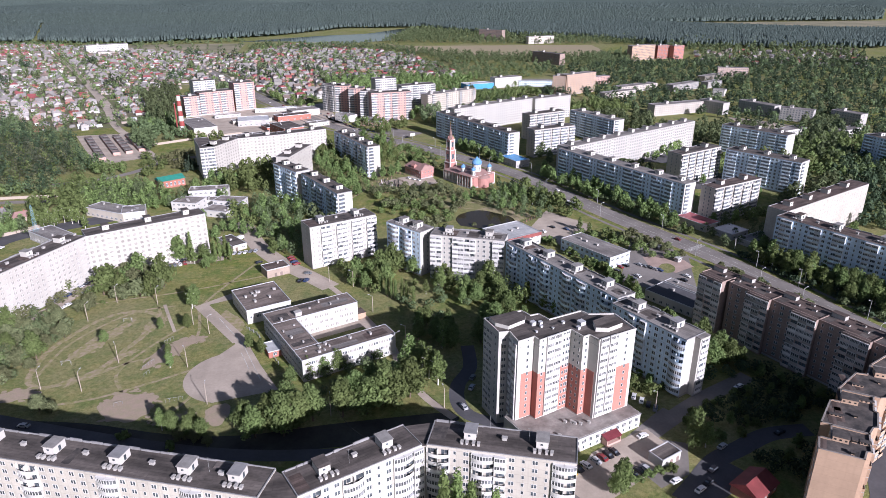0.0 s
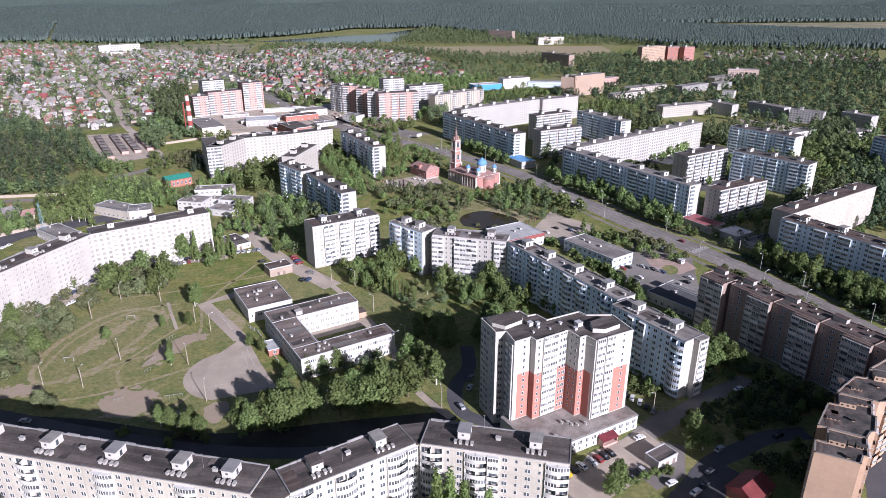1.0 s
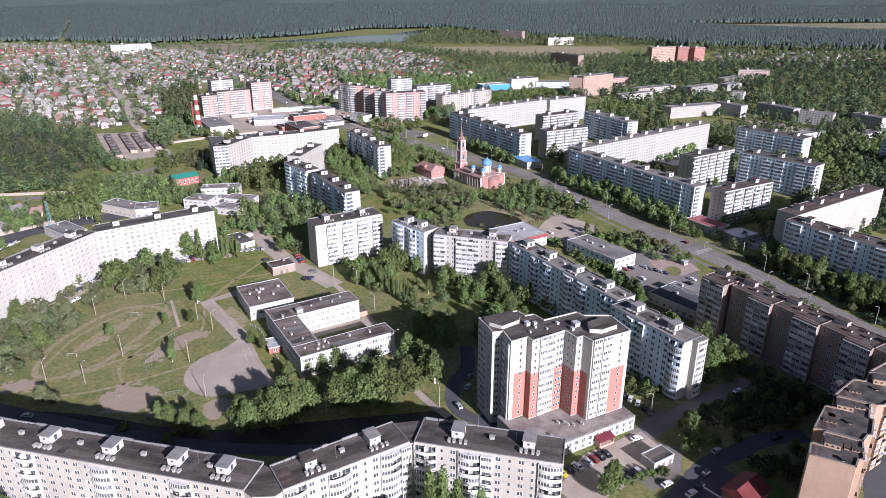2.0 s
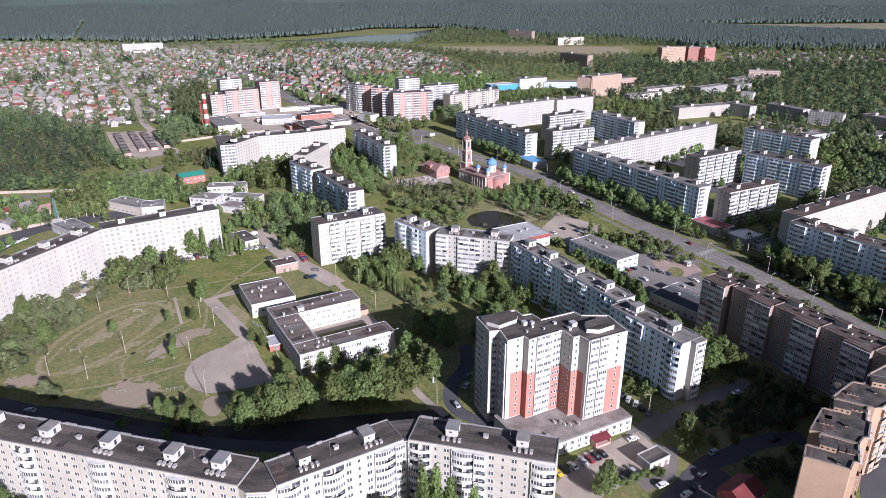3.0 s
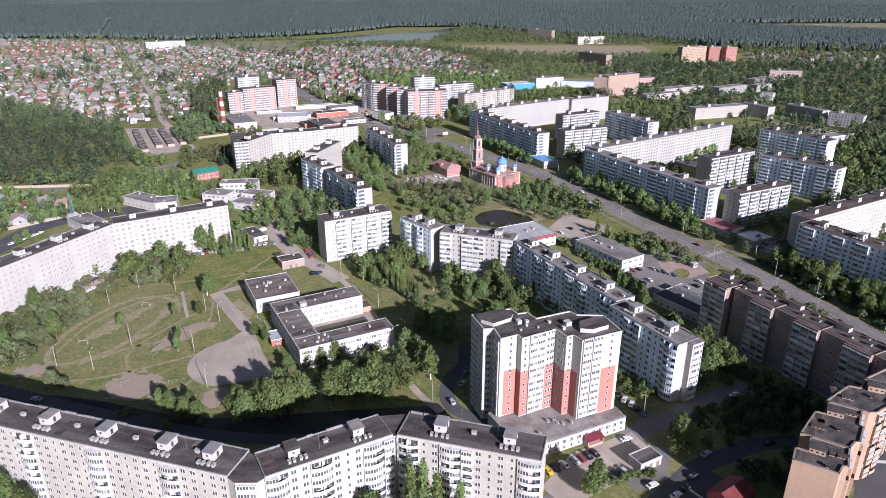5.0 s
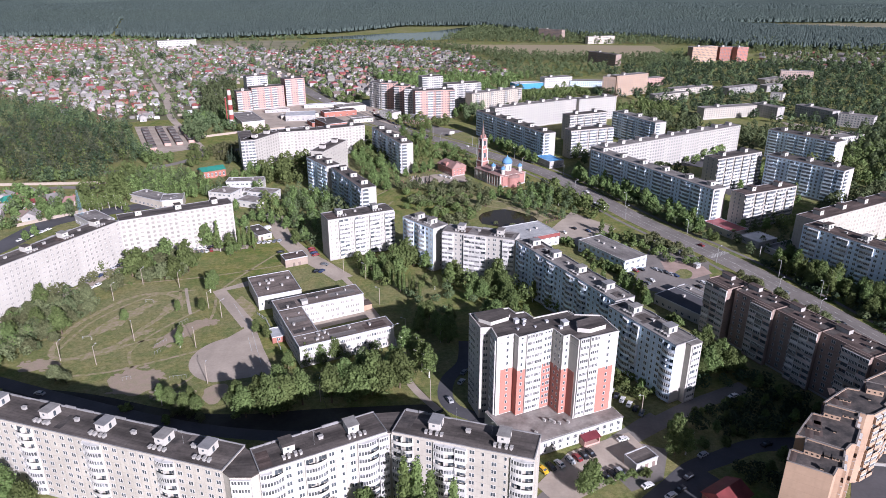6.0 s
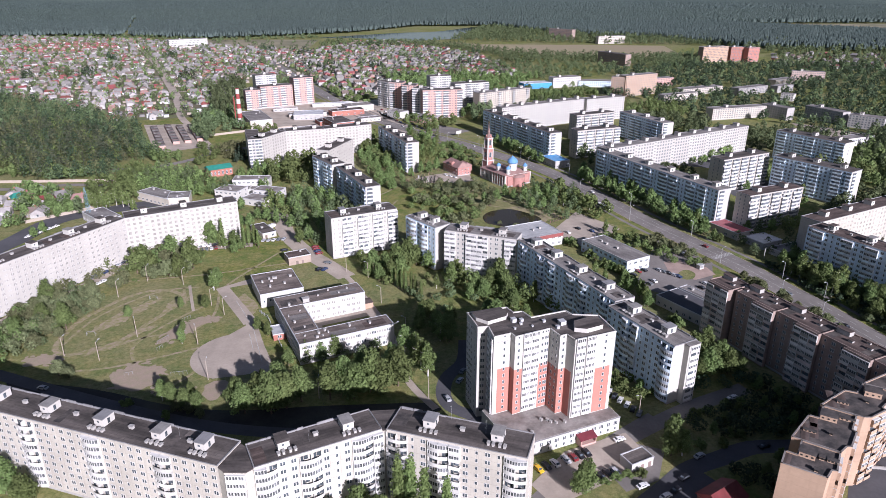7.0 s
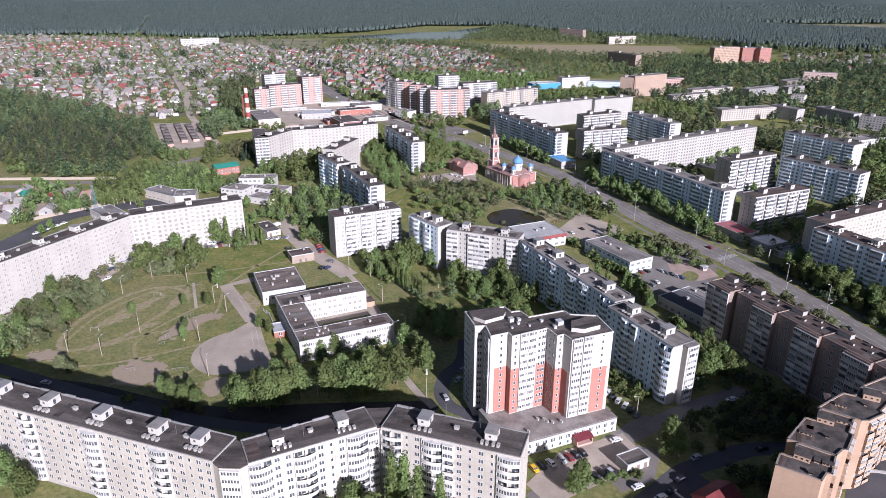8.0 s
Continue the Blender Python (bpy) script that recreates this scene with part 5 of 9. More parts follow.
# ---- school ----
def low_block(name, x, y, ang, length, depth, height, wall, roof, label, category, front="WWW", rows=1, left="", parapet=0.35, vents=2, right="", near=True, sill=1.0, seed=3):
    """A low flat-roofed building with window rows on its front and ends."""
    rng = random.Random(seed + int(abs(x)))
    top = thing(name, x, y, ang, label, category)
    part("wall", Geo().box(0, 0, -0.2, length, depth, height, 0), [wall], top)
    part("roof", Geo().box(0.2, 0.2, height, length - 0.2, depth - 0.2, height + 0.08, 0), [roof], top)
    for a in ((-0.15, -0.15, length + 0.15, 0.2), (-0.15, depth - 0.2, length + 0.15, depth + 0.15), (-0.15, 0.2, 0.2, depth - 0.2), (length - 0.2, 0.2, length + 0.15, depth - 0.2)):
        part("parapet", Geo().box(a[0], a[1], height - 0.1, a[2], a[3], height + parapet, 0), ["tin"], top)
    step = height / rows
    for r in range(rows):
        for txt, m0, span in ((front, pose(0, 0, 0), length), (left, pose(0, depth, 0, 0, 0, -90), depth), (right, pose(length, 0, 0, 0, 0, 90), depth)):
            for i, k in enumerate(txt):
                if k in WIN:
                    part("window", WIN[k], None, top, m=m0 @ pose(span * (i + 0.5) / len(txt), 0, r * step + sill))
                elif k == "D":
                    part("door", Geo().box(-0.7, -0.06, 0, 0.7, 0.02, 2.2), ["roof_brown"], top, m=m0 @ pose(span * (i + 0.5) / len(txt), 0, 0.02))
    for k in range(vents):
        part("roof_vent", VENT, None, top, m=pose(length * rng.uniform(0.12, 0.88), depth * rng.uniform(0.2, 0.8), height + 0.08, 0, 0, 90 * rng.randrange(2)))
    return top


school = thing("school", -40.7, 242.6, 24.2, "white three-storey school round a grassy courtyard with felt roofs", "school")
# wings in the school's own axes: front, west and rear
SW = 9.9
for name, x0, y0, x1, y1, z in (("front_wing", 0, 0, 42.5, 9.7, SW), ("side_wing", 0, 9.75, 11.0, 36.4, SW), ("rear_wing", 0, 36.45, 41.8, 48.5, SW)):
    w = part(name, Geo().box(x0, y0, -0.2, x1, y1, z), ["white"], school)
    part("roof", Geo().box(x0 + 0.2, y0 + 0.2, z, x1 - 0.2, y1 - 0.2, z + 0.1), ["felt_school"], w)
    for a in ((x0 - 0.15, y0 - 0.15, x1 + 0.15, y0 + 0.2), (x0 - 0.15, y1 - 0.2, x1 + 0.15, y1 + 0.15), (x0 - 0.15, y0 + 0.2, x0 + 0.2, y1 - 0.2), (x1 - 0.2, y0 + 0.2, x1 + 0.15, y1 - 0.2)):
        if not (name == "side_wing" and a[3] - a[1] < 0.5):
            part("parapet", Geo().box(a[0], a[1], z - 0.1, a[2], a[3], z + 0.22), ["tin"], w)
for r in range(3):
    z = 1.0 + r * 3.1
    for k in range(17):
        if (k * 3 + r) % 7:
            part("window", (WIN_PALE if (k + r) % 3 else WIN)["T"], None, school, m=pose(1.9 + k * 2.4, 0, z))
    for k in range(17):
        part("window", WIN["T"], None, school, m=pose(0, 47 - k * 2.75, z, 0, 0, -90))
    for k in range(11):
        if (k * 5 + r) % 4:
            part("window", WIN_PALE["W"], None, school, m=pose(13.4 + k * 2.5, 36.45, z))
vent_rng = random.Random(4)
for x, y in ((6, 14), (3, 20), (2, 27), (8, 30), (5, 38), (20, 42), (30, 41), (10, 6), (14, 5), (24, 6.5), (33, 5), (11, 3), (8.5, 2.5), (13, 7.2), (4, 6), (35, 44), (26, 46)):
    k = vent_rng.uniform(0.55, 1.0)
    part("roof_vent", VENT, None, school, m=pose(x, y, SW + 0.1, 0, 0, vent_rng.choice((0, 15, 90))) @ Matrix.Diagonal((k, k, k, 1)))
part("plant_room", Geo().box(11.6, 37.5, SW, 14.6, 39.8, SW + 1.9).box(11.4, 37.3, SW + 1.9, 14.8, 40.0, SW + 2.05), ["grey"], school)
part("stair_porch", Geo().box(41.85, 37.5, 0, 46.3, 43, 2.9).box(41.85, 37.3, 2.9, 46.5, 43.2, 3.1, 1), ["brick_tan", "bitumen_brown"], school)
for x, y, l, d in ((1, 12, 9, 3.4), (2, 22, 8, 5), (14, 1.5, 12, 3), (26, 40, 13, 4), (1.5, 38, 8, 6), (30, 2, 10, 5), (16, 44, 9, 3)):
    part("felt_patch", Geo().box(0, 0, 0, l, d, 0.03), [("bitumen_brown", "felt_old", "bitumen_pale")[int(x) % 3]], school, m=pose(x, y, SW + 0.1))
solid("courtyard", Geo().add([(x, y, 0.07) for x, y in ((-34.4, 257.0), (-4.4, 270.5), (-15.6, 294.4), (-45.1, 280.9))], [(0, 1, 2, 3)]), ["paving"], "paved strip round the school courtyard", "courtyard", "structure")
solid("lawn", Geo().add([(x, y, 0.11) for x, y in ((-30.5, 263.5), (-9.0, 273.2), (-15.3, 286.8), (-36.8, 277.2))], [(0, 1, 2, 3)]), ["ground"], "dark grass plot in the school courtyard", "lawn", "structure")
low_block("gymnasium", -69.4, 296.6, 23.2, 21.6, 26.2, 7.0, "white", "felt_school", "low white gymnasium with faded felt roof beside the school", "school hall", "sTT.S.", 1, "TTTTTTTTT", vents=8, sill=2.6)
low_block("link_corridor", -55.6, 291.5, 23.5, 11, 7, 3.6, "white", "bitumen_brown", "low white corridor between school and gymnasium", "annex", "WW", vents=0)
low_block("school_annex", -56.5, 263.5, 20, 5.5, 9, 3, "brick_red", "tin", "small brick annex with pale tin roof", "annex", "W", vents=0)
low_block("substation", -65.5, 349.2, 26, 13, 9.5, 4.6, "house_pink", "bitumen_brown", "pale pink brick substation with felt roof", "utility building", ".DD.", vents=1)
low_block("utility_shed", -89.7, 392, 35, 9, 20, 3.4, "cream", "bitumen", "cream utility shed beside the yard drive", "shed", "DW", vents=1)
low_block("transformer_hut", 79.9, 172.4, 25, 9.3, 5.8, 3.4, "white", "bitumen", "small white transformer hut by the parking lot", "utility building", ".DD", vents=0)
# kindergarten
for x, y, a, l, d, h, f in ((-136.6, 499.9, 3, 28, 12, 7.5, "WTTTWTTW"), (-144, 477.8, -18, 19, 15, 6.5, "WTTWT"), (-115.3, 475.7, -18, 21, 12, 7, "TTWTT"), (-121, 464, -26, 20, 13, 4.5, "TWTW"), (-128, 487, -8, 18, 9, 4.2, "WW.W")):
    low_block("kindergarten_pavilion", x, y, a, l, d, h, "white", "felt_grey", "white flat-roofed kindergarten pavilion among trees", "kindergarten", f, 2 if h > 6 else 1, "WW", vents=2, right="WW")
low_block("workshop", -200.9, 476.7, -33, 36, 14, 6, "cream", "bitumen_pale", "long cream workshop with pale flat roof", "workshop", "TTTTTTTT", 1, vents=3)
low_block("workshop", -172, 458, 12, 15, 16, 6.2, "cream", "bitumen_pale", "cream workshop wing with pale flat roof", "workshop", "TTT", 1, vents=1)
low_block("office_building", -219.9, 432.1, -43, 28, 14, 5.5, "grey", "bitumen_pale", "low grey office with flat roof beside the yard", "office", "TTTTTT", 1, vents=2)
# shops along the avenue
low_block("shop", 72, 368, 24, 27, 24, 7.5, "white", "roof_white", "white shop with pale roof and red fascia", "shop", "TTTTTT", 2, vents=2, right="TT")
part("fascia", Geo().box(-0.3, -0.3, 5.6, 27.3, 0.0, 7.8).box(27.0, 0.0, 5.6, 27.3, 24, 7.8), ["roof_red"], bpy.data.objects["shop"], "red painted fascia")
low_block("shop", 106, 367.5, -62, 38, 17, 7, "panel_blue_shade", "bitumen_pale", "long low white and blue shop with flat roof", "shop", "WTWTWTWTWT", 2, vents=3, right="TTTT")
low_block("warehouse", 128, 296, -60, 27, 15, 5, "white", "asphalt_dark", "low white warehouse with dark flat roof", "warehouse", "WWWWWWW", 1, vents=1)
low_block("warehouse", 143, 306, -60, 26, 6, 4.2, "white", "bitumen_pale", "narrow white store beside the warehouse", "warehouse", "...D...", 1, vents=1)
low_block("market_pavilion", 207, 382, 24, 14, 24, 4.6, "cream", "roof_red", "market pavilion with red metal roof by the avenue", "shop", "TTD", 1, vents=0, left="TTTT")
low_block("market_pavilion", 216, 366, 24, 16, 14, 4, "grey", "tin", "low grey market pavilion with tin roof", "shop", "TTD", 1, vents=1, left="TT")
low_block("market_pavilion", 222, 350, 24, 22, 12, 3.8, "grey", "bitumen_pale", "low grey market pavilion with felt roof", "shop", "TTDT", 1, vents=1, left="TT")
low_block("cafe", 115.8, 577.5, -68, 23.8, 14.5, 6, "grey", "roof_blue", "corner cafe with bright blue metal roof", "cafe", "TTTTTTT", 1, vents=0, right="TTT")
low_block("boiler_house", -175, 720, 25, 24, 60, 10, "cream", "bitumen_pale", "cream boiler house with pale flat roof", "boiler house", "T..T", 1, vents=2, left="TTTTTT")
low_block("warehouse", -139, 775, 8, 34, 28, 6, "grey", "tin", "long shed with pale tin roof", "warehouse", "WWWWWW", 1, vents=0)
low_block("shop", -82.8, 708, 28, 22, 38, 9.5, "brick_red", "bitumen", "maroon brick shop with flat roof", "shop", "TTTT", 2, vents=2, left="TTTTTT")
low_block("warehouse", -136, 690, 24, 38, 16, 5, "grey", "bitumen", "low grey workshop with dark roof", "warehouse", "WWWWW", 1, vents=2)
low_block("shop", -104, 742, 24, 20, 20, 4.5, "brick_red", "bitumen_brown", "low red brick shop with flat roof", "shop", "TTT", 1, vents=1)
low_block("shop", -6, 766, -42, 32, 17, 6.5, "pink", "bitumen_pale", "pink two-storey shop with rounded corner", "shop", "TTTTTTT", 2, vents=1, right="TTT")
low_block("shop", -32, 796, -45, 22, 14, 7.5, "white", "bitumen_pale", "white two-storey shop with flat roof", "shop", "TTTTT", 2, vents=1)

hall = thing("brick_hall", -164.8, 534.1, 33, "red brick hall with green metal roof", "hall")
part("wall", Geo().box(0, 0, -0.2, 19.5, 12, 6), ["brick_red"], hall)
part("roof", Geo().hip(0, 0, 19.5, 12, 6, 2.6, 0.5, 0.98), ["roof_green"], hall, "green metal roof")
for k in range(6):
    part("window", WIN["W"], None, hall, m=pose(1.8 + k * 3.2, 0, 1.4) @ Matrix.Diagonal((0.9, 1, 2.0, 1)))
house = thing("brick_house", 101.3, 151.6, 31, "brick house with red metal roof in the shade", "house")
part("wall", Geo().box(0, 0, -0.2, 12, 9, 3.2), ["brick_red"], house)
# roof red darkened to stand in for the shade over this house
part("roof", Geo().hip(0, 0, 12, 9, 3.2, 2.8, 0.6, 0.95), ["roof_maroon"], house, "red metal roof darkened for shade")
for k in range(4):
    part("window", WIN["W"], None, house, m=pose(1.6 + k * 2.9, 0, 1.0))

chim = thing("factory_chimney", -190, 737, 0, "tall red and white striped brick chimney", "chimney")
for k in range(8):
    r = 3.0 - 0.14 * k
    part("band", Geo().cone(0, 0, k * 5.2, (k + 1) * 5.2, r, r - 0.14, 14), ["white" if k % 2 else "stripe_red"], chim)
part("rim", Geo().cone(0, 0, 41.6, 42.2, 2.0, 2.0, 14), ["stripe_red"], chim)
chim2 = thing("factory_chimney", -196, 742, 0, "slim rust red metal flue", "chimney")
part("flue", Geo().cone(0, 0, 0, 33, 0.8, 0.7, 10), ["stripe_red"], chim2)
part("rim", Geo().cone(0, 0, 33, 33.5, 1.0, 1.0, 10), ["pole"], chim2)


# ---- church ----
def arch_window(w=0.9, h=2.8):
    g = Geo()
    pts = [(-w / 2, 0), (w / 2, 0)] + [(w / 2 * math.cos(a), h + w / 2 * math.sin(a)) for a in [math.pi * k / 6 for k in range(7)]]
    n = len(pts)
    g.add([(x, -0.05, z) for x, z in pts] + [(x * 1.35, -0.08, z * 1.04 - 0.1) for x, z in pts] + [(x * 1.35, 0.03, z * 1.04 - 0.1) for x, z in pts],
          [tuple(range(n))], 1)
    g.f += [(n + i, n + (i + 1) % n, (i + 1) % n, i) for i in range(n)] + [(2 * n + i, 2 * n + (i + 1) % n, n + (i + 1) % n, n + i) for i in range(n)]
    g.m += [0] * (2 * n)
    return g


ARCH = arch_window().mesh("arched_window", ["white", "glass"])


def onion(parent, x, y, z, r, drum_r, drum_h, drum="white"):
    d = part("drum", Geo().lathe(x, y, [(drum_r, z), (drum_r, z + drum_h), (drum_r * 1.12, z + drum_h), (drum_r * 1.12, z + drum_h + 0.25)], 14), [drum], parent)
    zz = z + drum_h + 0.25
    part("dome", Geo().lathe(x, y, [(r * 0.86, zz), (r * 1.02, zz + r * 0.3), (r * 0.98, zz + r * 0.65), (r * 0.75, zz + r * 1.05), (r * 0.4, zz + r * 1.35), (r * 0.12, zz + r * 1.6), (0.05, zz + r * 1.9)], 16), ["dome_blue"], d, "sky blue dome")
    part("cross", Geo().box(x - 0.06, y - 0.06, zz + r * 1.8, x + 0.06, y + 0.06, zz + r * 1.8 + r * 0.9 + 0.5).box(x - 0.4, y - 0.05, zz + r * 2.3 + 0.3, x + 0.4, y + 0.05, zz + r * 2.3 + 0.42), ["gold"], d, "gilded cross")
    for k in range(6):
        a = k * math.pi / 3
        part("slit_window", Geo().box(-0.15, -0.06, 0, 0.15, 0.02, drum_h * 0.6), ["glass"], d, m=pose(x + (drum_r + 0.0) * math.cos(a), y + drum_r * math.sin(a), z + drum_h * 0.2, 0, 0, math.degrees(a) + 90))


church = thing("church", 63.6, 542.1, -58, "red brick church with white trim, bell tower and blue domes", "church")
church.scale = (1.06, 1.22, 1.0)
part("nave", Geo().box(6, -8.8, -0.2, 40, 8.8, 8.5), ["church_red"], church)
part("roof", Geo().hip(6, -8.8, 40, 8.8, 8.5, 2.2, 0.5, 0.7), ["roof_pinkish"], church, "faded red tin roof")
part("transept", Geo().box(24, -10.5, -0.2, 39.5, 10.5, 9.5), ["church_red"], church)
part("roof", Geo().hip(24, -10.5, 39.5, 10.5, 9.5, 2.4, 0.5, 0.4), ["roof_pinkish"], church, "faded red tin roof")
part("apse", Geo().lathe(39.6, 0, [(4.6, -0.2), (4.6, 7.4)], 18), ["church_red"], church)
part("apse_roof", Geo().lathe(39.6, 0, [(5.0, 7.4), (3, 8.8), (0.3, 9.4)], 18), ["roof_pinkish"], church)
part("plinth", Geo().box(5.9, -9.0, -0.2, 40.1, 9.0, 1.0).box(23.85, -10.65, -0.2, 39.65, 10.65, 1.0), ["grey"], church)
for k in range(11):
    part("pilaster", Geo().box(-0.3, -0.25, 0, 0.3, 0.02, 8.4), ["white"], church, m=pose(6.4 + k * 1.72, -8.8, 0))
    if k < 10:
        part("arched_window", ARCH, None, church, m=pose(7.26 + k * 1.72, -8.8, 2.0) @ Matrix.Diagonal((0.85, 1, 1.2, 1)))
for k in range(6):
    part("arched_window", ARCH, None, church, m=pose(25.5 + k * 2.55, -10.5, 2.2) @ Matrix.Diagonal((1, 1, 1.2, 1)))
    part("pilaster", Geo().box(-0.3, -0.25, 0, 0.3, 0.02, 9.3), ["white"], church, m=pose(24.3 + k * 2.98, -10.5, 0))
for k in range(5):
    if k != 2:
        part("arched_window", ARCH, None, church, m=pose(39.5, -8.5 + k * 4.2, 2.4, 0, 0, 90) @ Matrix.Diagonal((1, 1, 1.2, 1)))
        part("pilaster", Geo().box(-0.3, -0.25, 0, 0.3, 0.02, 9.3), ["white"], church, m=pose(39.5, -10.2 + k * 5.1, 0, 0, 0, 90))
part("cornice", Geo().box(5.7, -9.1, 8.2, 24, 9.1, 8.5).box(23.7, -10.8, 9.2, 39.8, 10.8, 9.5), ["white"], church)
onion(church, 32.5, 0, 10.5, 3.5, 3.0, 5.6)
for x, y in ((26.2, -7.0), (37.6, -7.0), (26.2, 7.0), (37.6, 7.0)):
    onion(church, x, y, 10.0, 1.6, 1.42, 3.6)
SQUARE = Matrix.Diagonal((1, 1.06 / 1.22, 1, 1))
part("narthex", Geo().box(2.4, -4.2, -0.2, 6.1, 4.2, 7.2), ["church_red"], church)
for z0, z1, w in ((0, 12.5, 6.6), (12.5, 22.5, 5.6), (22.5, 31.0, 4.7)):
    st = part("tower_stage", Geo().box(-w / 2, -w / 2, z0 - (0.2 if z0 == 0 else 0), w / 2, w / 2, z1), ["church_red"], church, m=pose(2.4, 0, 0) @ SQUARE)
    part("cornice", Geo().box(-w / 2 - 0.3, -w / 2 - 0.3, z1 - 0.5, w / 2 + 0.3, w / 2 + 0.3, z1 + 0.02), ["white"], st)
    for a in range(4):
        part("arched_window", ARCH, None, st, m=pose(0, 0, 0, 0, 0, 90 * a) @ pose(0, -w / 2, z0 + 2.6) @ Matrix.Diagonal((2.4, 1, 1.25, 1)))
        for e in (-1, 1):
            part("pilaster", Geo().box(-0.35, -0.16, 0, 0.35, 0.02, z1 - z0 - 0.5), ["white"], st, m=pose(0, 0, 0, 0, 0, 90 * a) @ pose(e * (w / 2 - 0.3), -w / 2, z0))
part("spire", Geo().lathe(0, 0, [(2.6, 31), (2.75, 31.5), (1.5, 33.6), (1.15, 34.0), (1.05, 35.2), (1.25, 35.4), (0.42, 39), (0.12, 43)], 8), ["spire_tin"], church, m=pose(2.4, 0, 0) @ SQUARE)
for a in range(4):
    part("gable", Geo().add([(-1.5, -2.5, 30.9), (1.5, -2.5, 30.9), (0, -2.5, 33.6), (-1.5, -1.2, 30.9), (1.5, -1.2, 30.9), (0, -1.0, 33.6)], [(0, 1, 2), (1, 4, 5, 2), (3, 0, 2, 5), (5, 4, 3)]), ["church_red"], church, m=pose(2.4, 0, 0) @ SQUARE @ pose(0, 0, 0, 0, 0, 90 * a))
part("finial", Geo().lathe(2.4, 0, [(0.12, 42.9), (0.5, 43.4), (0.12, 43.9), (0.06, 46)], 8).box(1.9, -0.05, 44.9, 2.9, 0.05, 45.05), ["gold"], church, "gilded ball and cross")

parish = thing("parish_house", 39.5, 533.5, 29, "two-storey red brick parish house with hipped roof", "house")
part("wall", Geo().box(0, 0, -0.2, 12.5, 23.6, 6.8), ["church_red"], parish)
part("wing", Geo().box(12.5, 8, -0.2, 19, 20, 5.2), ["church_red"], parish)
part("roof", Geo().hip(0, 0, 12.5, 23.6, 6.8, 4.0, 0.6, 0.75), ["roof_pinkish"], parish)
part("roof", Geo().hip(12.6, 8, 19, 20, 5.2, 2.4, 0.4, 0.6), ["roof_pinkish"], parish)
part("plinth", Geo().box(-0.08, -0.08, -0.2, 12.58, 23.68, 0.8), ["grey"], parish)
for r in range(2):
    for k in range(8):
        part("window", WIN["s"], None, parish, m=pose(0, 22 - k * 2.8, 1.3 + r * 3.0, 0, 0, -90))
    for k in range(4):
        part("window", WIN["s"], None, parish, m=pose(1.9 + k * 2.9, 0, 1.3 + r * 3.0))
part("dormer", Geo().box(-0.2, 9.5, 6.9, 2.2, 13.5, 9.0).hip(-0.4, 9.5, 3.0, 13.5, 9.0, 1.6, 0.2, 0.9), ["church_red"], parish)

# low buildings of the works yard
low_block("warehouse", -97, 796, 24, 40, 16, 6, "brick_red", "bitumen_brown", "long maroon workshop with brown felt roof", "warehouse", "TWTWT", 1, vents=1)
low_block("warehouse", -82, 824, 24, 34, 22, 7, "cream", "felt_grey", "cream market hall with grey felt roof", "warehouse", "TWTWT", 1, vents=1)
low_block("warehouse", -146, 787, 20, 44, 12, 4, "cream", "bitumen_pale", "low cream store with pale roof", "warehouse", "TWTWT", 1, vents=1)
low_block("warehouse", -173, 827, 18, 30, 8, 3.5, "grey", "roof_brown", "row of low grey stores with brown roofs", "warehouse", "TWTWT", 1, vents=1)
low_block("warehouse", -130, 858, 14, 52, 8, 4, "white", "roof_white", "long white shed with pale roof", "warehouse", "TWTWT", 1, vents=1)
low_block("warehouse", -60, 760, 25, 24, 12, 4, "cream", "felt_grey", "low cream kiosk row with felt roof", "warehouse", "TWTWT", 1, vents=1)


# ---- small houses of the old town ----
def house_meshes(seed):
    rng = random.Random(seed)
    w, d, h = rng.uniform(8.0, 13.5), rng.uniform(7.0, 10.0), rng.choice((2.8, 3.0, 3.4, 5.2))
    wall = Geo().box(-w / 2, -d / 2, -0.2, w / 2, d / 2, h, 0)
    for k in range(3):
        x = -w / 2 + w * (k + 0.5) / 3
        wall.box(x - 0.5, -d / 2 - 0.05, 1.1, x + 0.5, -d / 2 + 0.01, 2.4, 1)
        if h > 5:
            wall.box(x - 0.5, -d / 2 - 0.05, 3.7, x + 0.5, -d / 2 + 0.01, 5.0, 1)
    for s in (-1, 1):
        wall.box(s * w / 2 - 0.03, -0.6, 1.1, s * w / 2 + 0.03, 0.6, 2.4, 1)
    wm = rng.choice(("house_white", "house_cream", "grey", "brick_red", "grey", "roof_brown", "house_cream", "grey"))
    rm = rng.choice(("roof_red", "roof_grey", "roof_grey", "roof_grey", "roof_grey", "roof_brown", "roof_brown", "roof_pinkish", "roof_brown", "roof_grey"))
    rise = rng.uniform(2.2, 3.8)
    roof = Geo().hip(-w / 2, -d / 2, w / 2, d / 2, h, rise, 0.5, rng.choice((0.98, 0.98, 0.55, 0.7)))
    ch = Geo().box(w * 0.15, -0.35, h + 0.5, w * 0.15 + 0.7, 0.35, h + rise + 0.9)
    return wall, roof, ch, wm, rm


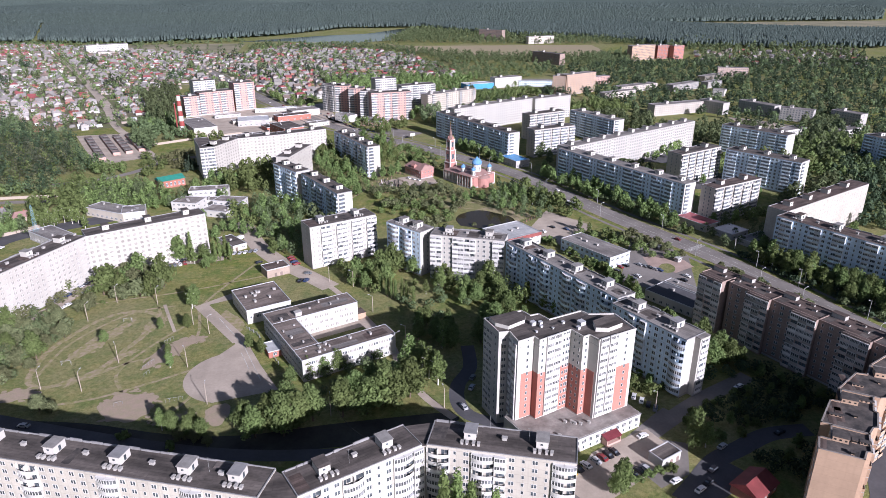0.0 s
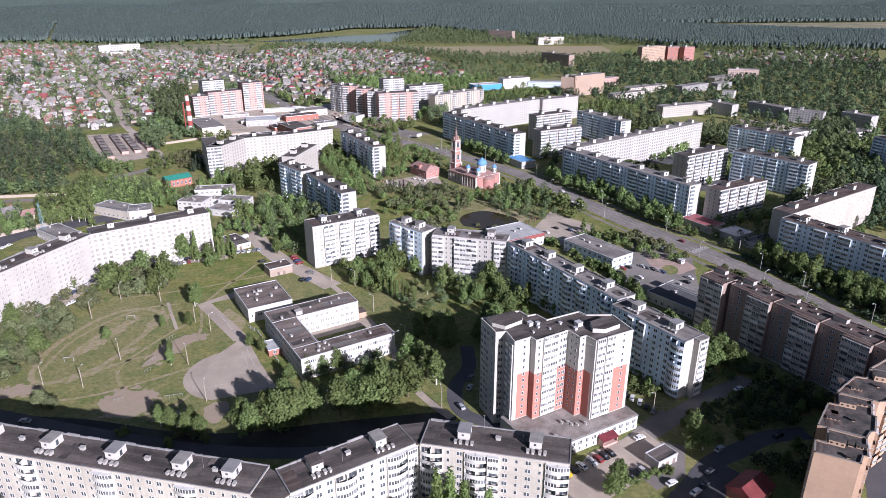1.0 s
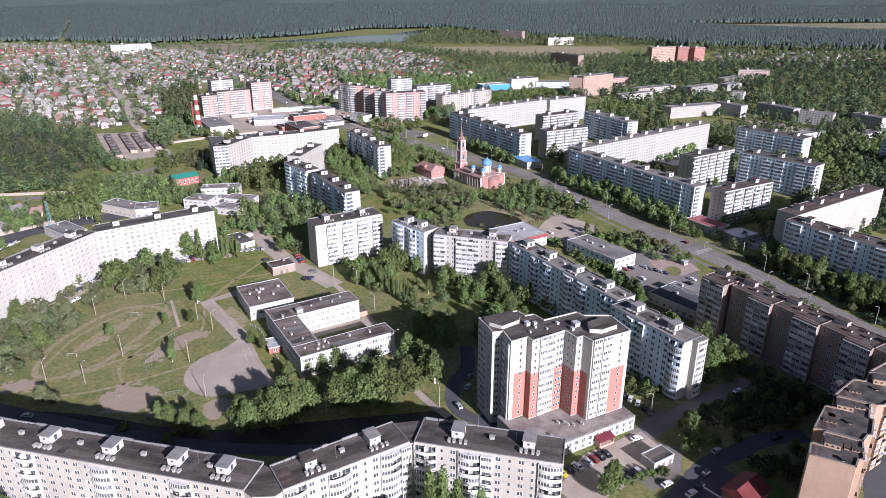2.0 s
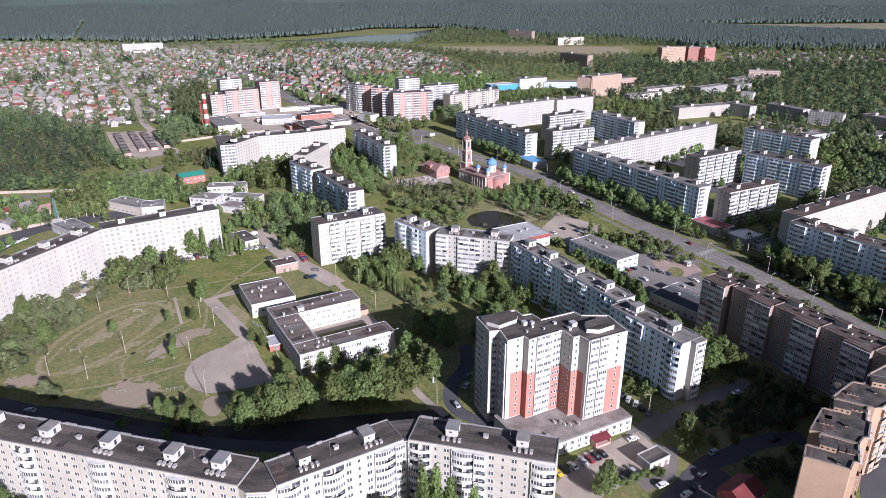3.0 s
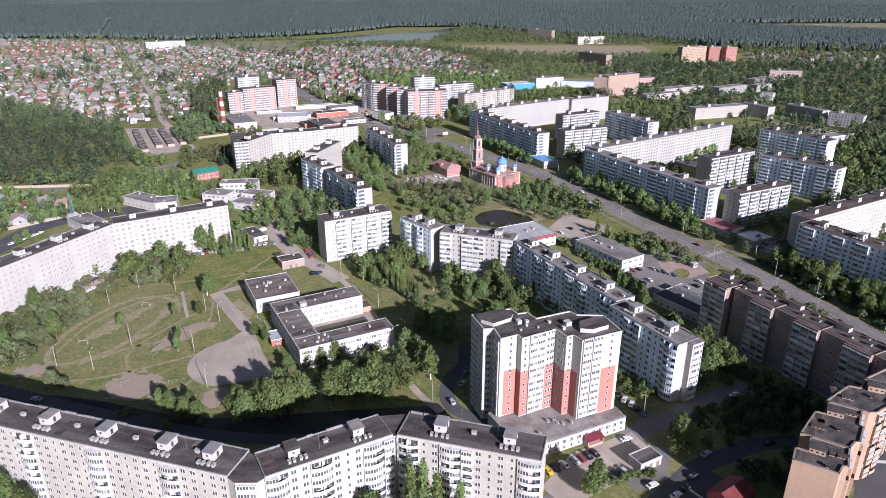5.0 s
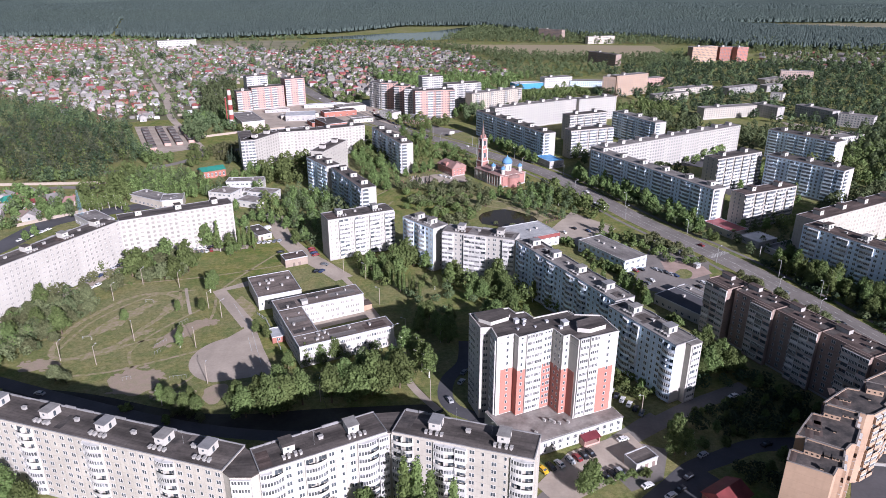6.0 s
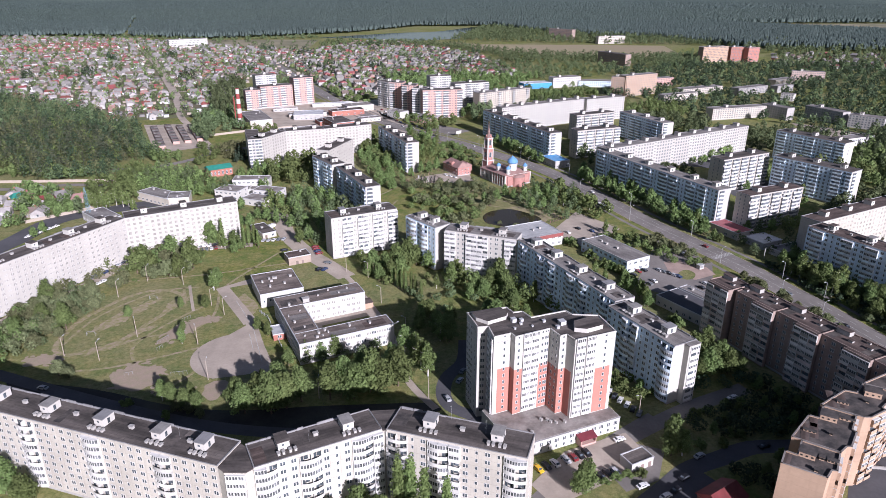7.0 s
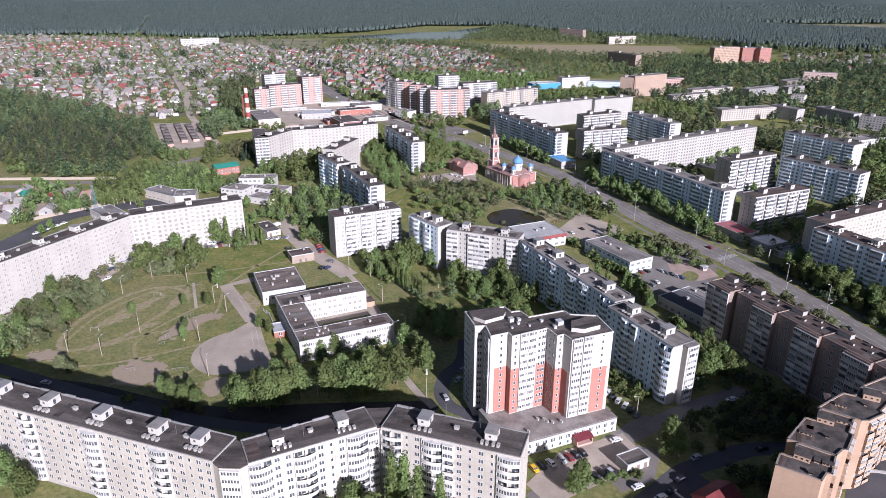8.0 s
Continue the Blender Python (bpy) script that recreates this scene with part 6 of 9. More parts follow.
HOUSES = [house_meshes(s) for s in range(14)]
BUILT = [(a.mesh("wall", [wm, "glass"]), b.mesh("roof", [rm]), c.mesh("chimney", ["brick_red"])) for a, b, c, wm, rm in HOUSES]
NAMES = {"roof_red": "red metal", "roof_grey": "grey slate", "roof_brown": "brown sheet", "roof_pinkish": "faded red tin", "tin": "pale tin"}
WALLS = {"house_white": "white", "house_cream": "cream", "house_pink": "pink", "brick_red": "red brick", "roof_brown": "brown timber", "grey": "grey"}
OLD_TOWN = [(-484, 869), (-640, 1010), (-760, 1170), (-1240, 1960), (-1063, 1975), (-764, 1918), (-456, 1690), (-242, 1580), (-187, 1790), (-74, 1814), (132, 1491), (181, 1163), (20, 1141), (-40, 1010), (-120, 1125), (-274, 1162), (-258, 798), (-343, 772)]
EAST_TOWN = [(770, 1485), (1180, 1465), (930, 1149), (660, 1249)]
WEST_YARD = [(-330, 480), (-270, 408), (-252, 432), (-250, 474), (-281, 500)]
town_rng = random.Random(5)
spots = [(x, y, 23) for x, y in scatter(OLD_TOWN, 20.5, town_rng, 0.25, 23)] + [(x, y, 30) for x, y in scatter(EAST_TOWN, 30, town_rng, 0.35, 30)]
spots = [(x, y, 10) for x, y in scatter(WEST_YARD, 17, town_rng, 0.3, 10)] + sorted(spots, key=lambda p: p[1])
ROADLINE = [(-186, 623), (-215, 679), (-248, 744), (-281, 810), (-342, 966), (-505, 1336), (-634, 1610)]


def near_line(x, y, pts, gap):
    for a, b in zip(pts, pts[1:]):
        a, b, p = Vector(a), Vector(b), Vector((x, y))
        t = max(0, min(1, (p - a).dot(b - a) / (b - a).length_squared))
        if (p - a - (b - a) * t).length < gap:
            return True
    return False


spots = [p for p in spots if not near_line(p[0], p[1], ROADLINE, 11) and not near_line(p[0], p[1], AVENUE, 19)]
GAP = [(-135, 925), (-165, 1110), (-268, 1150), (-115, 1120), (-45, 1005), (-70, 905)]
spots += [(x, y, 23) for x, y in scatter(GAP, 20, town_rng, 0.25, 23) if not near_line(x, y, AVENUE, 17)]
for poly in (OLD_TOWN, GAP):
    solid("gardens", Geo().add([(x, y, 0.025) for x, y in poly], [tuple(range(len(poly)))]), ["garden"], "garden soil and rough grass between houses", "ground", "structure")
RED_ROOFS = [i for i, h in enumerate(HOUSES) if h[4] in ("roof_red", "roof_pinkish")]
DULL_ROOFS = [i for i, h in enumerate(HOUSES) if i not in RED_ROOFS]
far_house = {}
for i, (x, y, a) in enumerate(spots):
    red = math.hypot(x + 830, y - 1640) < 120 or town_rng.random() < 0.18
    k = town_rng.choice(RED_ROOFS if red and RED_ROOFS else DULL_ROOFS)
    turn = a + town_rng.choice((0, 90, 180, 270)) + town_rng.uniform(-5, 5)
    if i < 100:
        wm, rm = HOUSES[k][3:]
        h = thing("house", x, y, turn, "small %s house with %s gable roof" % (WALLS[wm], NAMES[rm]), "house", "houses of the old town")
        part("wall", BUILT[k][0], None, h)
        part("roof", BUILT[k][1], None, h)
        part("chimney", BUILT[k][2], None, h)
    else:
        wall, roof, ch, wm, rm = HOUSES[k]
        m = pose(x, y, 0, 0, 0, turn)
        for g, names in ((wall, (wm, "glass")), (roof, (rm,))):
            by = far_house.setdefault(names, Geo())
            n = len(by.v)
            by.v += [tuple(m @ Vector(p)) for p in g.v]
            by.f += [tuple(n + j for j in f) for f in g.f]
            by.m += g.m
for names, g in far_house.items():
    solid("far_houses", g, list(names), "distant small houses with mixed walls and roofs", "houses", "stuff")
# sheds and fences between the houses
g = {k: Geo() for k in ("roof_grey", "tin", "roof_brown", "house_cream", "bitumen_pale")}
for x, y in scatter(OLD_TOWN, 15, town_rng, 0.5, 23):
    if town_rng.random() < 0.75 and not near_line(x, y, ROADLINE, 9):
        k = town_rng.choice(sorted(g))
        w, d, h = town_rng.uniform(1.5, 3.5), town_rng.uniform(1.5, 3), town_rng.uniform(2, 3)
        c, s = math.cos(0.4), math.sin(0.4)
        g[k].prism([(x + u * c - v * s, y + u * s + v * c) for u, v in ((-w, -d), (w, -d), (w, d), (-w, d))], -0.1, h)
for k in sorted(g):
    solid("garden_sheds", g[k], [k], "small garden sheds and greenhouses with flat roofs", "sheds", "stuff")
# streets of the old town
for k in range(-5, 6):
    a = Vector((-281 + 76 * k, 840 + 30 * k))
    b = a + Vector((-0.40, 0.915)) * 950
    pts = [tuple(a + (b - a) * (i / 20)) for i in range(21)]
    pts = [p for p in pts if inside(OLD_TOWN, *p)]
    if len(pts) > 2:
        road("road", pts, 6, "paving", 0.05, "dusty street between small houses", 1)
for k in range(1, 9):
    a = Vector((-281, 810)) + Vector((-0.40, 0.915)) * (95 * k)
    pts = [tuple(a + Vector((0.915, 0.40)) * (i * 30)) for i in range(-20, 18)]
    pts = [p for p in pts if inside(OLD_TOWN, *p)]
    if len(pts) > 2:
        road("road", pts, 5, "paving", 0.045, "dusty lane between small houses", 1)

# ---- garage rows ----
for x, y, l in ((-287, 733, 106), (-275, 741, 94), (-261, 737, 84), (-250, 742, 80)):
    top = thing("garage_row", x, y, -65.5, "row of pale brick garages with dark felt roofs", "garage")
    n = int(l / 5)
    part("wall", Geo().box(0, 0, -0.1, l, 6, 2.6), ["pink"], top)
    for k in range(n):
        part("roof_bay", Geo().box(k * l / n + 0.1, -0.3, 2.6, (k + 1) * l / n - 0.1, 6.3, 2.8 + 0.15 * ((k * 7) % 3)), [("bitumen", "bitumen_pale", "roof_brown")[(k * 5) % 3]], top)
solid("garage_yard", Geo().add([(-302, 752, 0.04), (-240, 618, 0.04), (-196, 648, 0.04), (-245, 756, 0.04)], [(0, 1, 2, 3)]), ["paving"], "dusty yard between garage rows", "yard", "structure")

# ---- far buildings ----
FAR = "distant apartment block with flat roof"
for x, y, a, l, d, h, wl, s, lab in ((353, 1345, -62, 75, 14, 21, "brick", 5, "long red brown brick factory block with flat roof"),
        (556, 1335, 20, 62, 14, 29, "brick_tan", 9, "tall tan brick twin apartment block"),
        (620, 1356, 5, 30, 16, 27, "brick_red", 9, "tall red brick apartment block"),
        (650, 1345, 15, 26, 14, 27, "coral", 9, "tall coral brick apartment block"),
        (357, 1925, -50, 80, 14, 26, "brick", 7, "distant brown brick block among trees"),
        (450, 1740, 18, 78, 14, 18, "cream", 4, "distant low cream apartment block"),
        (273, 943, -30, 22, 13, 26, "brick_tan", 9, "pink brick dormitory block"),
        (290, 932, 28, 60, 13, 28, "brick_tan", 9, "tan brick dormitory block"),
        (205, 1013, 20, 48, 14, 15, "white", 4, "white school building far along the avenue"),
        (246, 1025, -10, 50, 18, 9, "panel_blue_shade", 3, "low blue and white hall")):
    block("building", x, y, a, l, d, h, "WWTWWW", wl, "bitumen_pale" if wl != "brick" else "bitumen", near=False, storeys=s, label=lab, category="building", rooms=[l * 0.3] if h > 12 else [], rear=False, base=0.6)
for x, y, a, l, d, h, wl, s, lab in ((373, 936, 24, 76, 16, 9, "cream", 3, "long cream two-storey building"),
        (452, 936, 28, 62, 13, 10, "house_white", 4, "long white four-storey building"),
        (345, 763, 15, 74, 13, 13, "cream", 5, "five-storey cream brick block among trees"),
        (548, 1024, 32, 52, 13, 9, "house_cream", 3, "long cream three-storey building"),
        (330, 1010, 22, 70, 12, 12, "pink", 4, "pink four-storey block among trees"),
        (330, 885, 25, 60, 12, 9, "cream", 3, "low cream building among trees"),
        # walls greyed to stand in for the shade on these four blocks
        (462, 780, -70, 50, 12, 14, "grey", 5, "five-storey block with grey walls standing in for shade"),
        (480, 723, -47, 35, 12, 14, "grey", 5, "five-storey block with grey walls standing in for shade"),
        (529, 702, -71, 35, 12, 14, "grey", 5, "five-storey block with grey walls standing in for shade"),
        (415, 792, -66, 36, 12, 14, "grey", 5, "five-storey block with grey walls standing in for shade")):
    block("building", x, y, a, l, d, h, "WWTWWW", wl, "bitumen_pale" if wl != "brick" else "bitumen", near=False, storeys=s, label=lab, category="building", rooms=[l * 0.3] if h > 12 else [], rear=False, base=0.6)
for x, y, a, l, d, h, wl, s, lab in ((608, 1093, -22, 48, 12, 14, "house_pink", 4, "pale pink four-storey building among trees"),
        (520, 962, 28, 36, 12, 9, "house_white", 3, "white four-storey building among trees"),
        (493, 899, -42, 16, 12, 9, "white", 3, "small white three-storey house block"),
        (475, 616, 22, 41, 12, 8, "white", 2, "low white building among trees"),
        (-584, 1645, 30, 88, 20, 19, "white", 4, "large white distant public building"),
        (-548, 1605, 30, 34, 14, 8, "cream", 2, "low cream annex beside a large white building"),
        (424, 628, 23, 38, 12, 8, "white", 2, "low white hall with flat roof"),
        (447, 608, 10, 29, 10, 4, "white", 1, "low white shed with flat roof")):
    block("building", x, y, a, l, d, h, "WWTWWW", wl, "bitumen_pale" if wl != "brick" else "bitumen", near=False, storeys=s, label=lab, category="building", rooms=[l * 0.3] if h > 12 else [], rear=False, base=0.6)
solid("sports_ground", Geo().add([(150, 905, 0.06), (212, 909, 0.06), (214, 1000, 0.06), (160, 1000, 0.06)], [(0, 1, 2, 3)]), [mat("mown turf", (0.10, 0.16, 0.045), 0.95, 0.12, 0.05, 0.5)], "green mown sports ground", "sports ground", "structure")
low_block("sports_hall", 160, 1003, 16, 46, 20, 8, "roof_blue", "tin", "bright blue sports hall with pale roof", "hall", "....", 1, vents=0)
# meadow, pond and lake
M["meadow"] = mat("dry meadow", (0.36, 0.29, 0.2), 0.95, 0.2, 0.02, 0.3, alt=(0.27, 0.24, 0.14))
M["meadow_green"] = mat("green meadow", (0.19, 0.19, 0.115), 0.95, 0.2, 0.01, 0.2, alt=(0.27, 0.24, 0.165))
solid("meadow", Geo().add([(86, 1800, 0.1), (143, 1600, 0.1), (258, 1500, 0.1), (430, 1440, 0.1), (560, 1430, 0.1), (600, 1690, 0.1), (470, 1712, 0.1), (154, 1740, 0.1)], [tuple(range(8))]), ["meadow"], "dry brown meadow", "meadow", "structure")
solid("meadow", Geo().add([(1040, 2540, 0.1), (1200, 2280, 0.1), (1500, 1990, 0.1), (2300, 1900, 0.1), (2600, 2560, 0.1)], [tuple(range(5))]), ["meadow_green"], "pale green far meadow", "meadow", "structure")
solid("meadow", Geo().add([(-640, 1890, 0.1), (-560, 1640, 0.1), (-260, 1650, 0.1), (-270, 1880, 0.1)], [tuple(range(4))]), ["meadow_green"], "pale meadow with sandy patches", "meadow", "structure")


def water_mat(name, base, spec):
    m, nodes, links, bsdf = node_mat(name)
    bsdf.inputs["Base Color"].default_value = (*base, 1)
    bsdf.inputs["Roughness"].default_value = 0.08
    bsdf.inputs["Specular IOR Level"].default_value = spec
    tc = nodes.new("ShaderNodeTexCoord").outputs["Object"]
    bp = nodes.new("ShaderNodeBump")
    bp.inputs["Strength"].default_value, bp.inputs["Distance"].default_value = 0.1, 0.05
    links.new(noise_node(m.node_tree, tc, 0.8, 3), bp.inputs["Height"])
    links.new(bp.outputs[0], bsdf.inputs["Normal"])
    return m


M["water"] = water_mat("still water", (0.02, 0.025, 0.02), 0.4)
M["pond_water"] = water_mat("muddy pond water", (0.034, 0.028, 0.018), 0.12)
lake = [(-300, 1935), (-174, 2040), (-60, 2130), (56, 2185), (190, 2400), (235, 2360), (130, 2100), (107, 1925), (30, 1868), (-30, 1814), (-92, 1838), (-150, 1921)]
solid("lake", Geo().add([(x, y, 0.12) for x, y in smooth_line(lake + lake[:1], 5)[:-1]], [tuple(range(60))]), ["water"], "still lake before the forest", "water", "structure")
pond = [(53, 418), (52, 431), (58, 442), (72, 447.5), (84, 438), (91, 428), (88, 415), (72, 408)]
solid("pond", Geo().add([(x, y, 0.1) for x, y in smooth_line(pond + pond[:1], 5)[:-1]], [tuple(range(39, -1, -1))]), ["pond_water"], "dark still pond in the park", "water", "structure")
solid("pond_bank", blob(80, 431, 24, 19, 20, 0.03, seed=9, rough=0.22), ["dirt"], "bare earth bank round the pond", "ground patch", "structure")


# ---- planting ----
def wood(name, points, material, label, clumps=26, r=3.4, h=12.0, leaf=1.5, seed=1, cone=False, category="trees"):
    """One mesh of many trees, each a rough crown of loose clumps over a short stem."""
    rng = np.random.default_rng(seed)
    points = [q for q in points if not near_line(q[0], q[1], AVENUE, 10.2)]
    if not points:
        return None
    n = len(points)
    pts = np.array(points, float)
    size = rng.uniform(0.7, 1.25, n)
    hh = h * size * rng.uniform(0.85, 1.15, n)
    rr = r * size
    t = rng.uniform(0, 1, (n, clumps))
    a = rng.uniform(0, 2 * np.pi, (n, clumps))
    if cone:
        rad = rr[:, None] * (1.02 - t) * rng.uniform(0.6, 1.0, (n, clumps))
        z = hh[:, None] * (0.22 + 0.78 * t)
    else:
        prof = np.sqrt(np.clip(1 - (2 * t - 0.9) ** 2 * 0.95, 0.05, 1))
        rad = rr[:, None] * prof * rng.uniform(0.55, 1.08, (n, clumps))
        z = hh[:, None] * (0.22 + 0.78 * t)
    c = np.stack([pts[:, 0, None] + rad * np.cos(a), pts[:, 1, None] + rad * np.sin(a), z], -1).reshape(-1, 3)
    out = np.stack([np.cos(a), np.sin(a), (t - 0.35) * 1.6], -1).reshape(-1, 3) + rng.normal(0, 0.45, (n * clumps, 3))
    out /= np.linalg.norm(out, axis=1)[:, None]
    u = np.cross(out, rng.normal(0, 1, (n * clumps, 3)))
    u /= np.linalg.norm(u, axis=1)[:, None]
    v = np.cross(out, u)
    s = (leaf * rng.uniform(0.6, 1.3, n * clumps) * np.repeat(size, clumps))[:, None]
    quad = np.stack([c + u * s + out * s * 0.2, c + v * s * 0.8, c - u * s + out * s * 0.1, c - v * s * 0.8 - out * s * 0.25], 1).reshape(-1, 3)
    me = bpy.data.meshes.new(name)
    k = len(quad) // 4
    me.vertices.add(4 * k)
    me.vertices.foreach_set("co", quad.ravel())
    me.loops.add(4 * k)
    me.loops.foreach_set("vertex_index", np.arange(4 * k))
    me.polygons.add(k)
    me.polygons.foreach_set("loop_start", np.arange(0, 4 * k, 4))
    me.materials.append(M[material])
    me.update(calc_edges=True)
    ob = new(name, me)
    return tagged(ob, label, category, kind="stuff")


def far_forest(name, points, h, r, material, label, seed):
    """Distant conifers: slim tapered crowns in one mesh."""
    rng = np.random.default_rng(seed)
    n = len(points)
    pts = np.array(points, float)
    hh = h * rng.uniform(0.85, 1.15, n)
    rr = r * rng.uniform(0.7, 1.3, n)
    k = 3
    ang = np.arange(k) * 2 * np.pi / k + rng.uniform(0, 6, (n, 1))
    ring = np.stack([pts[:, 0, None] + rr[:, None] * np.cos(ang), pts[:, 1, None] + rr[:, None] * np.sin(ang), (hh * rng.uniform(0.2, 0.45, n))[:, None] + 0 * ang], -1)
    mid = np.stack([pts[:, 0, None] + rr[:, None] * 0.62 * np.cos(ang + 0.5), pts[:, 1, None] + rr[:, None] * 0.62 * np.sin(ang + 0.5), (hh * 0.78)[:, None] + 0 * ang], -1)
    tip = np.stack([pts[:, 0], pts[:, 1], hh], -1)[:, None]
    v = np.concatenate([ring, mid, tip], 1)
    base = np.arange(n)[:, None] * (2 * k + 1)
    faces = []
    for i in range(k):
        j = (i + 1) % k
        faces += [np.concatenate([base + i, base + j, base + k + i], 1), np.concatenate([base + j, base + k + j, base + k + i], 1), np.concatenate([base + k + i, base + k + j, base + 2 * k], 1)]
    tri = np.concatenate(faces, 0)
    me = bpy.data.meshes.new(name)
    me.vertices.add(n * (2 * k + 1))
    me.vertices.foreach_set("co", v.ravel())
    me.loops.add(tri.size)
    me.loops.foreach_set("vertex_index", tri.ravel())
    me.polygons.add(len(tri))
    me.polygons.foreach_set("loop_start", np.arange(0, tri.size, 3))
    me.materials.append(M[material])
    me.update(calc_edges=True)
    return tagged(new(name, me), label, "forest", kind="stuff")


# base colour paled and blued to stand in for distance haze
M["hazed_needle"] = leaf_mat("pine needles paled for haze", (0.10, 0.135, 0.125), 0.0, 0.18)
M["floor"] = mat("forest floor", (0.045, 0.05, 0.04), 0.95, 0.25, 0.01, 0.1)
EDGE = [(-2600, 1750), (-1500, 1850), (-1034, 2010), (-801, 1985), (-569, 1900), (-330, 2030), (-209, 2120), (0, 2430), (250, 2420), (364, 2150), (500, 1960), (643, 1890), (760, 1640), (900, 1560), (1109, 1500), (1800, 1430), (2600, 1400)]


def edge_at(x):
    for (xa, ya), (xb, yb) in zip(EDGE, EDGE[1:]):
        if xa <= x <= xb:
            return ya + (yb - ya) * (x - xa) / (xb - xa)
    return 1400 if x > 0 else 1750


FIELD = [(1040, 2540), (1200, 2270), (1500, 1980), (2300, 1880), (2600, 2560)]
for k, (y0, y1, gap, wide, hgt) in enumerate(((1380, 2500, 7.8, 0.76, 19), (2500, 3500, 13.5, 0.74, 19), (3500, 4950, 23, 0.72, 21))):
    rng = random.Random(40 + k)
    pts = []
    ny = int((y1 - y0) / gap)
    for j in range(ny):
        y = y0 + j * gap
        nx = int(y * wide / gap)
        for i in range(-int(nx * 0.86), int(nx * 1.12) + 1):
            x, yy = (i + rng.uniform(-0.5, 0.5)) * gap, y + rng.uniform(-0.5, 0.5) * gap
            if yy > edge_at(x) and not inside(FIELD, x, yy) and not (abs(x + (yy - 2000) * 0.36 + 830) < 8 and yy < 2900):
                pts.append((x, yy))
    far_forest("far_forest", pts, hgt, gap * 0.56, "hazed_needle", "dense dark conifer forest to the horizon", 50 + k)
# low wooded rise that closes the view
g = Geo()
for i in range(61):
    a = radians(-62 + 124 * i / 60)
    for r, z in ((4700, 0), (4840, 26 + 8 * math.sin(i * 1.3)), (4960, 62 + 14 * math.sin(i * 0.7))):
        g.v.append((r * math.sin(a) * 1.0, max(r * math.cos(a), 0), z))
for i in range(60):
    for j in range(2):
        a = i * 3 + j
        g.f.append((a, a + 3, a + 4, a + 1))
        g.m.append(0)
solid("backdrop", g, ["hazed_needle"], "far wooded rise on the horizon", "backdrop", "structure")

LW_FOREST = [(-226, 522), (-300, 524), (-480, 640), (-760, 1000), (-640, 985), (-505, 890), (-430, 840), (-370, 800), (-345, 765), (-308, 745), (-248, 622), (-222, 592), (-262, 572), (-250, 556)]
wr = random.Random(8)
PINES = [(-424, 759), (-373, 725), (-319, 693), (-271, 651), (-244, 593), (-262, 547), (-281, 531), (-299, 517), (-430, 600)]
wood("woodland", [p for p in scatter(LW_FOREST, 8.6, wr) if not inside(PINES, *p)], "leaf_c", "dense mixed green woodland", 80, 4.0, 13, 0.66, 3)
wood("woodland", [p for p in scatter(LW_FOREST, 10, wr) if inside(PINES, *p)], "leaf_pine", "old grey brown pines of the woodland", 80, 3.2, 16, 0.6, 2)
wood("woodland", [p for p in scatter(LW_FOREST, 12, wr) if inside(PINES, *p)], "leaf_a", "dense mixed green woodland", 80, 3.4, 13, 0.62, 5)
wood("woodland", scatter(LW_FOREST, 16, wr), "leaf_dry", "olive brown trees of the woodland", 85, 3.2, 14, 0.62, 4)
wood("woodland", scatter(LW_FOREST, 13, wr, 0.8), "leaf_dark", "dark trees of the woodland", 80, 4.0, 15.5, 0.7, 6)
for poly, gap, mt, hh, seed in (([(-218, 517), (-213, 543), (-180, 539), (-153, 512), (-143, 486), (-161, 473), (-187, 482), (-208, 491)], 6.0, "leaf_b", 10, 121), ([(-218, 517), (-213, 543), (-180, 539), (-153, 512), (-161, 480), (-208, 491)], 9.0, "leaf_c", 11, 122),
                                ([(-244, 549), (-235, 567), (-209, 547), (-206, 505), (-205, 480), (-224, 499)], 6.5, "leaf_a", 10, 123), ([(-254, 639), (-226, 608), (-205, 590), (-200, 580), (-226, 575), (-236, 588)], 6.5, "leaf_a", 9, 124), ([(-186, 638), (-165, 670), (-157, 635), (-158, 586), (-181, 609)], 7.0, "leaf_dry", 6, 125)):
    wood("birch_thicket", scatter(poly, gap, wr), mt, "dense young birches beside the street", 130, 2.7, hh, 0.55, seed)
wood("garden_trees", scatter(OLD_TOWN, 21, wr), "leaf_a", "fruit trees and birches between houses", 32, 3.2, 7.5, 0.9, 6)
wood("garden_trees", scatter(OLD_TOWN, 27, wr, 0.9), "leaf_c", "tall dark garden trees", 44, 3.2, 8.5, 0.9, 7)
for k in range(26):
    cx, cy = wr.uniform(-700, 120), wr.uniform(900, 1700)
    clump = [(cx + wr.uniform(-16, 16) - 0.4 * q, cy + wr.uniform(-10, 10) + 0.9 * q) for q in [wr.uniform(-30, 30) for _ in range(9)]]
    clump = [q for q in clump if inside(OLD_TOWN, *q) and not near_line(q[0], q[1], ROADLINE, 10)]
    if len(clump) > 3:
        wood("tree_clump", clump, "leaf_dark" if k % 3 else "leaf_c", "clump of tall dark trees between gardens", 60, 4.2, 14, 0.95, 300 + k)
wood("garden_trees", scatter(EAST_TOWN, 20, wr), "leaf_c", "trees between distant houses", 40, 4.0, 11, 1.6, 8)
BELT = [(-180, 1660), (-40, 1780), (90, 1700), (150, 1590), (260, 1490), (430, 1430), (560, 1410), (560, 1290), (420, 1250), (340, 1330), (180, 1330), (150, 1500), (60, 1640)]
wood("tree_belt", scatter(BELT, 12, wr), "leaf_c", "belt of young trees before the meadow", 36, 4.0, 12, 1.2, 9)
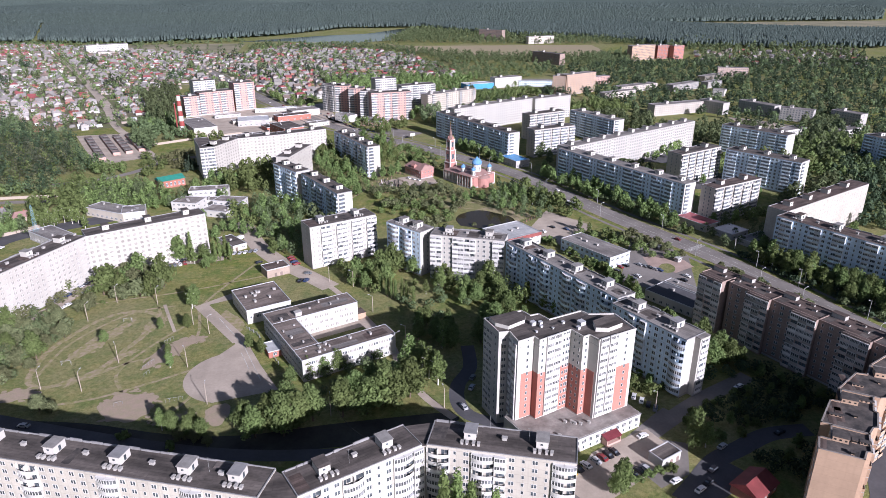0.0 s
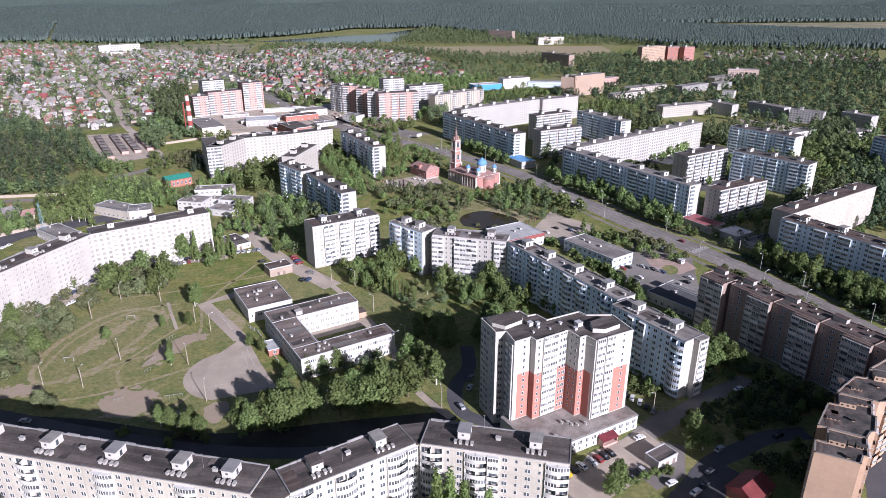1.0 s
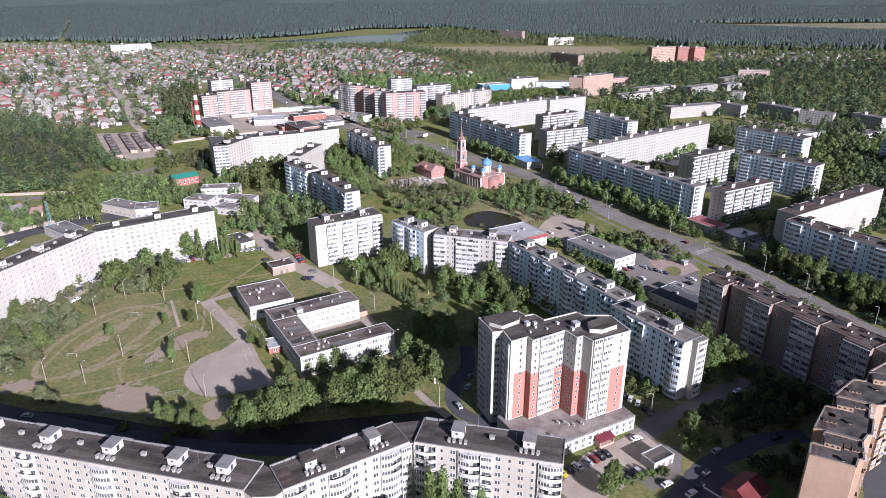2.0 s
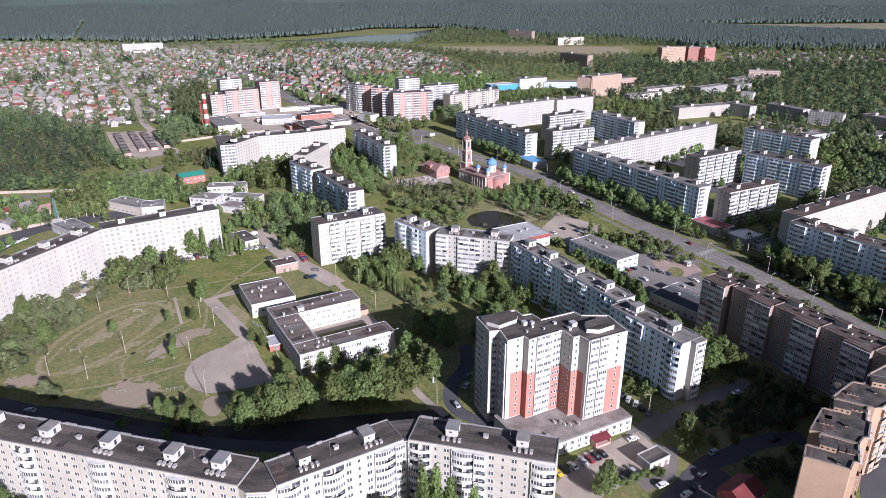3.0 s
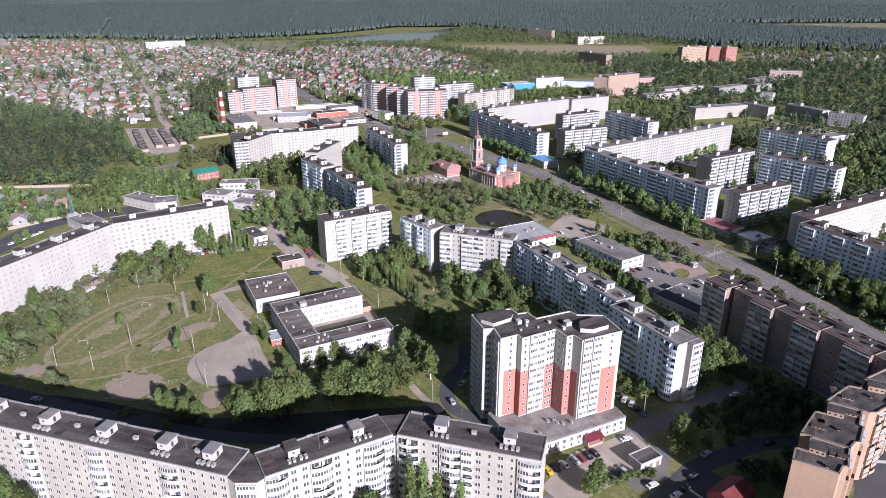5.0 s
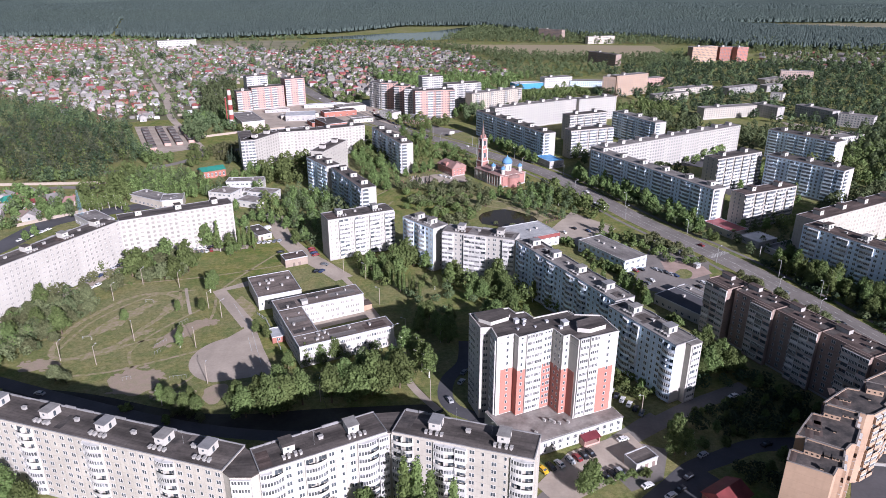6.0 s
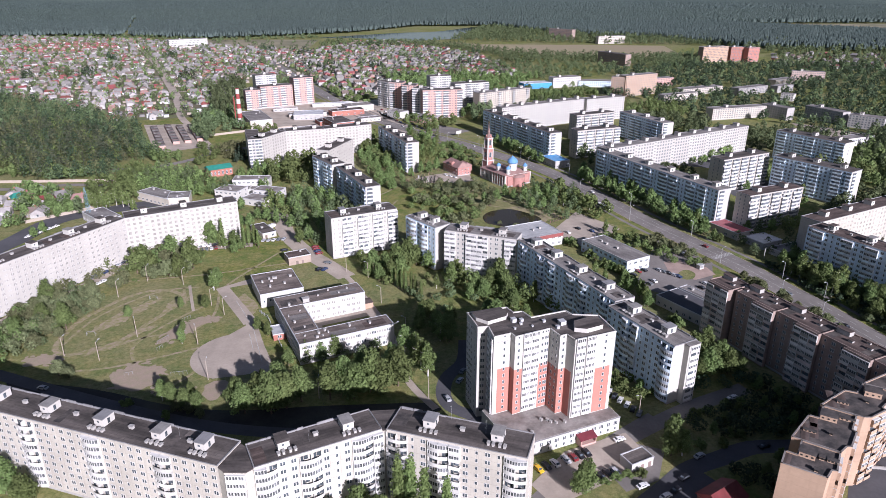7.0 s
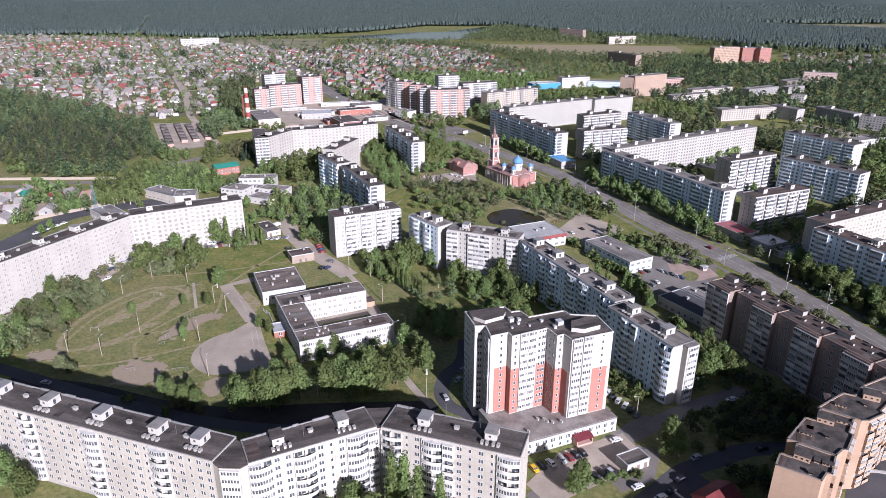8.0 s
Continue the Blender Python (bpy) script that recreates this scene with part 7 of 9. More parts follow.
EAST_WOOD = [(330, 800), (300, 900), (250, 940), (340, 1060), (330, 1220), (430, 1240), (550, 1300), (700, 1300), (900, 1240), (1350, 1300), (1100, 900), (700, 560), (560, 480), (500, 590), (440, 640), (420, 740)]
EAST_ROWS = [(373, 936, 24, 76), (452, 936, 28, 62), (345, 763, 15, 74), (548, 1024, 32, 52), (330, 1010, 22, 70), (330, 885, 25, 60), (608, 1093, -22, 48), (520, 962, 28, 36), (493, 899, -42, 16), (462, 780, -70, 50), (480, 723, -47, 35), (529, 702, -71, 35), (415, 792, -66, 36)]


def before_row(x, y, front=9, back=13):
    """Whether a place lies on a building of the eastern rows or on the open strip before it."""
    for bx, by, a, l in EAST_ROWS:
        c, s = math.cos(radians(a)), math.sin(radians(a))
        u, v = (x - bx) * c + (y - by) * s, -(x - bx) * s + (y - by) * c
        if -4 < u < l + 4 and -front < v < back:
            return True
    return False


wood("town_trees", [q for q in scatter(EAST_WOOD, 16.5, wr, 0.7) if not before_row(*q)], "leaf_dark", "tall dark trees filling the eastern blocks", 46, 4.4, 11.5, 1.2, 10)
wood("town_trees", [q for q in scatter(EAST_WOOD, 25, wr, 0.8) if not before_row(*q)], "leaf_c", "tall green trees filling the eastern blocks", 46, 4.0, 10.5, 1.15, 11)
for poly, gap, seed in (([(-1000, 1975), (-760, 1955), (-560, 1880), (-300, 1990), (-280, 1930), (-540, 1830), (-780, 1900), (-1000, 1930)], 17, 211), ([(-560, 1640), (-260, 1660), (-240, 1840), (-600, 1830)], 40, 212), ([(-250, 1660), (-120, 1720), (60, 1830), (110, 1900), (40, 1850), (-30, 1795), (-100, 1815), (-230, 1840)], 16, 213), ([(240, 2330), (140, 2080), (120, 1920), (240, 1890), (330, 2120)], 19, 214)):
    wood("tree_belt", scatter(poly, gap, wr, 0.8), "leaf_c", "young trees and scrub on the meadow", 26, 4.0, 9, 1.5, seed)
FAR_MIX = [(80, 1830), (480, 1730), (640, 1700), (760, 1620), (740, 1500), (1150, 1480), (1300, 1560), (700, 1900), (360, 2150), (230, 2380), (160, 2130)]
wood("tree_belt", scatter(FAR_MIX, 17, wr), "leaf_c", "mixed trees before the far forest", 30, 4.6, 14, 1.6, 12)
for poly, sp, mt, seed in (([(-60, 1130), (-30, 1010), (20, 910), (140, 900), (150, 1010), (210, 1140), (60, 1140)], 13, "leaf_a", 13), ([(60, 905), (150, 890), (260, 930), (240, 990), (130, 905)], 12, "leaf_a", 14),
                           ([(-150, 1100), (-250, 1100), (-230, 900), (-180, 910)], 13, "leaf_c", 15), ([(250, 700), (330, 640), (330, 760), (260, 790)], 11, "leaf_c", 16), ([(370, 560), (450, 640), (560, 560), (450, 500), (360, 480)], 11, "leaf_a", 17)):
    wood("town_trees", scatter(poly, sp, wr), mt, "green trees between the blocks", 100, 3.6, 11, 0.95, seed)

for x, y, s in ((-56, 209, 1.2), (-51, 213, 1.3), (-46, 208.5, 1.35), (-41, 212, 1.4), (-36, 216, 1.3), (-25, 217, 1.35), (-20, 222, 1.3), (-16, 218, 1.4), (-10, 222, 1.5), (-5, 221, 1.45), (1, 226, 1.35), (-45, 219, 1.25), (-14, 228, 1.2), (-1, 231, 1.2), (-60, 214, 1.0)):
    tree("lime", x, y, s, group="limes before the school")
for x, y, s in ((3, 250, 1.25), (8, 246, 1.2), (13, 233, 1.2), (10, 238, 1.3)):
    tree("birch", x, y, s, group="limes before the school")
for x, y, s in ((-46, 243, 0.7), (-39, 245, 0.8), (-33, 247, 0.75), (-27, 249, 0.8), (-66, 274, 0.6), (-60, 268, 0.6)):
    tree("lime", x, y, s, group="young trees by the school wall")
grove([(-166, 253), (-200, 312), (-186, 314), (-172, 312), (-158, 306), (-150, 296), (-153, 280), (-156, 261)], 6.4, ["willow", "willow", "lime", "willow", "shrub"], 1.02, 22, "trees by the pitch")
grove([(-158, 306), (-172, 312), (-160, 326), (-150, 338), (-144, 332), (-150, 318)], 6.2, ["willow", "shrub", "willow"], 0.85, 24, "trees by the pitch")
grove([(-148, 337), (-140, 332), (-116, 330), (-119, 356), (-134, 363), (-146, 363)], 6.4, ["willow", "willow", "willow", "lime"], 1.32, 23, "trees by the pitch")
for x, y, s in ((-170.5, 344.5, 1.15), (-168, 350, 1.2), (-166, 355.5, 1.0), (-173, 339, 0.9), (-181.5, 318.5, 1.1), (-186, 320, 1.2), (-191, 311, 1.1), (-139.5, 381, 1.0)):
    tree("willow", x, y, s, group="trees along the white block")
for kind, x, y, s in (("birch", -122, 383, 1.45), ("lime", -118, 381, 1.35), ("poplar", -111, 380, 1.0), ("lime", -104, 380, 0.9), ("poplar", -98, 378, 0.9), ("lime", -92, 382, 0.9), ("birch", -140.5, 382.5, 1.15), ("birch", -99, 318, 0.95), 
                      ("willow", -139, 237, 1.0), ("willow", -134, 235, 0.7), ("shrub", -103, 215, 1.2), ("birch", -90, 218, 0.72), ("birch", -97, 262, 0.75), ("willow", -82, 211, 0.65), ("willow", -77, 210, 0.7), ("willow", -72, 207, 0.6), ("shrub", -85, 207, 1.2),
                      ("lime", 96, 181, 1.0), ("lime", 98, 186, 1.1), ("birch", 100, 181, 1.0), ("lime", 63, 165.5, 1.0), ("lime", 60.5, 163.5, 0.8), ("shrub", 74, 170, 1.1), ("shrub", 78, 171, 1.0), ("shrub", 83, 171, 1.2), ("shrub", 70, 168, 0.9), ("lime", 84, 236, 0.8), ("shrub", 95, 232, 1.3), ("shrub", 88, 240, 1.3)):
    tree(kind, x, y, s)
wood("town_trees", scatter([(-130, 565), (-89, 591), (-75, 519), (-94, 500), (-123, 530)], 9, wr), "leaf_a", "green trees between the blocks", 150, 3.4, 12.1, 0.75, 86)
grove([(136, 552), (152, 550), (200, 400), (188, 388), (170, 435), (144, 500)], 9.5, ["lime", "birch", "lime"], 0.95, 31, "avenue trees")
wood("town_trees", scatter([(231, 414), (263, 401), (240, 388)], 9, wr), "leaf_b", "green trees between the blocks", 150, 3.4, 9.9, 0.75, 93)
wood("town_trees", scatter([(289, 461), (319, 459), (352, 504), (330, 520), (305, 495)], 9, wr), "leaf_a", "green trees between the blocks", 150, 3.4, 10.4, 0.75, 94)
grove([(124, 240), (136, 236), (139, 250), (134, 262)], 8, ["lime", "lime", "birch"], 0.85, 35, "yard trees")
wood("town_trees", scatter([(-229, 458), (-194, 470), (-219, 507), (-250, 502)], 8.5, wr), "leaf_a", "green trees between the blocks", 150, 3.4, 11.0, 0.75, 96)
grove([(-262, 432), (-244, 442), (-250, 465), (-272, 455)], 9, ["lime"], 0.9, 37, "yard trees")
wood("town_trees", scatter([(221, 580), (300, 630), (308, 606), (243, 568)], 11, wr), "leaf_a", "green trees between the blocks", 150, 3.4, 11.0, 0.75, 98)
wood("town_trees", scatter([(74, 625), (112, 598), (106, 572), (80, 590)], 9.5, wr), "leaf_b", "green trees between the blocks", 150, 3.4, 11.0, 0.75, 99)
wood("town_trees", scatter([(-30, 778), (20, 690), (28, 712), (0, 770)], 12, wr), "leaf_a", "green trees between the blocks", 150, 3.4, 11.0, 0.75, 100)
wood("town_trees", scatter([(268, 500), (309, 542), (313, 512), (283, 494)], 9, wr), "leaf_b", "green trees between the blocks", 150, 3.4, 10.4, 0.75, 101)
grove([(176, 250), (200, 216), (208, 226), (184, 262)], 9, ["lime", "shrub", "willow"], 0.7, 42, "avenue trees")
grove([(100, 330), (124, 290), (130, 296), (106, 338)], 8, ["lime", "birch"], 0.8, 43, "yard trees")
for x, y, s in ((4, 153, 1.38), (7.5, 152, 1.42), (11.5, 151, 1.40), (18, 149, 1.30)):
    tree("poplar", x, y, s, group="poplars before the long block")
for x, y, s in ((-8, 153, 1.25), (-1, 148, 1.35), (9, 146, 1.2), (22, 145, 1.15), (-14, 148, 1.1), (28, 142, 1.0), (-112, 163, 1.05), (-121, 168, 1.1), (-130, 172, 1.1)):
    tree("lime", x, y, s, group="trees before the long block")
for poly, sp, mt, seed, hh in (([(268, 408), (300, 440), (340, 470), (380, 470), (330, 405), (290, 388)], 9, "leaf_c", 111, 11),
        ([(325, 562), (380, 545), (400, 500), (350, 505)], 9, "leaf_a", 112, 11),
        ([(300, 640), (330, 690), (420, 700), (420, 600), (400, 560), (345, 590)], 10, "leaf_c", 113, 11),
        ([(190, 470), (215, 475), (240, 520), (215, 560), (190, 520)], 9, "leaf_c", 114, 10),
        ([(-50, 440), (-30, 415), (-15, 420), (-30, 462)], 8, "leaf_c", 106, 12)):
    wood("town_trees", scatter(poly, sp, wr), mt, "green trees between the blocks", 110, 3.3, hh, 0.85, seed)
for poly, sp, mt, seed, hh in (([(128, 420), (150, 424), (120, 500), (106, 486)], 9, "leaf_a", 107, 9),
        ([(-100, 470), (-88, 460), (-80, 432), (-95, 430)], 8, "leaf_b", 108, 11),
        ([(-65, 693), (-38, 700), (-8, 566), (-23, 557), (-51, 619)], 9, "leaf_a", 81, 11),
        ([(4, 785), (62, 774), (60, 735), (38, 722), (15, 740)], 12, "leaf_a", 82, 8),
        ([(-306, 1013), (-268, 1080), (-215, 860), (-210, 770), (-239, 797)], 9.5, "leaf_c", 83, 15),
        ([(-241, 720), (-221, 733), (-197, 658), (-216, 667)], 8, "leaf_c", 84, 13)):
    wood("town_trees", scatter(poly, sp, wr), mt, "green trees between the blocks", 110, 3.3, hh, 0.85, seed)
for poly, sp, mt, seed, hh in (([(-137, 1028), (-85, 880), (-95, 872), (-146, 1001)], 14, "leaf_b", 85, 8),
        ([(70, 850), (100, 860), (84, 730), (66, 757)], 9, "leaf_c", 86, 13),
        ([(-183, 733), (-160, 716), (-140, 712), (-173, 701)], 9, "leaf_a", 87, 9),
        ([(215, 568), (240, 560), (262, 552), (310, 606), (290, 602)], 10, "leaf_b", 88, 10),
        ([(152, 610), (176, 581), (165, 556), (147, 573)], 9, "leaf_c", 90, 11),
        ([(540, 780), (575, 745), (400, 500), (392, 535)], 10, "leaf_c", 91, 11)):
    wood("town_trees", scatter(poly, sp, wr), mt, "green trees between the blocks", 110, 3.3, hh, 0.85, seed)
for poly, sp, mt, seed, hh in (([(-345, 540), (-300, 532), (-270, 530), (-262, 545), (-330, 560)], 8, "leaf_a", 92, 8),
        ([(110, 790), (180, 820), (230, 850), (210, 880), (120, 840)], 12, "leaf_c", 93, 12),
        ([(250, 760), (330, 790), (320, 870), (250, 830)], 11, "leaf_a", 94, 11),
        ([(-120, 690), (-75, 700), (-70, 680), (-110, 668)], 10, "leaf_b", 95, 8),
        ([(-300, 500), (-280, 470), (-262, 480), (-270, 505)], 9, "leaf_a", 96, 9)):
    wood("town_trees", scatter(poly, sp, wr), mt, "green trees between the blocks", 110, 3.3, hh, 0.85, seed)
for poly, gap, mt, hh, seed in (([(-258, 791), (-241, 877), (-203, 793), (-180, 715), (-216, 700)], 9, "leaf_c", 10, 201), ([(-250, 800), (-238, 860), (-205, 790), (-190, 720)], 11, "leaf_a", 8, 202),
                                ([(330, 400), (300, 375), (380, 330), (480, 420), (480, 520), (430, 560), (375, 500)], 11, "leaf_dark", 11, 203), ([(330, 400), (310, 365), (380, 330), (480, 420), (480, 520), (430, 560), (375, 500)], 14, "leaf_c", 10, 204),
                                ([(-120, 1000), (-60, 900), (-80, 890), (-140, 980)], 13, "leaf_a", 7, 205)):
    wood("town_trees", scatter(poly, gap, wr), mt, "green trees between the blocks", 110, 3.3, hh, 0.8, seed)
# hard ground between the buildings
for pts, mt, lab in (([(-205, 860), (-45, 920), (-26, 781), (-147, 721), (-190, 777)], "paving", "dusty works yard beside the boiler house"), ([(-46, 837), (16, 690), (0, 662), (-30, 749)], "paving", "paved square before the shops"),
                     ([(430, 746), (452, 728), (480, 683), (439, 647), (420, 693)], "paving", "pale gravel yard behind the blocks"), ([(200, 580), (315, 625), (268, 550), (222, 570)], "asphalt_dark", "dark asphalt yard between white blocks"), ([(244, 492), (340, 540), (302, 470), (246, 474)], "asphalt_dark", "asphalt yard between blocks"),
                     ([(28, 745), (62, 712), (40, 690), (16, 720)], "asphalt", "asphalt turning circle beside the avenue"), ([(20, 540), (48, 550), (52, 520), (30, 512)], "paving", "paved yard beside the church")):
    solid("yard", Geo().add([(x, y, 0.035) for x, y in pts], [tuple(range(len(pts)))]), [mt], lab, "yard", "structure")

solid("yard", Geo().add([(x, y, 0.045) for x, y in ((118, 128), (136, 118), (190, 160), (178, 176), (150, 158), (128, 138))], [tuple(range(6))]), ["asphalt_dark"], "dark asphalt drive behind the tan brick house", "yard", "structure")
# yard sheets coloured near black to stand in for shade
for pts, lab in (([(-152, 226), (-118, 219), (-58, 202), (-18, 200), (10, 206), (18, 210), (12, 214), (-2, 214), (-31, 213), (-60, 211), (-86, 215), (-121, 227), (-156, 233)], "yard darkened for the shade of the long block"),):
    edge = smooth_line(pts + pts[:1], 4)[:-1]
    solid("yard", Geo().add([(x, y, 0.03) for x, y in edge], [tuple(range(len(edge)))]), ["shade_ground"], lab, "yard", "structure")

for poly, gap, mt, hh, seed in (([(-311, 505), (-257, 494), (-242, 483), (-233, 456), (-252, 451), (-257, 406)], 14, "leaf_a", 7, 131), ([(-305, 494), (-251, 490), (-221, 432), (-239, 417), (-250, 393)], 17, "leaf_c", 9, 132), ([(-210, 644), (-188, 643), (-175, 602), (-184, 564)], 8, "leaf_a", 6, 133), ([(-146, 554), (-123, 521), (-94, 478), (-81, 421), (-86, 416), (-115, 502), (-138, 519)], 9, "leaf_b", 8, 134), ([(-146, 482), (-149, 504), (-133, 511), (-125, 488), (-127, 481)], 9, "leaf_c", 9, 135)):
    wood("garden_trees", scatter(poly, gap, wr), mt, "fruit trees and shrubs round small yards", 120, 2.6, hh, 0.55, seed)
for poly, gap, mt, hh, seed in (([(-3, 500), (26, 483), (55, 473), (49, 423), (22, 413), (0, 444)], 8.5, "leaf_a", 6, 141),
        ([(83, 487), (126, 483), (120, 429), (97, 413), (79, 439)], 8, "leaf_c", 9, 142),
        ([(33, 659), (59, 657), (69, 598), (51, 569), (32, 590)], 12, "leaf_b", 4, 143),
        ([(-56, 629), (-14, 625), (-3, 493), (-25, 495)], 8, "leaf_a", 9, 144),
        ([(-3, 717), (27, 715), (24, 569), (1, 552)], 8, "leaf_b", 10, 145)):
    wood("undergrowth", scatter(poly, gap, wr, 0.8), mt, "young trees and shrubs among the grass", 150, 2.5, hh, 0.42, seed)
for poly, gap, mt, hh, seed in (([(-93, 497), (-53, 479), (-43, 404), (-51, 366), (-75, 407)], 8, "leaf_c", 11, 146),
        ([(-27, 363), (20, 368), (61, 332), (68, 303), (42, 305), (5, 314), (-19, 323)], 13, "leaf_b", 6, 147),
        ([(-164, 373), (-134, 380), (-117, 353), (-137, 339), (-158, 334)], 8, "leaf_a", 6, 148),
        ([(-188, 297), (-178, 308), (-167, 320), (-153, 295), (-157, 263), (-166, 255)], 8, "leaf_c", 6, 149),
        ([(125, 403), (151, 380), (173, 346), (163, 338), (138, 362), (121, 387)], 7, "leaf_a", 4, 150)):
    wood("undergrowth", scatter(poly, gap, wr, 0.8), mt, "young trees and shrubs among the grass", 150, 2.5, hh, 0.42, seed)
for poly, gap, mt, hh, seed in (([(198, 379), (245, 414), (244, 370), (227, 353), (206, 345)], 10, "leaf_c", 7, 151),
        ([(-54, 248), (-36, 261), (-1, 263), (1, 244), (-33, 230)], 9, "leaf_c", 5, 152)):
    wood("undergrowth", scatter(poly, gap, wr, 0.8), mt, "young trees and shrubs among the grass", 150, 2.5, hh, 0.42, seed)
for poly, gap, mt, hh, seed in (([(189, 331), (214, 278), (221, 252), (227, 248), (232, 255), (222, 290), (200, 334)], 6, "leaf_c", 4, 161),
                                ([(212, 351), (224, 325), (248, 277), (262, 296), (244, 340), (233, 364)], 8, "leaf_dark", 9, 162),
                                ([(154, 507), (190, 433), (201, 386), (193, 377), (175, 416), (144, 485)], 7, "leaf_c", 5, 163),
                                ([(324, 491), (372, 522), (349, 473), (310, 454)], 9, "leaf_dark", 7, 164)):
    wood("undergrowth", scatter(poly, gap, wr, 0.8), mt, "shrubs and young trees along the avenue", 130, 2.5, hh, 0.42, seed)
for poly, gap, mt, hh, seed in (([(119, 1337), (376, 1299), (339, 1149), (188, 1090), (105, 1182)], 15, "leaf_c", 9, 171),
                                ([(-52, 1218), (112, 1264), (97, 1096), (-29, 1073)], 17, "leaf_a", 8, 172),
                                ([(-158, 1060), (-118, 1087), (-57, 943), (-60, 862), (-101, 923)], 14, "leaf_a", 7, 173),
                                ([(153, 1036), (189, 950), (199, 886), (144, 918)], 14, "leaf_c", 7, 174),
                                ([(503, 1462), (620, 1490), (545, 1277), (440, 1257)], 13, "leaf_c", 11, 175)):
    wood("town_trees", scatter(poly, gap, wr, 0.8), mt, "trees between far streets and yards", 70, 3.8, hh, 0.9, seed)


for poly, gap, mt, hh, seed in (([(-8, 512), (30, 506), (52, 512), (70, 492), (60, 470), (28, 482), (0, 492)], 7.0, "leaf_d", 6, 181), ([(-8, 508), (26, 502), (60, 486), (40, 476), (0, 490)], 9.0, "leaf_c", 8, 182),
                                ([(30, 575), (56, 580), (48, 640), (24, 650), (10, 610)], 9.0, "leaf_a", 7, 183), ([(60, 545), (84, 560), (60, 600), (44, 580)], 11.0, "leaf_c", 6, 184), ([(84, 490), (100, 505), (124, 492), (118, 470)], 7.5, "leaf_dark", 9, 185),
                                ([(-2, 318), (22, 322), (40, 300), (30, 285), (4, 290)], 11.0, "leaf_c", 4, 186), ([(20, 330), (60, 318), (70, 300), (56, 290), (30, 312)], 8.5, "leaf_a", 10, 187)):
    wood("undergrowth", scatter(poly, gap, wr, 0.8), mt, "young trees and shrubs among the grass", 150, 2.5, hh, 0.42, seed)


for poly, gap, mt, hh, seed in (([(-161, 256), (-158, 285), (-150, 305), (-162, 318), (-184, 300), (-188, 262), (-172, 240)], 5.0, "leaf_d", 5, 195), ([(-164, 246), (-160, 270), (-178, 290), (-200, 270), (-186, 240)], 6.5, "leaf_a", 8, 196), ([(-168, 300), (-160, 318), (-150, 330), (-160, 342), (-178, 326), (-186, 308)], 6.0, "leaf_dry", 6, 197)):
    wood("undergrowth", scatter(poly, gap, wr, 0.8), mt, "lilac and willow shrubs beside the pitch", 130, 2.6, hh, 0.42, seed)
# the near-black thickets darken the ground to deepen the yard's shade
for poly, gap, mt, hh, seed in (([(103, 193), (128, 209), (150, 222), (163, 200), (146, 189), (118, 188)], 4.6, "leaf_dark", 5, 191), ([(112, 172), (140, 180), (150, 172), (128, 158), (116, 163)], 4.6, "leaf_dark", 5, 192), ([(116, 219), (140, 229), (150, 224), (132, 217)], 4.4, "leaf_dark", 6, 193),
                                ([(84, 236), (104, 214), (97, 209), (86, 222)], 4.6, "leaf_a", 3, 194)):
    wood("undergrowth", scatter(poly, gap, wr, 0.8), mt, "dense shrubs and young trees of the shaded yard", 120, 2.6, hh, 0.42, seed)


grove([(14, 258), (26, 256), (30, 284), (10, 292), (4, 280)], 7.5, ["lime", "birch", "lime"], 0.95, 61, "trees of the yard")
grove([(34, 262), (56, 258), (64, 280), (50, 292), (36, 284)], 7.0, ["lime", "lime", "birch"], 1.05, 62, "trees of the yard")
# ---- single trees, yard by yard ----
for x, y, s in ((-227, 458, 0.96), (-224, 460, 0.96), (-220, 462, 1.04), (-214, 460, 1.04), (-210, 462, 1.04), (-204, 459, 0.96), (-200, 459, 0.89), (-192, 448, 0.81), (-218, 450, 0.81), (-213, 453, 0.81), (-200, 477, 0.67)):
    tree("birch", x, y, s, group="birches by the workshop")
for x, y, s in ((-240, 443, 0.77), (-238, 448, 0.85), (-233, 445, 0.77), (-239, 435, 0.68), (-233, 406, 0.68), (-234, 397, 0.68)):
    tree("lime", x, y, s, group="trees by the office")
for x, y, s in ((-152, 369, 0.77), (-158, 375, 0.77), (-161, 372, 0.68), (-149, 375, 0.77), (-143, 371, 0.77), (-139, 371, 0.68), (-172, 347, 0.68), (-167, 346, 0.77), (-173, 342, 0.60), (-101, 368, 0.68), (-99, 374, 0.60), (-124, 364, 0.34), (-127, 361, 0.34)):
    tree("lime", x, y, s, group="trees before the white block")
for x, y, s in ((-140, 387, 1.11), (-126, 392, 1.11), (-124, 401, 1.26), (-118, 393, 1.11), (-112, 379, 0.89), (-109, 376, 0.81), (-128, 386, 0.89), (-123, 390, 0.89)):
    tree("birch", x, y, s, group="trees before the white block")
for x, y, s in ((-97, 376, 0.78), (-95, 379, 0.83), (-92, 381, 0.83), (-89, 377, 0.78), (-104, 395, 0.61)):
    tree("poplar", x, y, s, group="poplars by the drive")
for x, y, s in ((-114, 498, 0.77), (-117, 449, 0.77), (-109, 416, 0.68), (-104, 417, 0.85), (-101, 428, 0.77), (-94, 425, 0.85), (-87, 420, 0.77), (-89, 449, 0.77), (-126, 538, 1.03), (-119, 534, 0.94), (-115, 541, 0.94), (-108, 533, 0.94), (-123, 518, 0.85), (-162, 491, 0.60), (-158, 493, 0.68), (-152, 493, 0.60)):
    tree("lime", x, y, s, group="trees round the kindergarten")
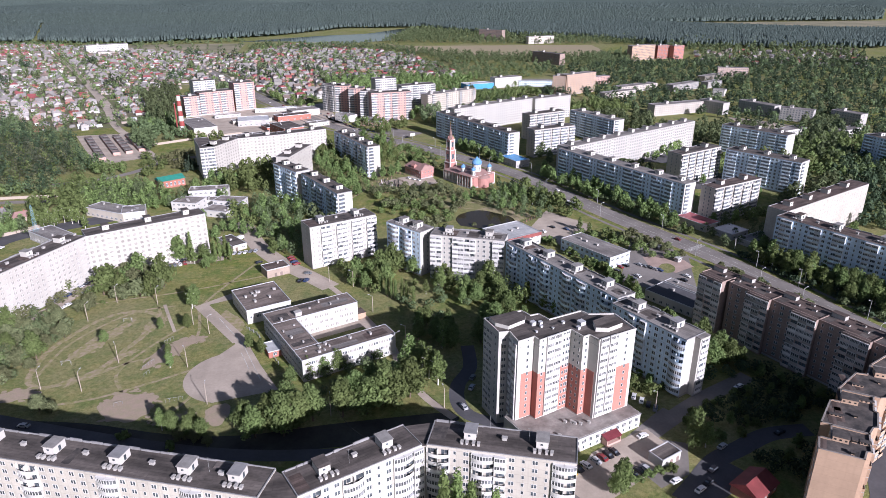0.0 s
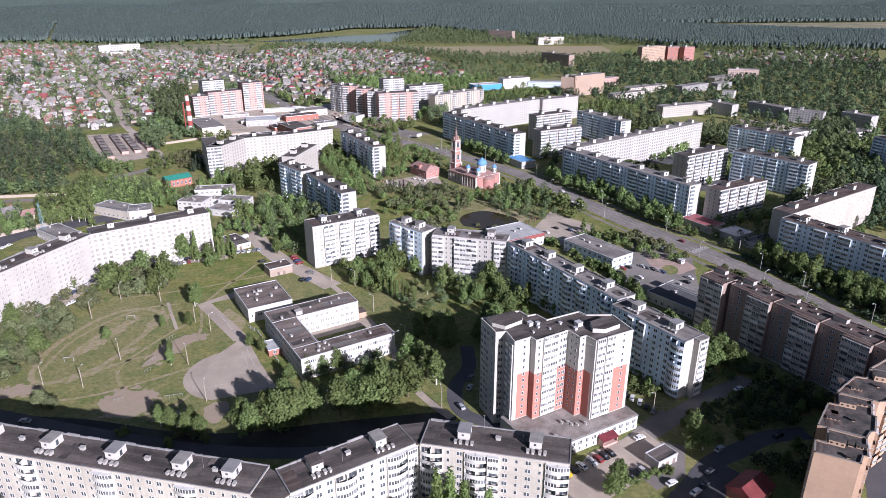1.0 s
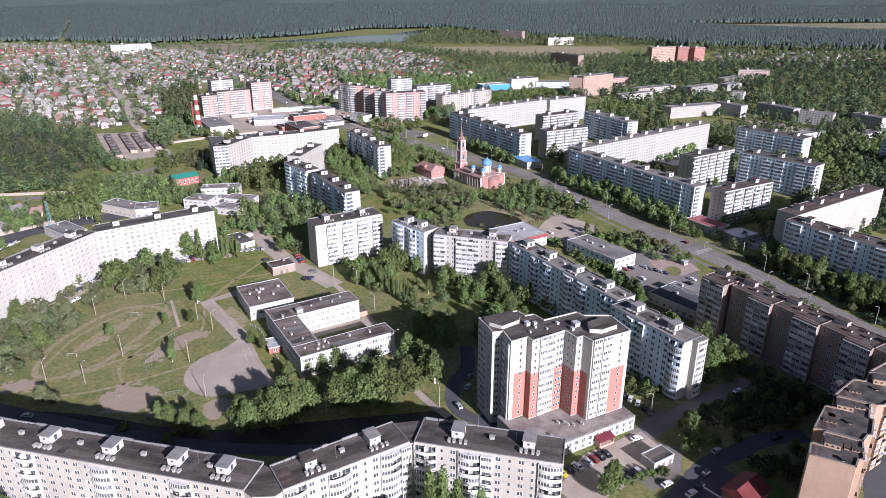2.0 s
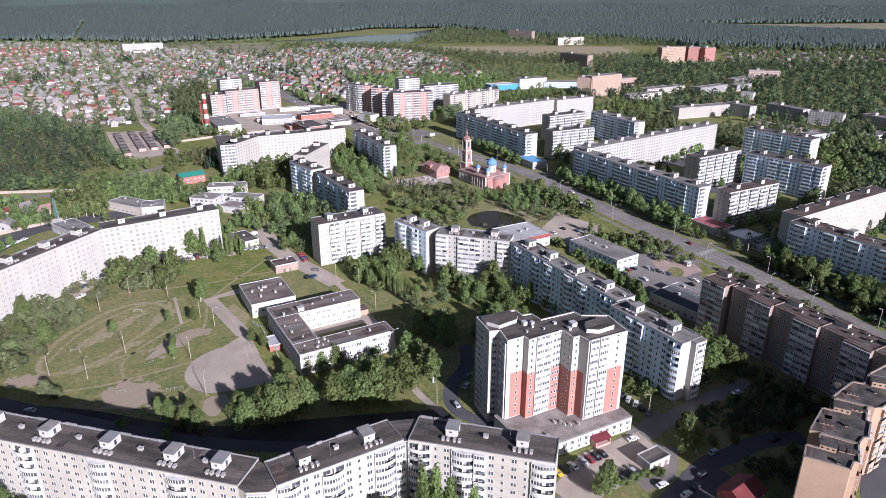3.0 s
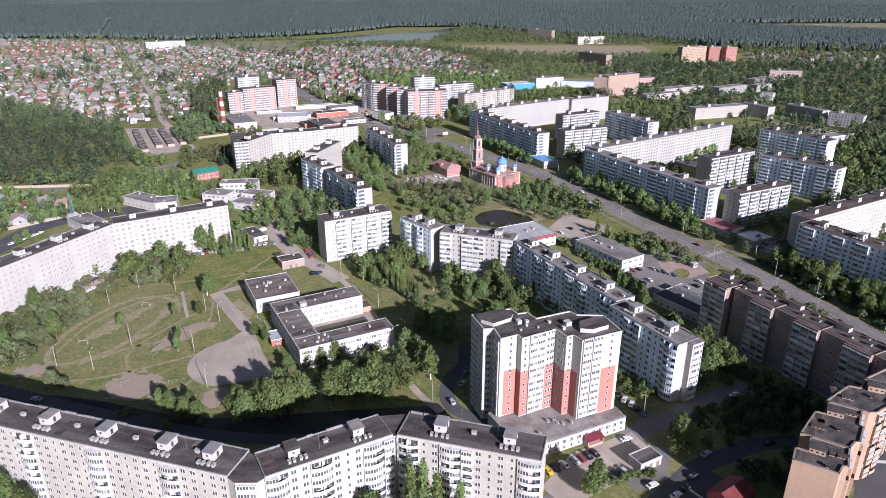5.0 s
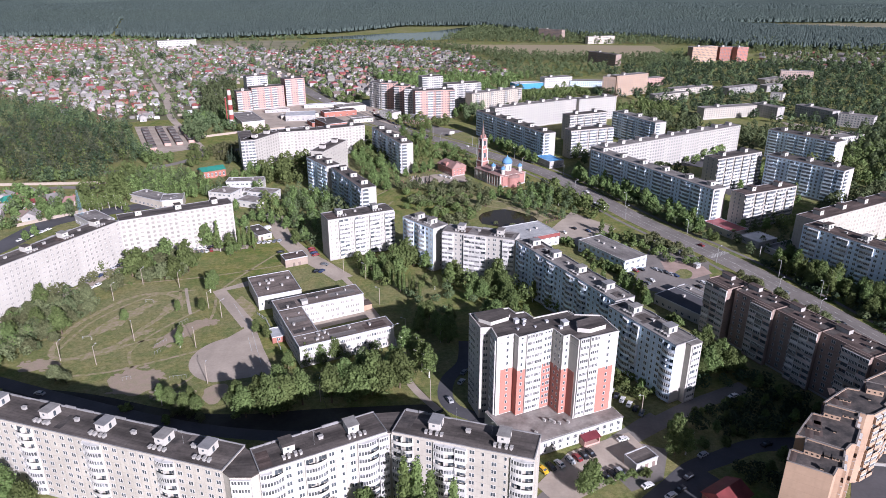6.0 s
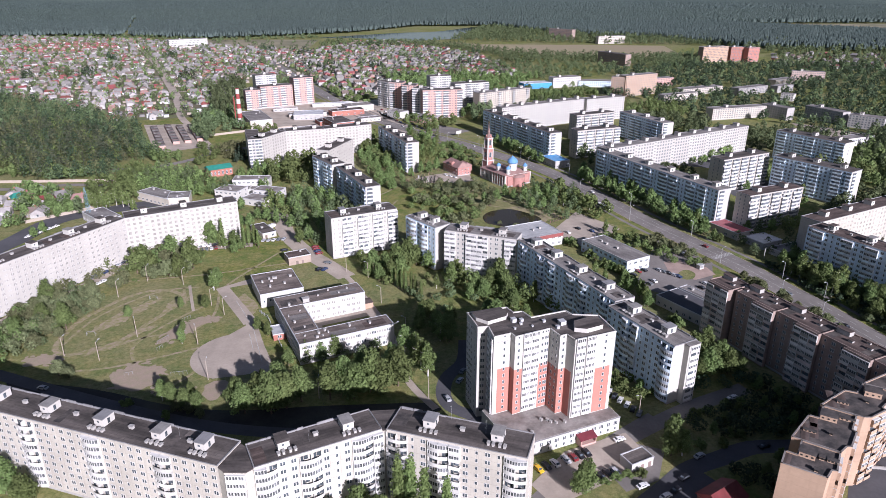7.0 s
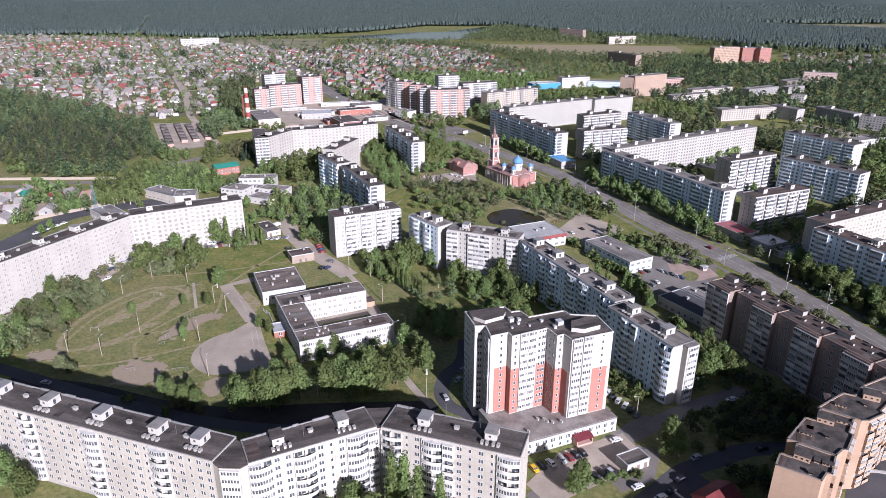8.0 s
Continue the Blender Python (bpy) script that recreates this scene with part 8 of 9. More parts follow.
for x, y, s in ((-155, 595, 1.15), (-149, 586, 1.15), (-155, 582, 1.00)):
    tree("spruce", x, y, s, group="dark trees by the wall")
for x, y, s in ((-79, 462, 1.11), (-72, 467, 1.11), (-63, 467, 1.11), (-55, 456, 1.03), (-74, 429, 1.03), (-66, 410, 1.03), (-60, 424, 1.03), (-53, 424, 0.94), (-60, 387, 0.94), (-65, 384, 0.94), (-47, 417, 0.85), (-83, 453, 0.94), (-76, 414, 0.85), (-55, 402, 0.85), (-65, 448, 1.03)):
    tree("lime", x, y, s, group="tall trees by the drive")
for x, y, s in ((-45, 586, 1.03), (-38, 594, 1.03), (-31, 603, 1.11), (-20, 560, 1.03), (-16, 523, 1.03), (-13, 496, 0.94), (-25, 527, 0.94), (-52, 574, 0.94), (-3, 682, 1.11), (9, 692, 1.11), (15, 647, 1.03), (10, 599, 0.94), (16, 542, 0.94), (9, 542, 0.85), (22, 557, 0.85), (1, 532, 0.77), (-21, 507, 0.77), (-11, 634, 1.03)):
    tree("lime", x, y, s, group="trees between the blocks")
for x, y, s in ((31, 646, 1.48), (39, 646, 1.85), (39, 599, 1.85), (32, 595, 1.48), (25, 613, 1.48), (50, 621, 1.85), (55, 611, 1.48)):
    tree("shrub", x, y, s, group="shrubs by the crossing")
for x, y, s in ((28, 476, 1.29), (21, 462, 1.14), (33, 456, 1.14), (7, 463, 1.14), (13, 461, 1.00), (42, 464, 1.00), (46, 459, 0.86), (40, 503, 0.86), (30, 419, 1.14), (38, 423, 1.14), (33, 406, 1.00), (42, 410, 0.86), (52, 442, 1.00), (59, 454, 1.14), (62, 416, 0.43), (72, 409, 0.57), (24, 439, 1.00)):
    tree("willow", x, y, s, group="park willows")
for x, y, s in ((65, 467, 0.85), (72, 475, 0.85), (78, 469, 0.77), (55, 460, 0.68), (85, 462, 0.94), (94, 467, 1.03), (103, 472, 1.03), (96, 447, 0.94), (106, 460, 0.94), (88, 446, 0.85), (79, 614, 0.85), (91, 625, 0.85), (99, 620, 0.85), (106, 596, 0.77), (110, 591, 0.77), (121, 595, 0.77), (76, 849, 1.03), (66, 822, 0.94), (57, 784, 0.94)):
    tree("lime", x, y, s, group="park limes")
for x, y, s in ((139, 522, 0.94), (143, 514, 0.94), (147, 497, 0.94), (158, 499, 1.11), (160, 493, 1.03), (158, 468, 0.85), (161, 459, 0.85), (168, 467, 1.03), (173, 449, 1.11), (173, 434, 0.94), (181, 463, 1.11), (178, 413, 0.94), (183, 415, 0.94), (185, 397, 0.85), (189, 393, 0.77), (192, 382, 0.68), (195, 379, 0.60)):
    tree("lime", x, y, s, group="avenue trees")
for x, y, s in ((110, 474, 0.89), (112, 454, 0.81), (123, 459, 0.89), (129, 455, 0.89), (129, 445, 0.81), (100, 455, 0.81), (128, 397, 0.74), (133, 393, 0.67), (140, 379, 0.74), (142, 377, 0.67), (142, 374, 0.59), (100, 435, 0.59), (110, 430, 0.59)):
    tree("birch", x, y, s, group="avenue trees")
for x, y, s in ((151, 376, 1.00), (156, 380, 1.00), (158, 371, 1.00), (161, 368, 0.86), (166, 364, 0.86), (170, 358, 0.86), (161, 360, 0.86), (166, 355, 0.71), (173, 346, 0.71), (154, 369, 0.86), (186, 325, 0.71), (187, 314, 0.86), (190, 313, 0.71), (194, 300, 0.86), (196, 297, 0.86), (200, 288, 0.71), (203, 286, 0.71), (206, 284, 0.71), (209, 280, 0.71), (211, 275, 0.71)):
    tree("willow", x, y, s, group="hedge along the avenue")
for x, y, s in ((114, 344, 1.85), (116, 342, 1.85), (118, 338, 1.85), (120, 333, 1.85), (121, 327, 1.85), (122, 321, 1.85), (123, 318, 1.85), (111, 355, 1.48), (109, 359, 1.85), (103, 373, 1.85), (101, 379, 1.85), (131, 276, 1.85), (131, 272, 1.85)):
    tree("shrub", x, y, s, group="shrubs behind the shops")
for x, y, s in ((230, 409, 0.94), (240, 413, 0.94), (246, 409, 0.85), (235, 395, 0.85), (219, 395, 0.77), (216, 343, 0.85), (223, 344, 1.03), (223, 336, 0.94), (212, 331, 0.85), (225, 323, 0.94), (228, 319, 0.94), (222, 313, 0.85), (217, 312, 0.77), (289, 454, 0.60), (304, 467, 0.68), (311, 463, 0.68), (320, 463, 0.60), (229, 308, 0.77), (260, 486, 0.68), (275, 526, 0.77), (265, 516, 0.68)):
    tree("lime", x, y, s, group="yard limes across the avenue")
for x, y, s in ((185, 316, 0.8), (188, 309, 0.8), (193.5, 294, 0.9), (196, 288, 0.7), (198.5, 277, 0.95), (200.5, 270, 1.05), (202.5, 263, 0.9)):
    tree("willow", x, y, s, group="hedge along the avenue")
for x, y, s in ((92.0, 624.5, 0.95), (95.7, 612.9, 1.05), (101.4, 601.5, 1.0), (105.6, 588.5, 1.0), (110.3, 580.0, 0.9), (89.6, 638.7, 0.8), (114.8, 571.6, 0.8), (83.6, 648.9, 0.8), (2.6, 645.6, 1.0), (9.5, 659.7, 1.1), (16.7, 674.4, 1.0), (-3.0, 627.4, 0.9), (21.8, 644.1, 0.8)):
    tree("lime", x, y, s, group="avenue trees")
for x, y, s in ((-91.3, 222.4, 0.55), (-85.9, 216.2, 0.7), (-80.1, 213.0, 0.75), (-75.1, 212.6, 0.7), (-79.3, 219.3, 0.6)):
    tree("lime", x, y, s, group="trees at the edge of the shade")
grove([(208, 338), (215, 318), (222, 296), (229, 270), (240, 236), (266, 240), (256, 276), (244, 306), (232, 326)], 7.6, ["lime", "lime", "lime", "birch", "shrub"], 1.0, 61, "trees of the shaded verge")
# near-black cover whose colour stands in for shade on the verge
wood("verge_shrubs", scatter([(203, 345), (213, 313), (219, 290), (227, 257), (236, 228), (270, 240), (258, 280), (244, 308), (228, 326)], 4.6, wr), "leaf_dark", "shrubs darkened for the shade under the verge trees", 60, 2.2, 3.0, 0.55, 62, category="shrubs")
for x, y, s in ((228, 300, 0.85), (230, 295, 0.85), (232, 289, 0.94), (237, 288, 1.03), (241, 287, 1.03), (243, 282, 0.94), (245, 279, 0.94), (248, 275, 0.94), (223, 286, 0.68), (229, 280, 0.68), (233, 274, 0.77), (237, 265, 0.77)):
    tree("lime", x, y, s, group="yard limes across the avenue")
for x, y, s in ((228, 569, 0.77), (252, 576, 0.77), (263, 584, 0.85), (285, 606, 0.94), (298, 610, 0.94), (213, 583, 0.68), (282, 375, 1.03), (288, 377, 1.03), (299, 366, 0.77)):
    tree("lime", x, y, s, group="trees before the white rows")
for x, y, s in ((-17, 344, 1.11), (-19, 334, 0.85), (-13, 328, 0.77), (-10, 342, 0.94), (-4, 346, 1.20), (3, 349, 1.37), (7, 349, 1.11), (-1, 336, 1.03), (14, 342, 0.94), (51, 319, 1.28), (46, 313, 1.11), (53, 307, 1.11), (42, 304, 0.94), (54, 299, 0.94), (56, 294, 0.85), (38, 310, 0.94), (35, 304, 0.68), (-7, 331, 0.85)):
    tree("lime", x, y, s, group="trees of the yard")
for x, y, s in ((29, 324, 1.11), (26, 320, 1.04), (31, 320, 0.96), (67, 300, 0.89), (74, 290, 0.81), (77, 285, 0.74), (18, 317, 0.67), (-22, 341, 0.81)):
    tree("birch", x, y, s, group="trees of the yard")
for x, y, s in ((-2, 317, 0.72), (-0, 314, 0.72), (2, 312, 0.72), (5, 309, 0.72), (7, 307, 0.67), (10, 302, 0.67), (-5, 322, 0.67)):
    tree("poplar", x, y, s, group="row of poplars")
for x, y, s in ((120, 236, 1.05), (125, 238, 1.20), (129, 240, 1.15), (132, 234, 1.10), (136, 238, 1.15), (137, 231, 1.0), (128, 230, 1.03), (124, 228, 0.8), (141, 229, 0.7)):
    tree("lime", x, y, s, group="trees by the brick block")
for x, y, s in ((148, 212, 0.6), (152, 206, 0.62), (144, 219, 0.6), (156, 199, 0.6), (140, 206, 0.5), (146, 196, 0.55), (136, 198, 0.45), (128, 202, 0.5), (121, 197, 0.5), (115, 192, 0.45), (131, 176, 0.5), (124, 170, 0.5), (120, 190, 0.4), (139, 190, 0.5), (110, 196, 0.4)):
    tree("lime", x, y, s, group="dark trees of the shaded yard")
for x, y, s in ((104, 199, 1.2), (100, 195, 1.0), (113, 203, 1.3), (118, 205, 1.1), (126, 208, 1.4), (133, 210, 1.2), (108, 186, 1.2), (116, 186, 1.3), (124, 190, 1.2), (92, 224, 1.3), (98, 222, 1.4), (96, 228, 1.2), (90, 231, 1.3), (87, 226, 1.1), (84, 231, 1.2), (101, 217, 1.2)):
    tree("shrub", x, y, s, group="shrubs of the yard")
for x, y, s in ((-97, 297, 0.60), (-109, 297, 0.51), (-131, 288, 0.60), (-99, 326, 0.77), (-102, 325, 0.68), (-117, 353, 0.34), (-100, 273, 0.51)):
    tree("lime", x, y, s, group="lawn trees")
join_trees()


# ---- parked cars ----
CAR_PAINT = {n: mat("car paint " + n, c, 0.35, 0.04, 1, 4, metal=0.1) for n, c in (("white", (0.72, 0.72, 0.72)), ("black", (0.02, 0.02, 0.025)), ("silver", (0.42, 0.43, 0.45)), ("dark red", (0.22, 0.03, 0.035)), ("dark blue", (0.03, 0.05, 0.12)), ("yellow", (0.70, 0.42, 0.03)), ("grey", (0.16, 0.17, 0.18)))}


def car_body():
    g = Geo()
    side = [(-2.15, 0.35), (2.15, 0.35), (2.2, 0.75), (1.35, 0.95), (0.75, 1.42), (-1.1, 1.45), (-1.75, 1.0), (-2.18, 0.95)]
    n = len(side)
    vs = []
    for y, k in ((-0.85, 1.0), (-0.72, 1.0), (0.72, 1.0), (0.85, 1.0)):
        for x, z in side:
            if abs(y) > 0.8 and z > 1.1:
                vs.append((x * 0.98, y * 0.92, z - 0.12))
            else:
                vs.append((x, y, z))
    fs = [(r * n + i, r * n + (i + 1) % n, (r + 1) * n + (i + 1) % n, (r + 1) * n + i) for r in range(3) for i in range(n)]
    fs = [tuple(reversed(f)) for f in fs] + [tuple(range(n)), tuple(range(4 * n - 1, 3 * n - 1, -1))]
    return g.add(vs, fs)


def glazing():
    g = Geo()
    g.add([(1.28, -0.68, 0.99), (1.28, 0.68, 0.99), (0.80, 0.62, 1.40), (0.80, -0.62, 1.40)], [(0, 1, 2, 3)])
    g.add([(-1.70, 0.68, 1.05), (-1.70, -0.68, 1.05), (-1.16, -0.62, 1.42), (-1.16, 0.62, 1.42)], [(0, 1, 2, 3)])
    for s in (-1, 1):
        g.add([(1.05, s * 0.865, 1.0), (-1.5, s * 0.865, 1.0), (-1.05, s * 0.80, 1.34), (0.68, s * 0.80, 1.32)], [(0, 1, 2, 3)])
    for i, (x, y, z) in enumerate(g.v):
        g.v[i] = (x * 1.012, y * 1.01, z + 0.02)
    return g.mesh("window", ["glass"])


BODY = {k: car_body().mesh("body", [m]) for k, m in CAR_PAINT.items()}
CAR_GLASS = glazing()
WHEEL = Geo().tube((0, -0.1, 0), (0, 0.1, 0), 0.33, 0.33, 10).mesh("wheel", ["tyre"])
car_rng = random.Random(31)


def car(x, y, ang, paint=None, z=0.08, where="parked on asphalt"):
    paint = paint or car_rng.choice(("white", "black", "silver", "grey", "dark blue", "white", "black", "dark red"))
    top = thing("car", x, y, ang + car_rng.choice((0, 180)), "%s car %s" % (paint, where), "car", "parked cars", z=z)
    part("body", BODY[paint], None, top)
    part("window", CAR_GLASS, None, top)
    for wx in (-1.35, 1.35):
        for wy in (-0.78, 0.78):
            part("wheel", WHEEL, None, top, m=pose(wx, wy, 0.33))


LOT = "parked in the lot before the tower"
for x, y, a, c in ((49.4, 174.8, -60, "yellow"), (55.5, 177.5, -62, "white"), (59.5, 179.2, -65, "silver"), (62.2, 180.4, -65, "dark red"), (64.7, 181.5, -65, "black"), (67.3, 182.6, -65, "black"),
                   (69.3, 170.8, -62, "black"), (72.0, 171.9, -62, "black"), (74.7, 173.0, -62, "silver"), (52.3, 176.2, -62, "black")):
    car(x, y, a, c, 0.1, LOT)
for x, y, a, c in ((80.6, 189.5, 20, "white"), (89.2, 210.1, 60, "white"), (87.4, 213.2, 60, "white"), (86.0, 216.0, 60, "black"), (90.7, 207.3, 60, "black"), (92.2, 204.4, 60, "grey"), (84.6, 218.9, 60, "white"), (27.5, 235.4, 60, "grey"), (25.9, 228.4, 60, "silver"), (20.5, 216, 110, "silver"),
                   (105.6, 180, 30, "silver"), (130.2, 184.5, 20, "black"), (131.6, 213.7, 20, "white"), (81.7, 165.9, 25, "white"), (87.6, 161.1, 30, "white"), (91.9, 163.9, 30, "black"), (96.5, 169.5, 30, "black")):
    car(x, y, a, c, 0.09, "parked in the shaded yard")
for x, y in ((145, 334.6), (147, 332.4), (149, 330.2), (143, 337), (131.1, 335.6), (134.8, 337), (132.2, 318.9), (135.6, 322.3), (158, 313.3), (162.3, 318), (127, 331), (151, 328), (104, 398), (112, 405), (120, 400)):
    car(x, y, -62 + car_rng.uniform(-6, 6), None, 0.09, "parked on the square before the shops")
for x, y, a in ((209.5, 270, -76), (200.5, 305, -72), (183.2, 372, -66), (140, 485, -66), (92, 590, -58), (22, 688, -55), (-78, 852, -62), (-12, 735, -58), (-50, 790, -62), (-100, 905, -65), (60, 640, -56), (-120, 930, 115)):
    car(x, y, a, None, 0.07, "on the wide avenue")
for x, y, a in ((-54.8, 377, 25), (-53.7, 373.6, 25), (-52.4, 370, 25), (-51, 366.5, 25), (-43.8, 352.1, -20), (-47.5, 342.5, 60), (-44.4, 342.5, 60), (-88.4, 388.5, 80), (-85.3, 388.6, 80), (-82.3, 389.2, 80), (-79.4, 389.9, 80), (-76.4, 390.6, 80), (-72.5, 372, 30)):
    car(x, y, a, None, 0.09, "parked beside the yard drive")
for x, y, a in ((-169.8, 333.2, 62), (-168.2, 336.5, 62), (-165.6, 321.6, 62), (-163.4, 325.4, 62), (-161.2, 329.6, 62), (-165.4, 341.5, 66), (-162.8, 351.5, 60), (-161.2, 354.6, 60), (-156, 350, 50), (-158.2, 344.2, 62), (-153.5, 354.2, 48), (-122.1, 373.6, 110), (-119.6, 374.6, 110), (-117.1, 375.6, 110), (-114.6, 376.6, 110)):
    car(x, y, a, None, 0.08, "parked beside the white block")
for x, y in ((-239, 399), (-236.5, 403.4), (-234.7, 408), (-232.7, 412.9), (-230.9, 417.8)):
    car(x, y, 66, "white", 0.08, "parked behind the white block")
for x, y, a, c in ((-140.6, 227.4, -15, "silver"), (29.5, 536, -60, "white"), (33.2, 532.5, -60, "white"), (36.9, 529, -60, "white")):
    car(x, y, a, c, 0.09, "parked near the church" if y > 400 else "in the shade of the long block")
for k in range(22):
    u = (k % 11) / 11
    car(-50 + 55 * u + (k // 11) * 9, 838 - 125 * u, -65, None, 0.07, "parked on the paved square")
van = thing("van", -88.5, 412.5, 60, "white delivery van beside the utility shed", "van", z=0.1)
part("body", Geo().box(-3, -1.05, 0.4, 1.6, 1.05, 2.6).box(1.6, -1.0, 0.4, 2.9, 1.0, 1.9), [CAR_PAINT["white"]], van)
part("window", Geo().box(2.3, -0.85, 1.2, 2.93, 0.85, 1.75), ["glass"], van)
for wx in (-2, 2):
    for wy in (-0.95, 0.95):
        part("wheel", WHEEL, None, van, m=pose(wx, wy, 0.33))
bus = thing("bus", 139.2, 447, -66, "white city bus at the avenue stop", "bus", z=0.1)
part("body", Geo().box(-5.8, -1.25, 0.4, 5.8, 1.25, 3.0), [CAR_PAINT["white"]], bus)
part("window", Geo().box(-5.6, -1.28, 1.5, 5.82, 1.28, 2.5), ["glass"], bus)
for wx in (-3.6, 3.6):
    for wy in (-1.15, 1.15):
        part("wheel", WHEEL, None, bus, m=pose(wx, wy, 0.42))

# ---- lamp posts, goals, fences, mast ----
POST = Geo().tube((0, 0, -0.2), (0, 0, 9), 0.14, 0.09, 8).mesh("post", ["pole"])
POST_W = Geo().tube((0, 0, -0.2), (0, 0, 9), 0.17, 0.12, 8).mesh("post", ["paving"])
ARM = Geo().tube((0, 0, 8.8), (1.6, 0, 9.5), 0.06, 0.05, 6).mesh("arm", ["pole"])
HEAD = Geo().box(1.4, -0.16, 9.4, 2.2, 0.16, 9.6).mesh("lamp_head", ["tin"])


def lamp(x, y, ang, post=POST_W, s=1.0):
    top = thing("street_lamp", x, y, ang, "grey concrete street lamp with curved arm", "street lamp", "street lamps")
    top.scale = (s, s, s)
    part("post", post, None, top)
    part("arm", ARM, None, top)
    part("lamp_head", HEAD, None, top)


for x, y, a in ((-76.8, 232.6, 90), (-127.9, 248.8, 70), (-144.6, 252.7, 70), (-119.7, 269, 120), (-89.9, 261.4, 120), (-145.8, 310.9, 60), (-138.1, 330.1, 60), (-117.2, 325, 60), (-19.2, 331.8, 160), (-10.2, 300.6, 160), (-31.9, 340.2, 160),
                (13.2, 217, 100), (91.8, 203.7, 200), (3, 268, 170), (-2, 262, 20), (-95, 300, 30), (-86, 290, 30)):
    lamp(x, y, a)
for i in range(4, 60, 3):
    a, b = Vector(line[i]), Vector(line[i + 1])
    d = (b - a).normalized()
    side = 1 if i % 2 else -1
    lamp(a.x - d.y * side * 9.2, a.y + d.x * side * 9.2, math.degrees(math.atan2(-d.x * side, d.y * side)), POST, 1.1)
for x, y, a in ((-141.3, 270.6, 0), (-126.7, 307.6, 0)):
    goal = thing("goal", x, y, a, "white tubular football goal on the worn pitch", "goal")
    for s in (-1, 1):
        part("post", Geo().tube((s * 1.9, 0, -0.1), (s * 1.9, 0, 2.0), 0.07, 0.07), ["paint"], goal)
        part("stay", Geo().tube((s * 1.9, 0, 2.0), (s * 1.9, 1.2, 0.0), 0.04, 0.04), ["paint"], goal)
    part("crossbar", Geo().tube((-1.95, 0, 2.0), (1.95, 0, 2.0), 0.07, 0.07), ["paint"], goal)
# climbing frames and bars on the training ground
for x, y, a, n in ((-108, 262, 60, 5), (-101, 268, 60, 4), (-106, 256, 65, 3), (-93, 236, 10, 5), (-112, 236, 20, 3), (-104, 283, 55, 4)):
    bar = thing("exercise_bar", x, y, a, "low steel exercise bars on the training ground", "exercise bars")
    for k in range(n):
        part("post", Geo().tube((k * 1.6, 0, -0.1), (k * 1.6, 0, 1.6), 0.05, 0.05), ["pole"], bar)
    part("rail", Geo().tube((0, 0, 1.58), ((n - 1) * 1.6, 0, 1.58), 0.05, 0.05), ["pole"], bar)


def fence(pts, h, material, label, gap=3.0, name="fence", thick=0.12, post="paving"):
    x0, y0 = pts[0]
    top = thing(name, x0, y0, 0, label, "fence")
    for (xa, ya), (xb, yb) in zip(pts, pts[1:]):
        d = Vector((xb - xa, yb - ya))
        n = max(1, round(d.length / gap))
        a = math.degrees(math.atan2(d.y, d.x))
        for k in range(n):
            c = Vector((xa, ya)) + d * (k / n)
            run = d.length / n
            g = Geo()
            if thick > 0.1:
                g.box(0.1, -thick / 2, 0.05, run - 0.1, thick / 2, h)
            else:
                for z in (0.2, h - 0.2):
                    g.box(0.1, -thick / 2, z, run - 0.1, thick / 2, z + 0.06)
                for i in range(1, int(run / 0.35)):
                    g.box(i * 0.35 - 0.02, -0.015, 0.1, i * 0.35 + 0.02, 0.015, h)
            part("panel", g, [material], top, m=pose(c.x - x0, c.y - y0, 0, 0, 0, a))
            part("post", Geo().box(-0.12, -0.12, -0.1, 0.12, 0.12, h + 0.2), [post], top, m=pose(c.x - x0, c.y - y0, 0, 0, 0, a))


fence([(-345, 522), (-278, 524), (-234, 525)], 2.2, "paving", "pale concrete slab wall beside the street", 5)
fence([(-255, 425), (-238, 441), (-222, 456)], 2.2, "paving", "pale concrete wall behind the yard", 4)
fence([(-222, 684), (-176, 714), (-130, 735)], 2.3, "paving", "long pale concrete wall by the boiler house", 5)
fence([(10, 496), (-8, 532), (18, 556), (30, 546)], 1.5, "iron", "iron fence with red brick posts round the churchyard", 4, post="church_red", thick=0.05)
fence([(96, 417), (112, 430)], 1.6, "iron", "iron fence with red brick posts by the park", 3, post="church_red", thick=0.05)
fence([(-52, 258), (-64, 286), (-70, 293)], 1.4, "pole", "thin metal fence beside the school", 3.5, thick=0.03, post="pole")
M["mast_blue"] = mat("faded blue steel paint", (0.17, 0.30, 0.36), 0.6, 0.1, 0.5, 2)
mast = thing("lattice_mast", -215, 431.5, 0, "slim teal steel lattice mast", "mast")
for k in range(4):
    sx, sy = (1 if k in (0, 3) else -1), (1 if k < 2 else -1)
    part("leg", Geo().tube((sx * 1.3, sy * 1.3, -0.2), (sx * 0.35, sy * 0.35, 23), 0.06, 0.04), ["mast_blue"], mast)
for k in range(10):
    z, w0, w1 = k * 2.3, 1.3 - 0.095 * k, 1.3 - 0.095 * (k + 1)
    g = Geo()
    for (ax, ay), (bx, by) in (((1, 1), (-1, 1)), ((-1, 1), (-1, -1)), ((-1, -1), (1, -1)), ((1, -1), (1, 1))):
        g.tube((ax * w0, ay * w0, z), (bx * w1, by * w1, z + 2.3), 0.04, 0.04, 4)
        g.tube((ax * w0, ay * w0, z), (bx * w0, by * w0, z), 0.04, 0.04, 4)
    part("bracing", g, ["mast_blue"], mast)
kiosk = thing("kiosk", 167.4, 339.3, 25, "small grey bus stop kiosk on the square", "kiosk")
part("wall", Geo().box(-1.6, -1.2, 0, 1.6, 1.2, 2.5), ["grey"], kiosk)
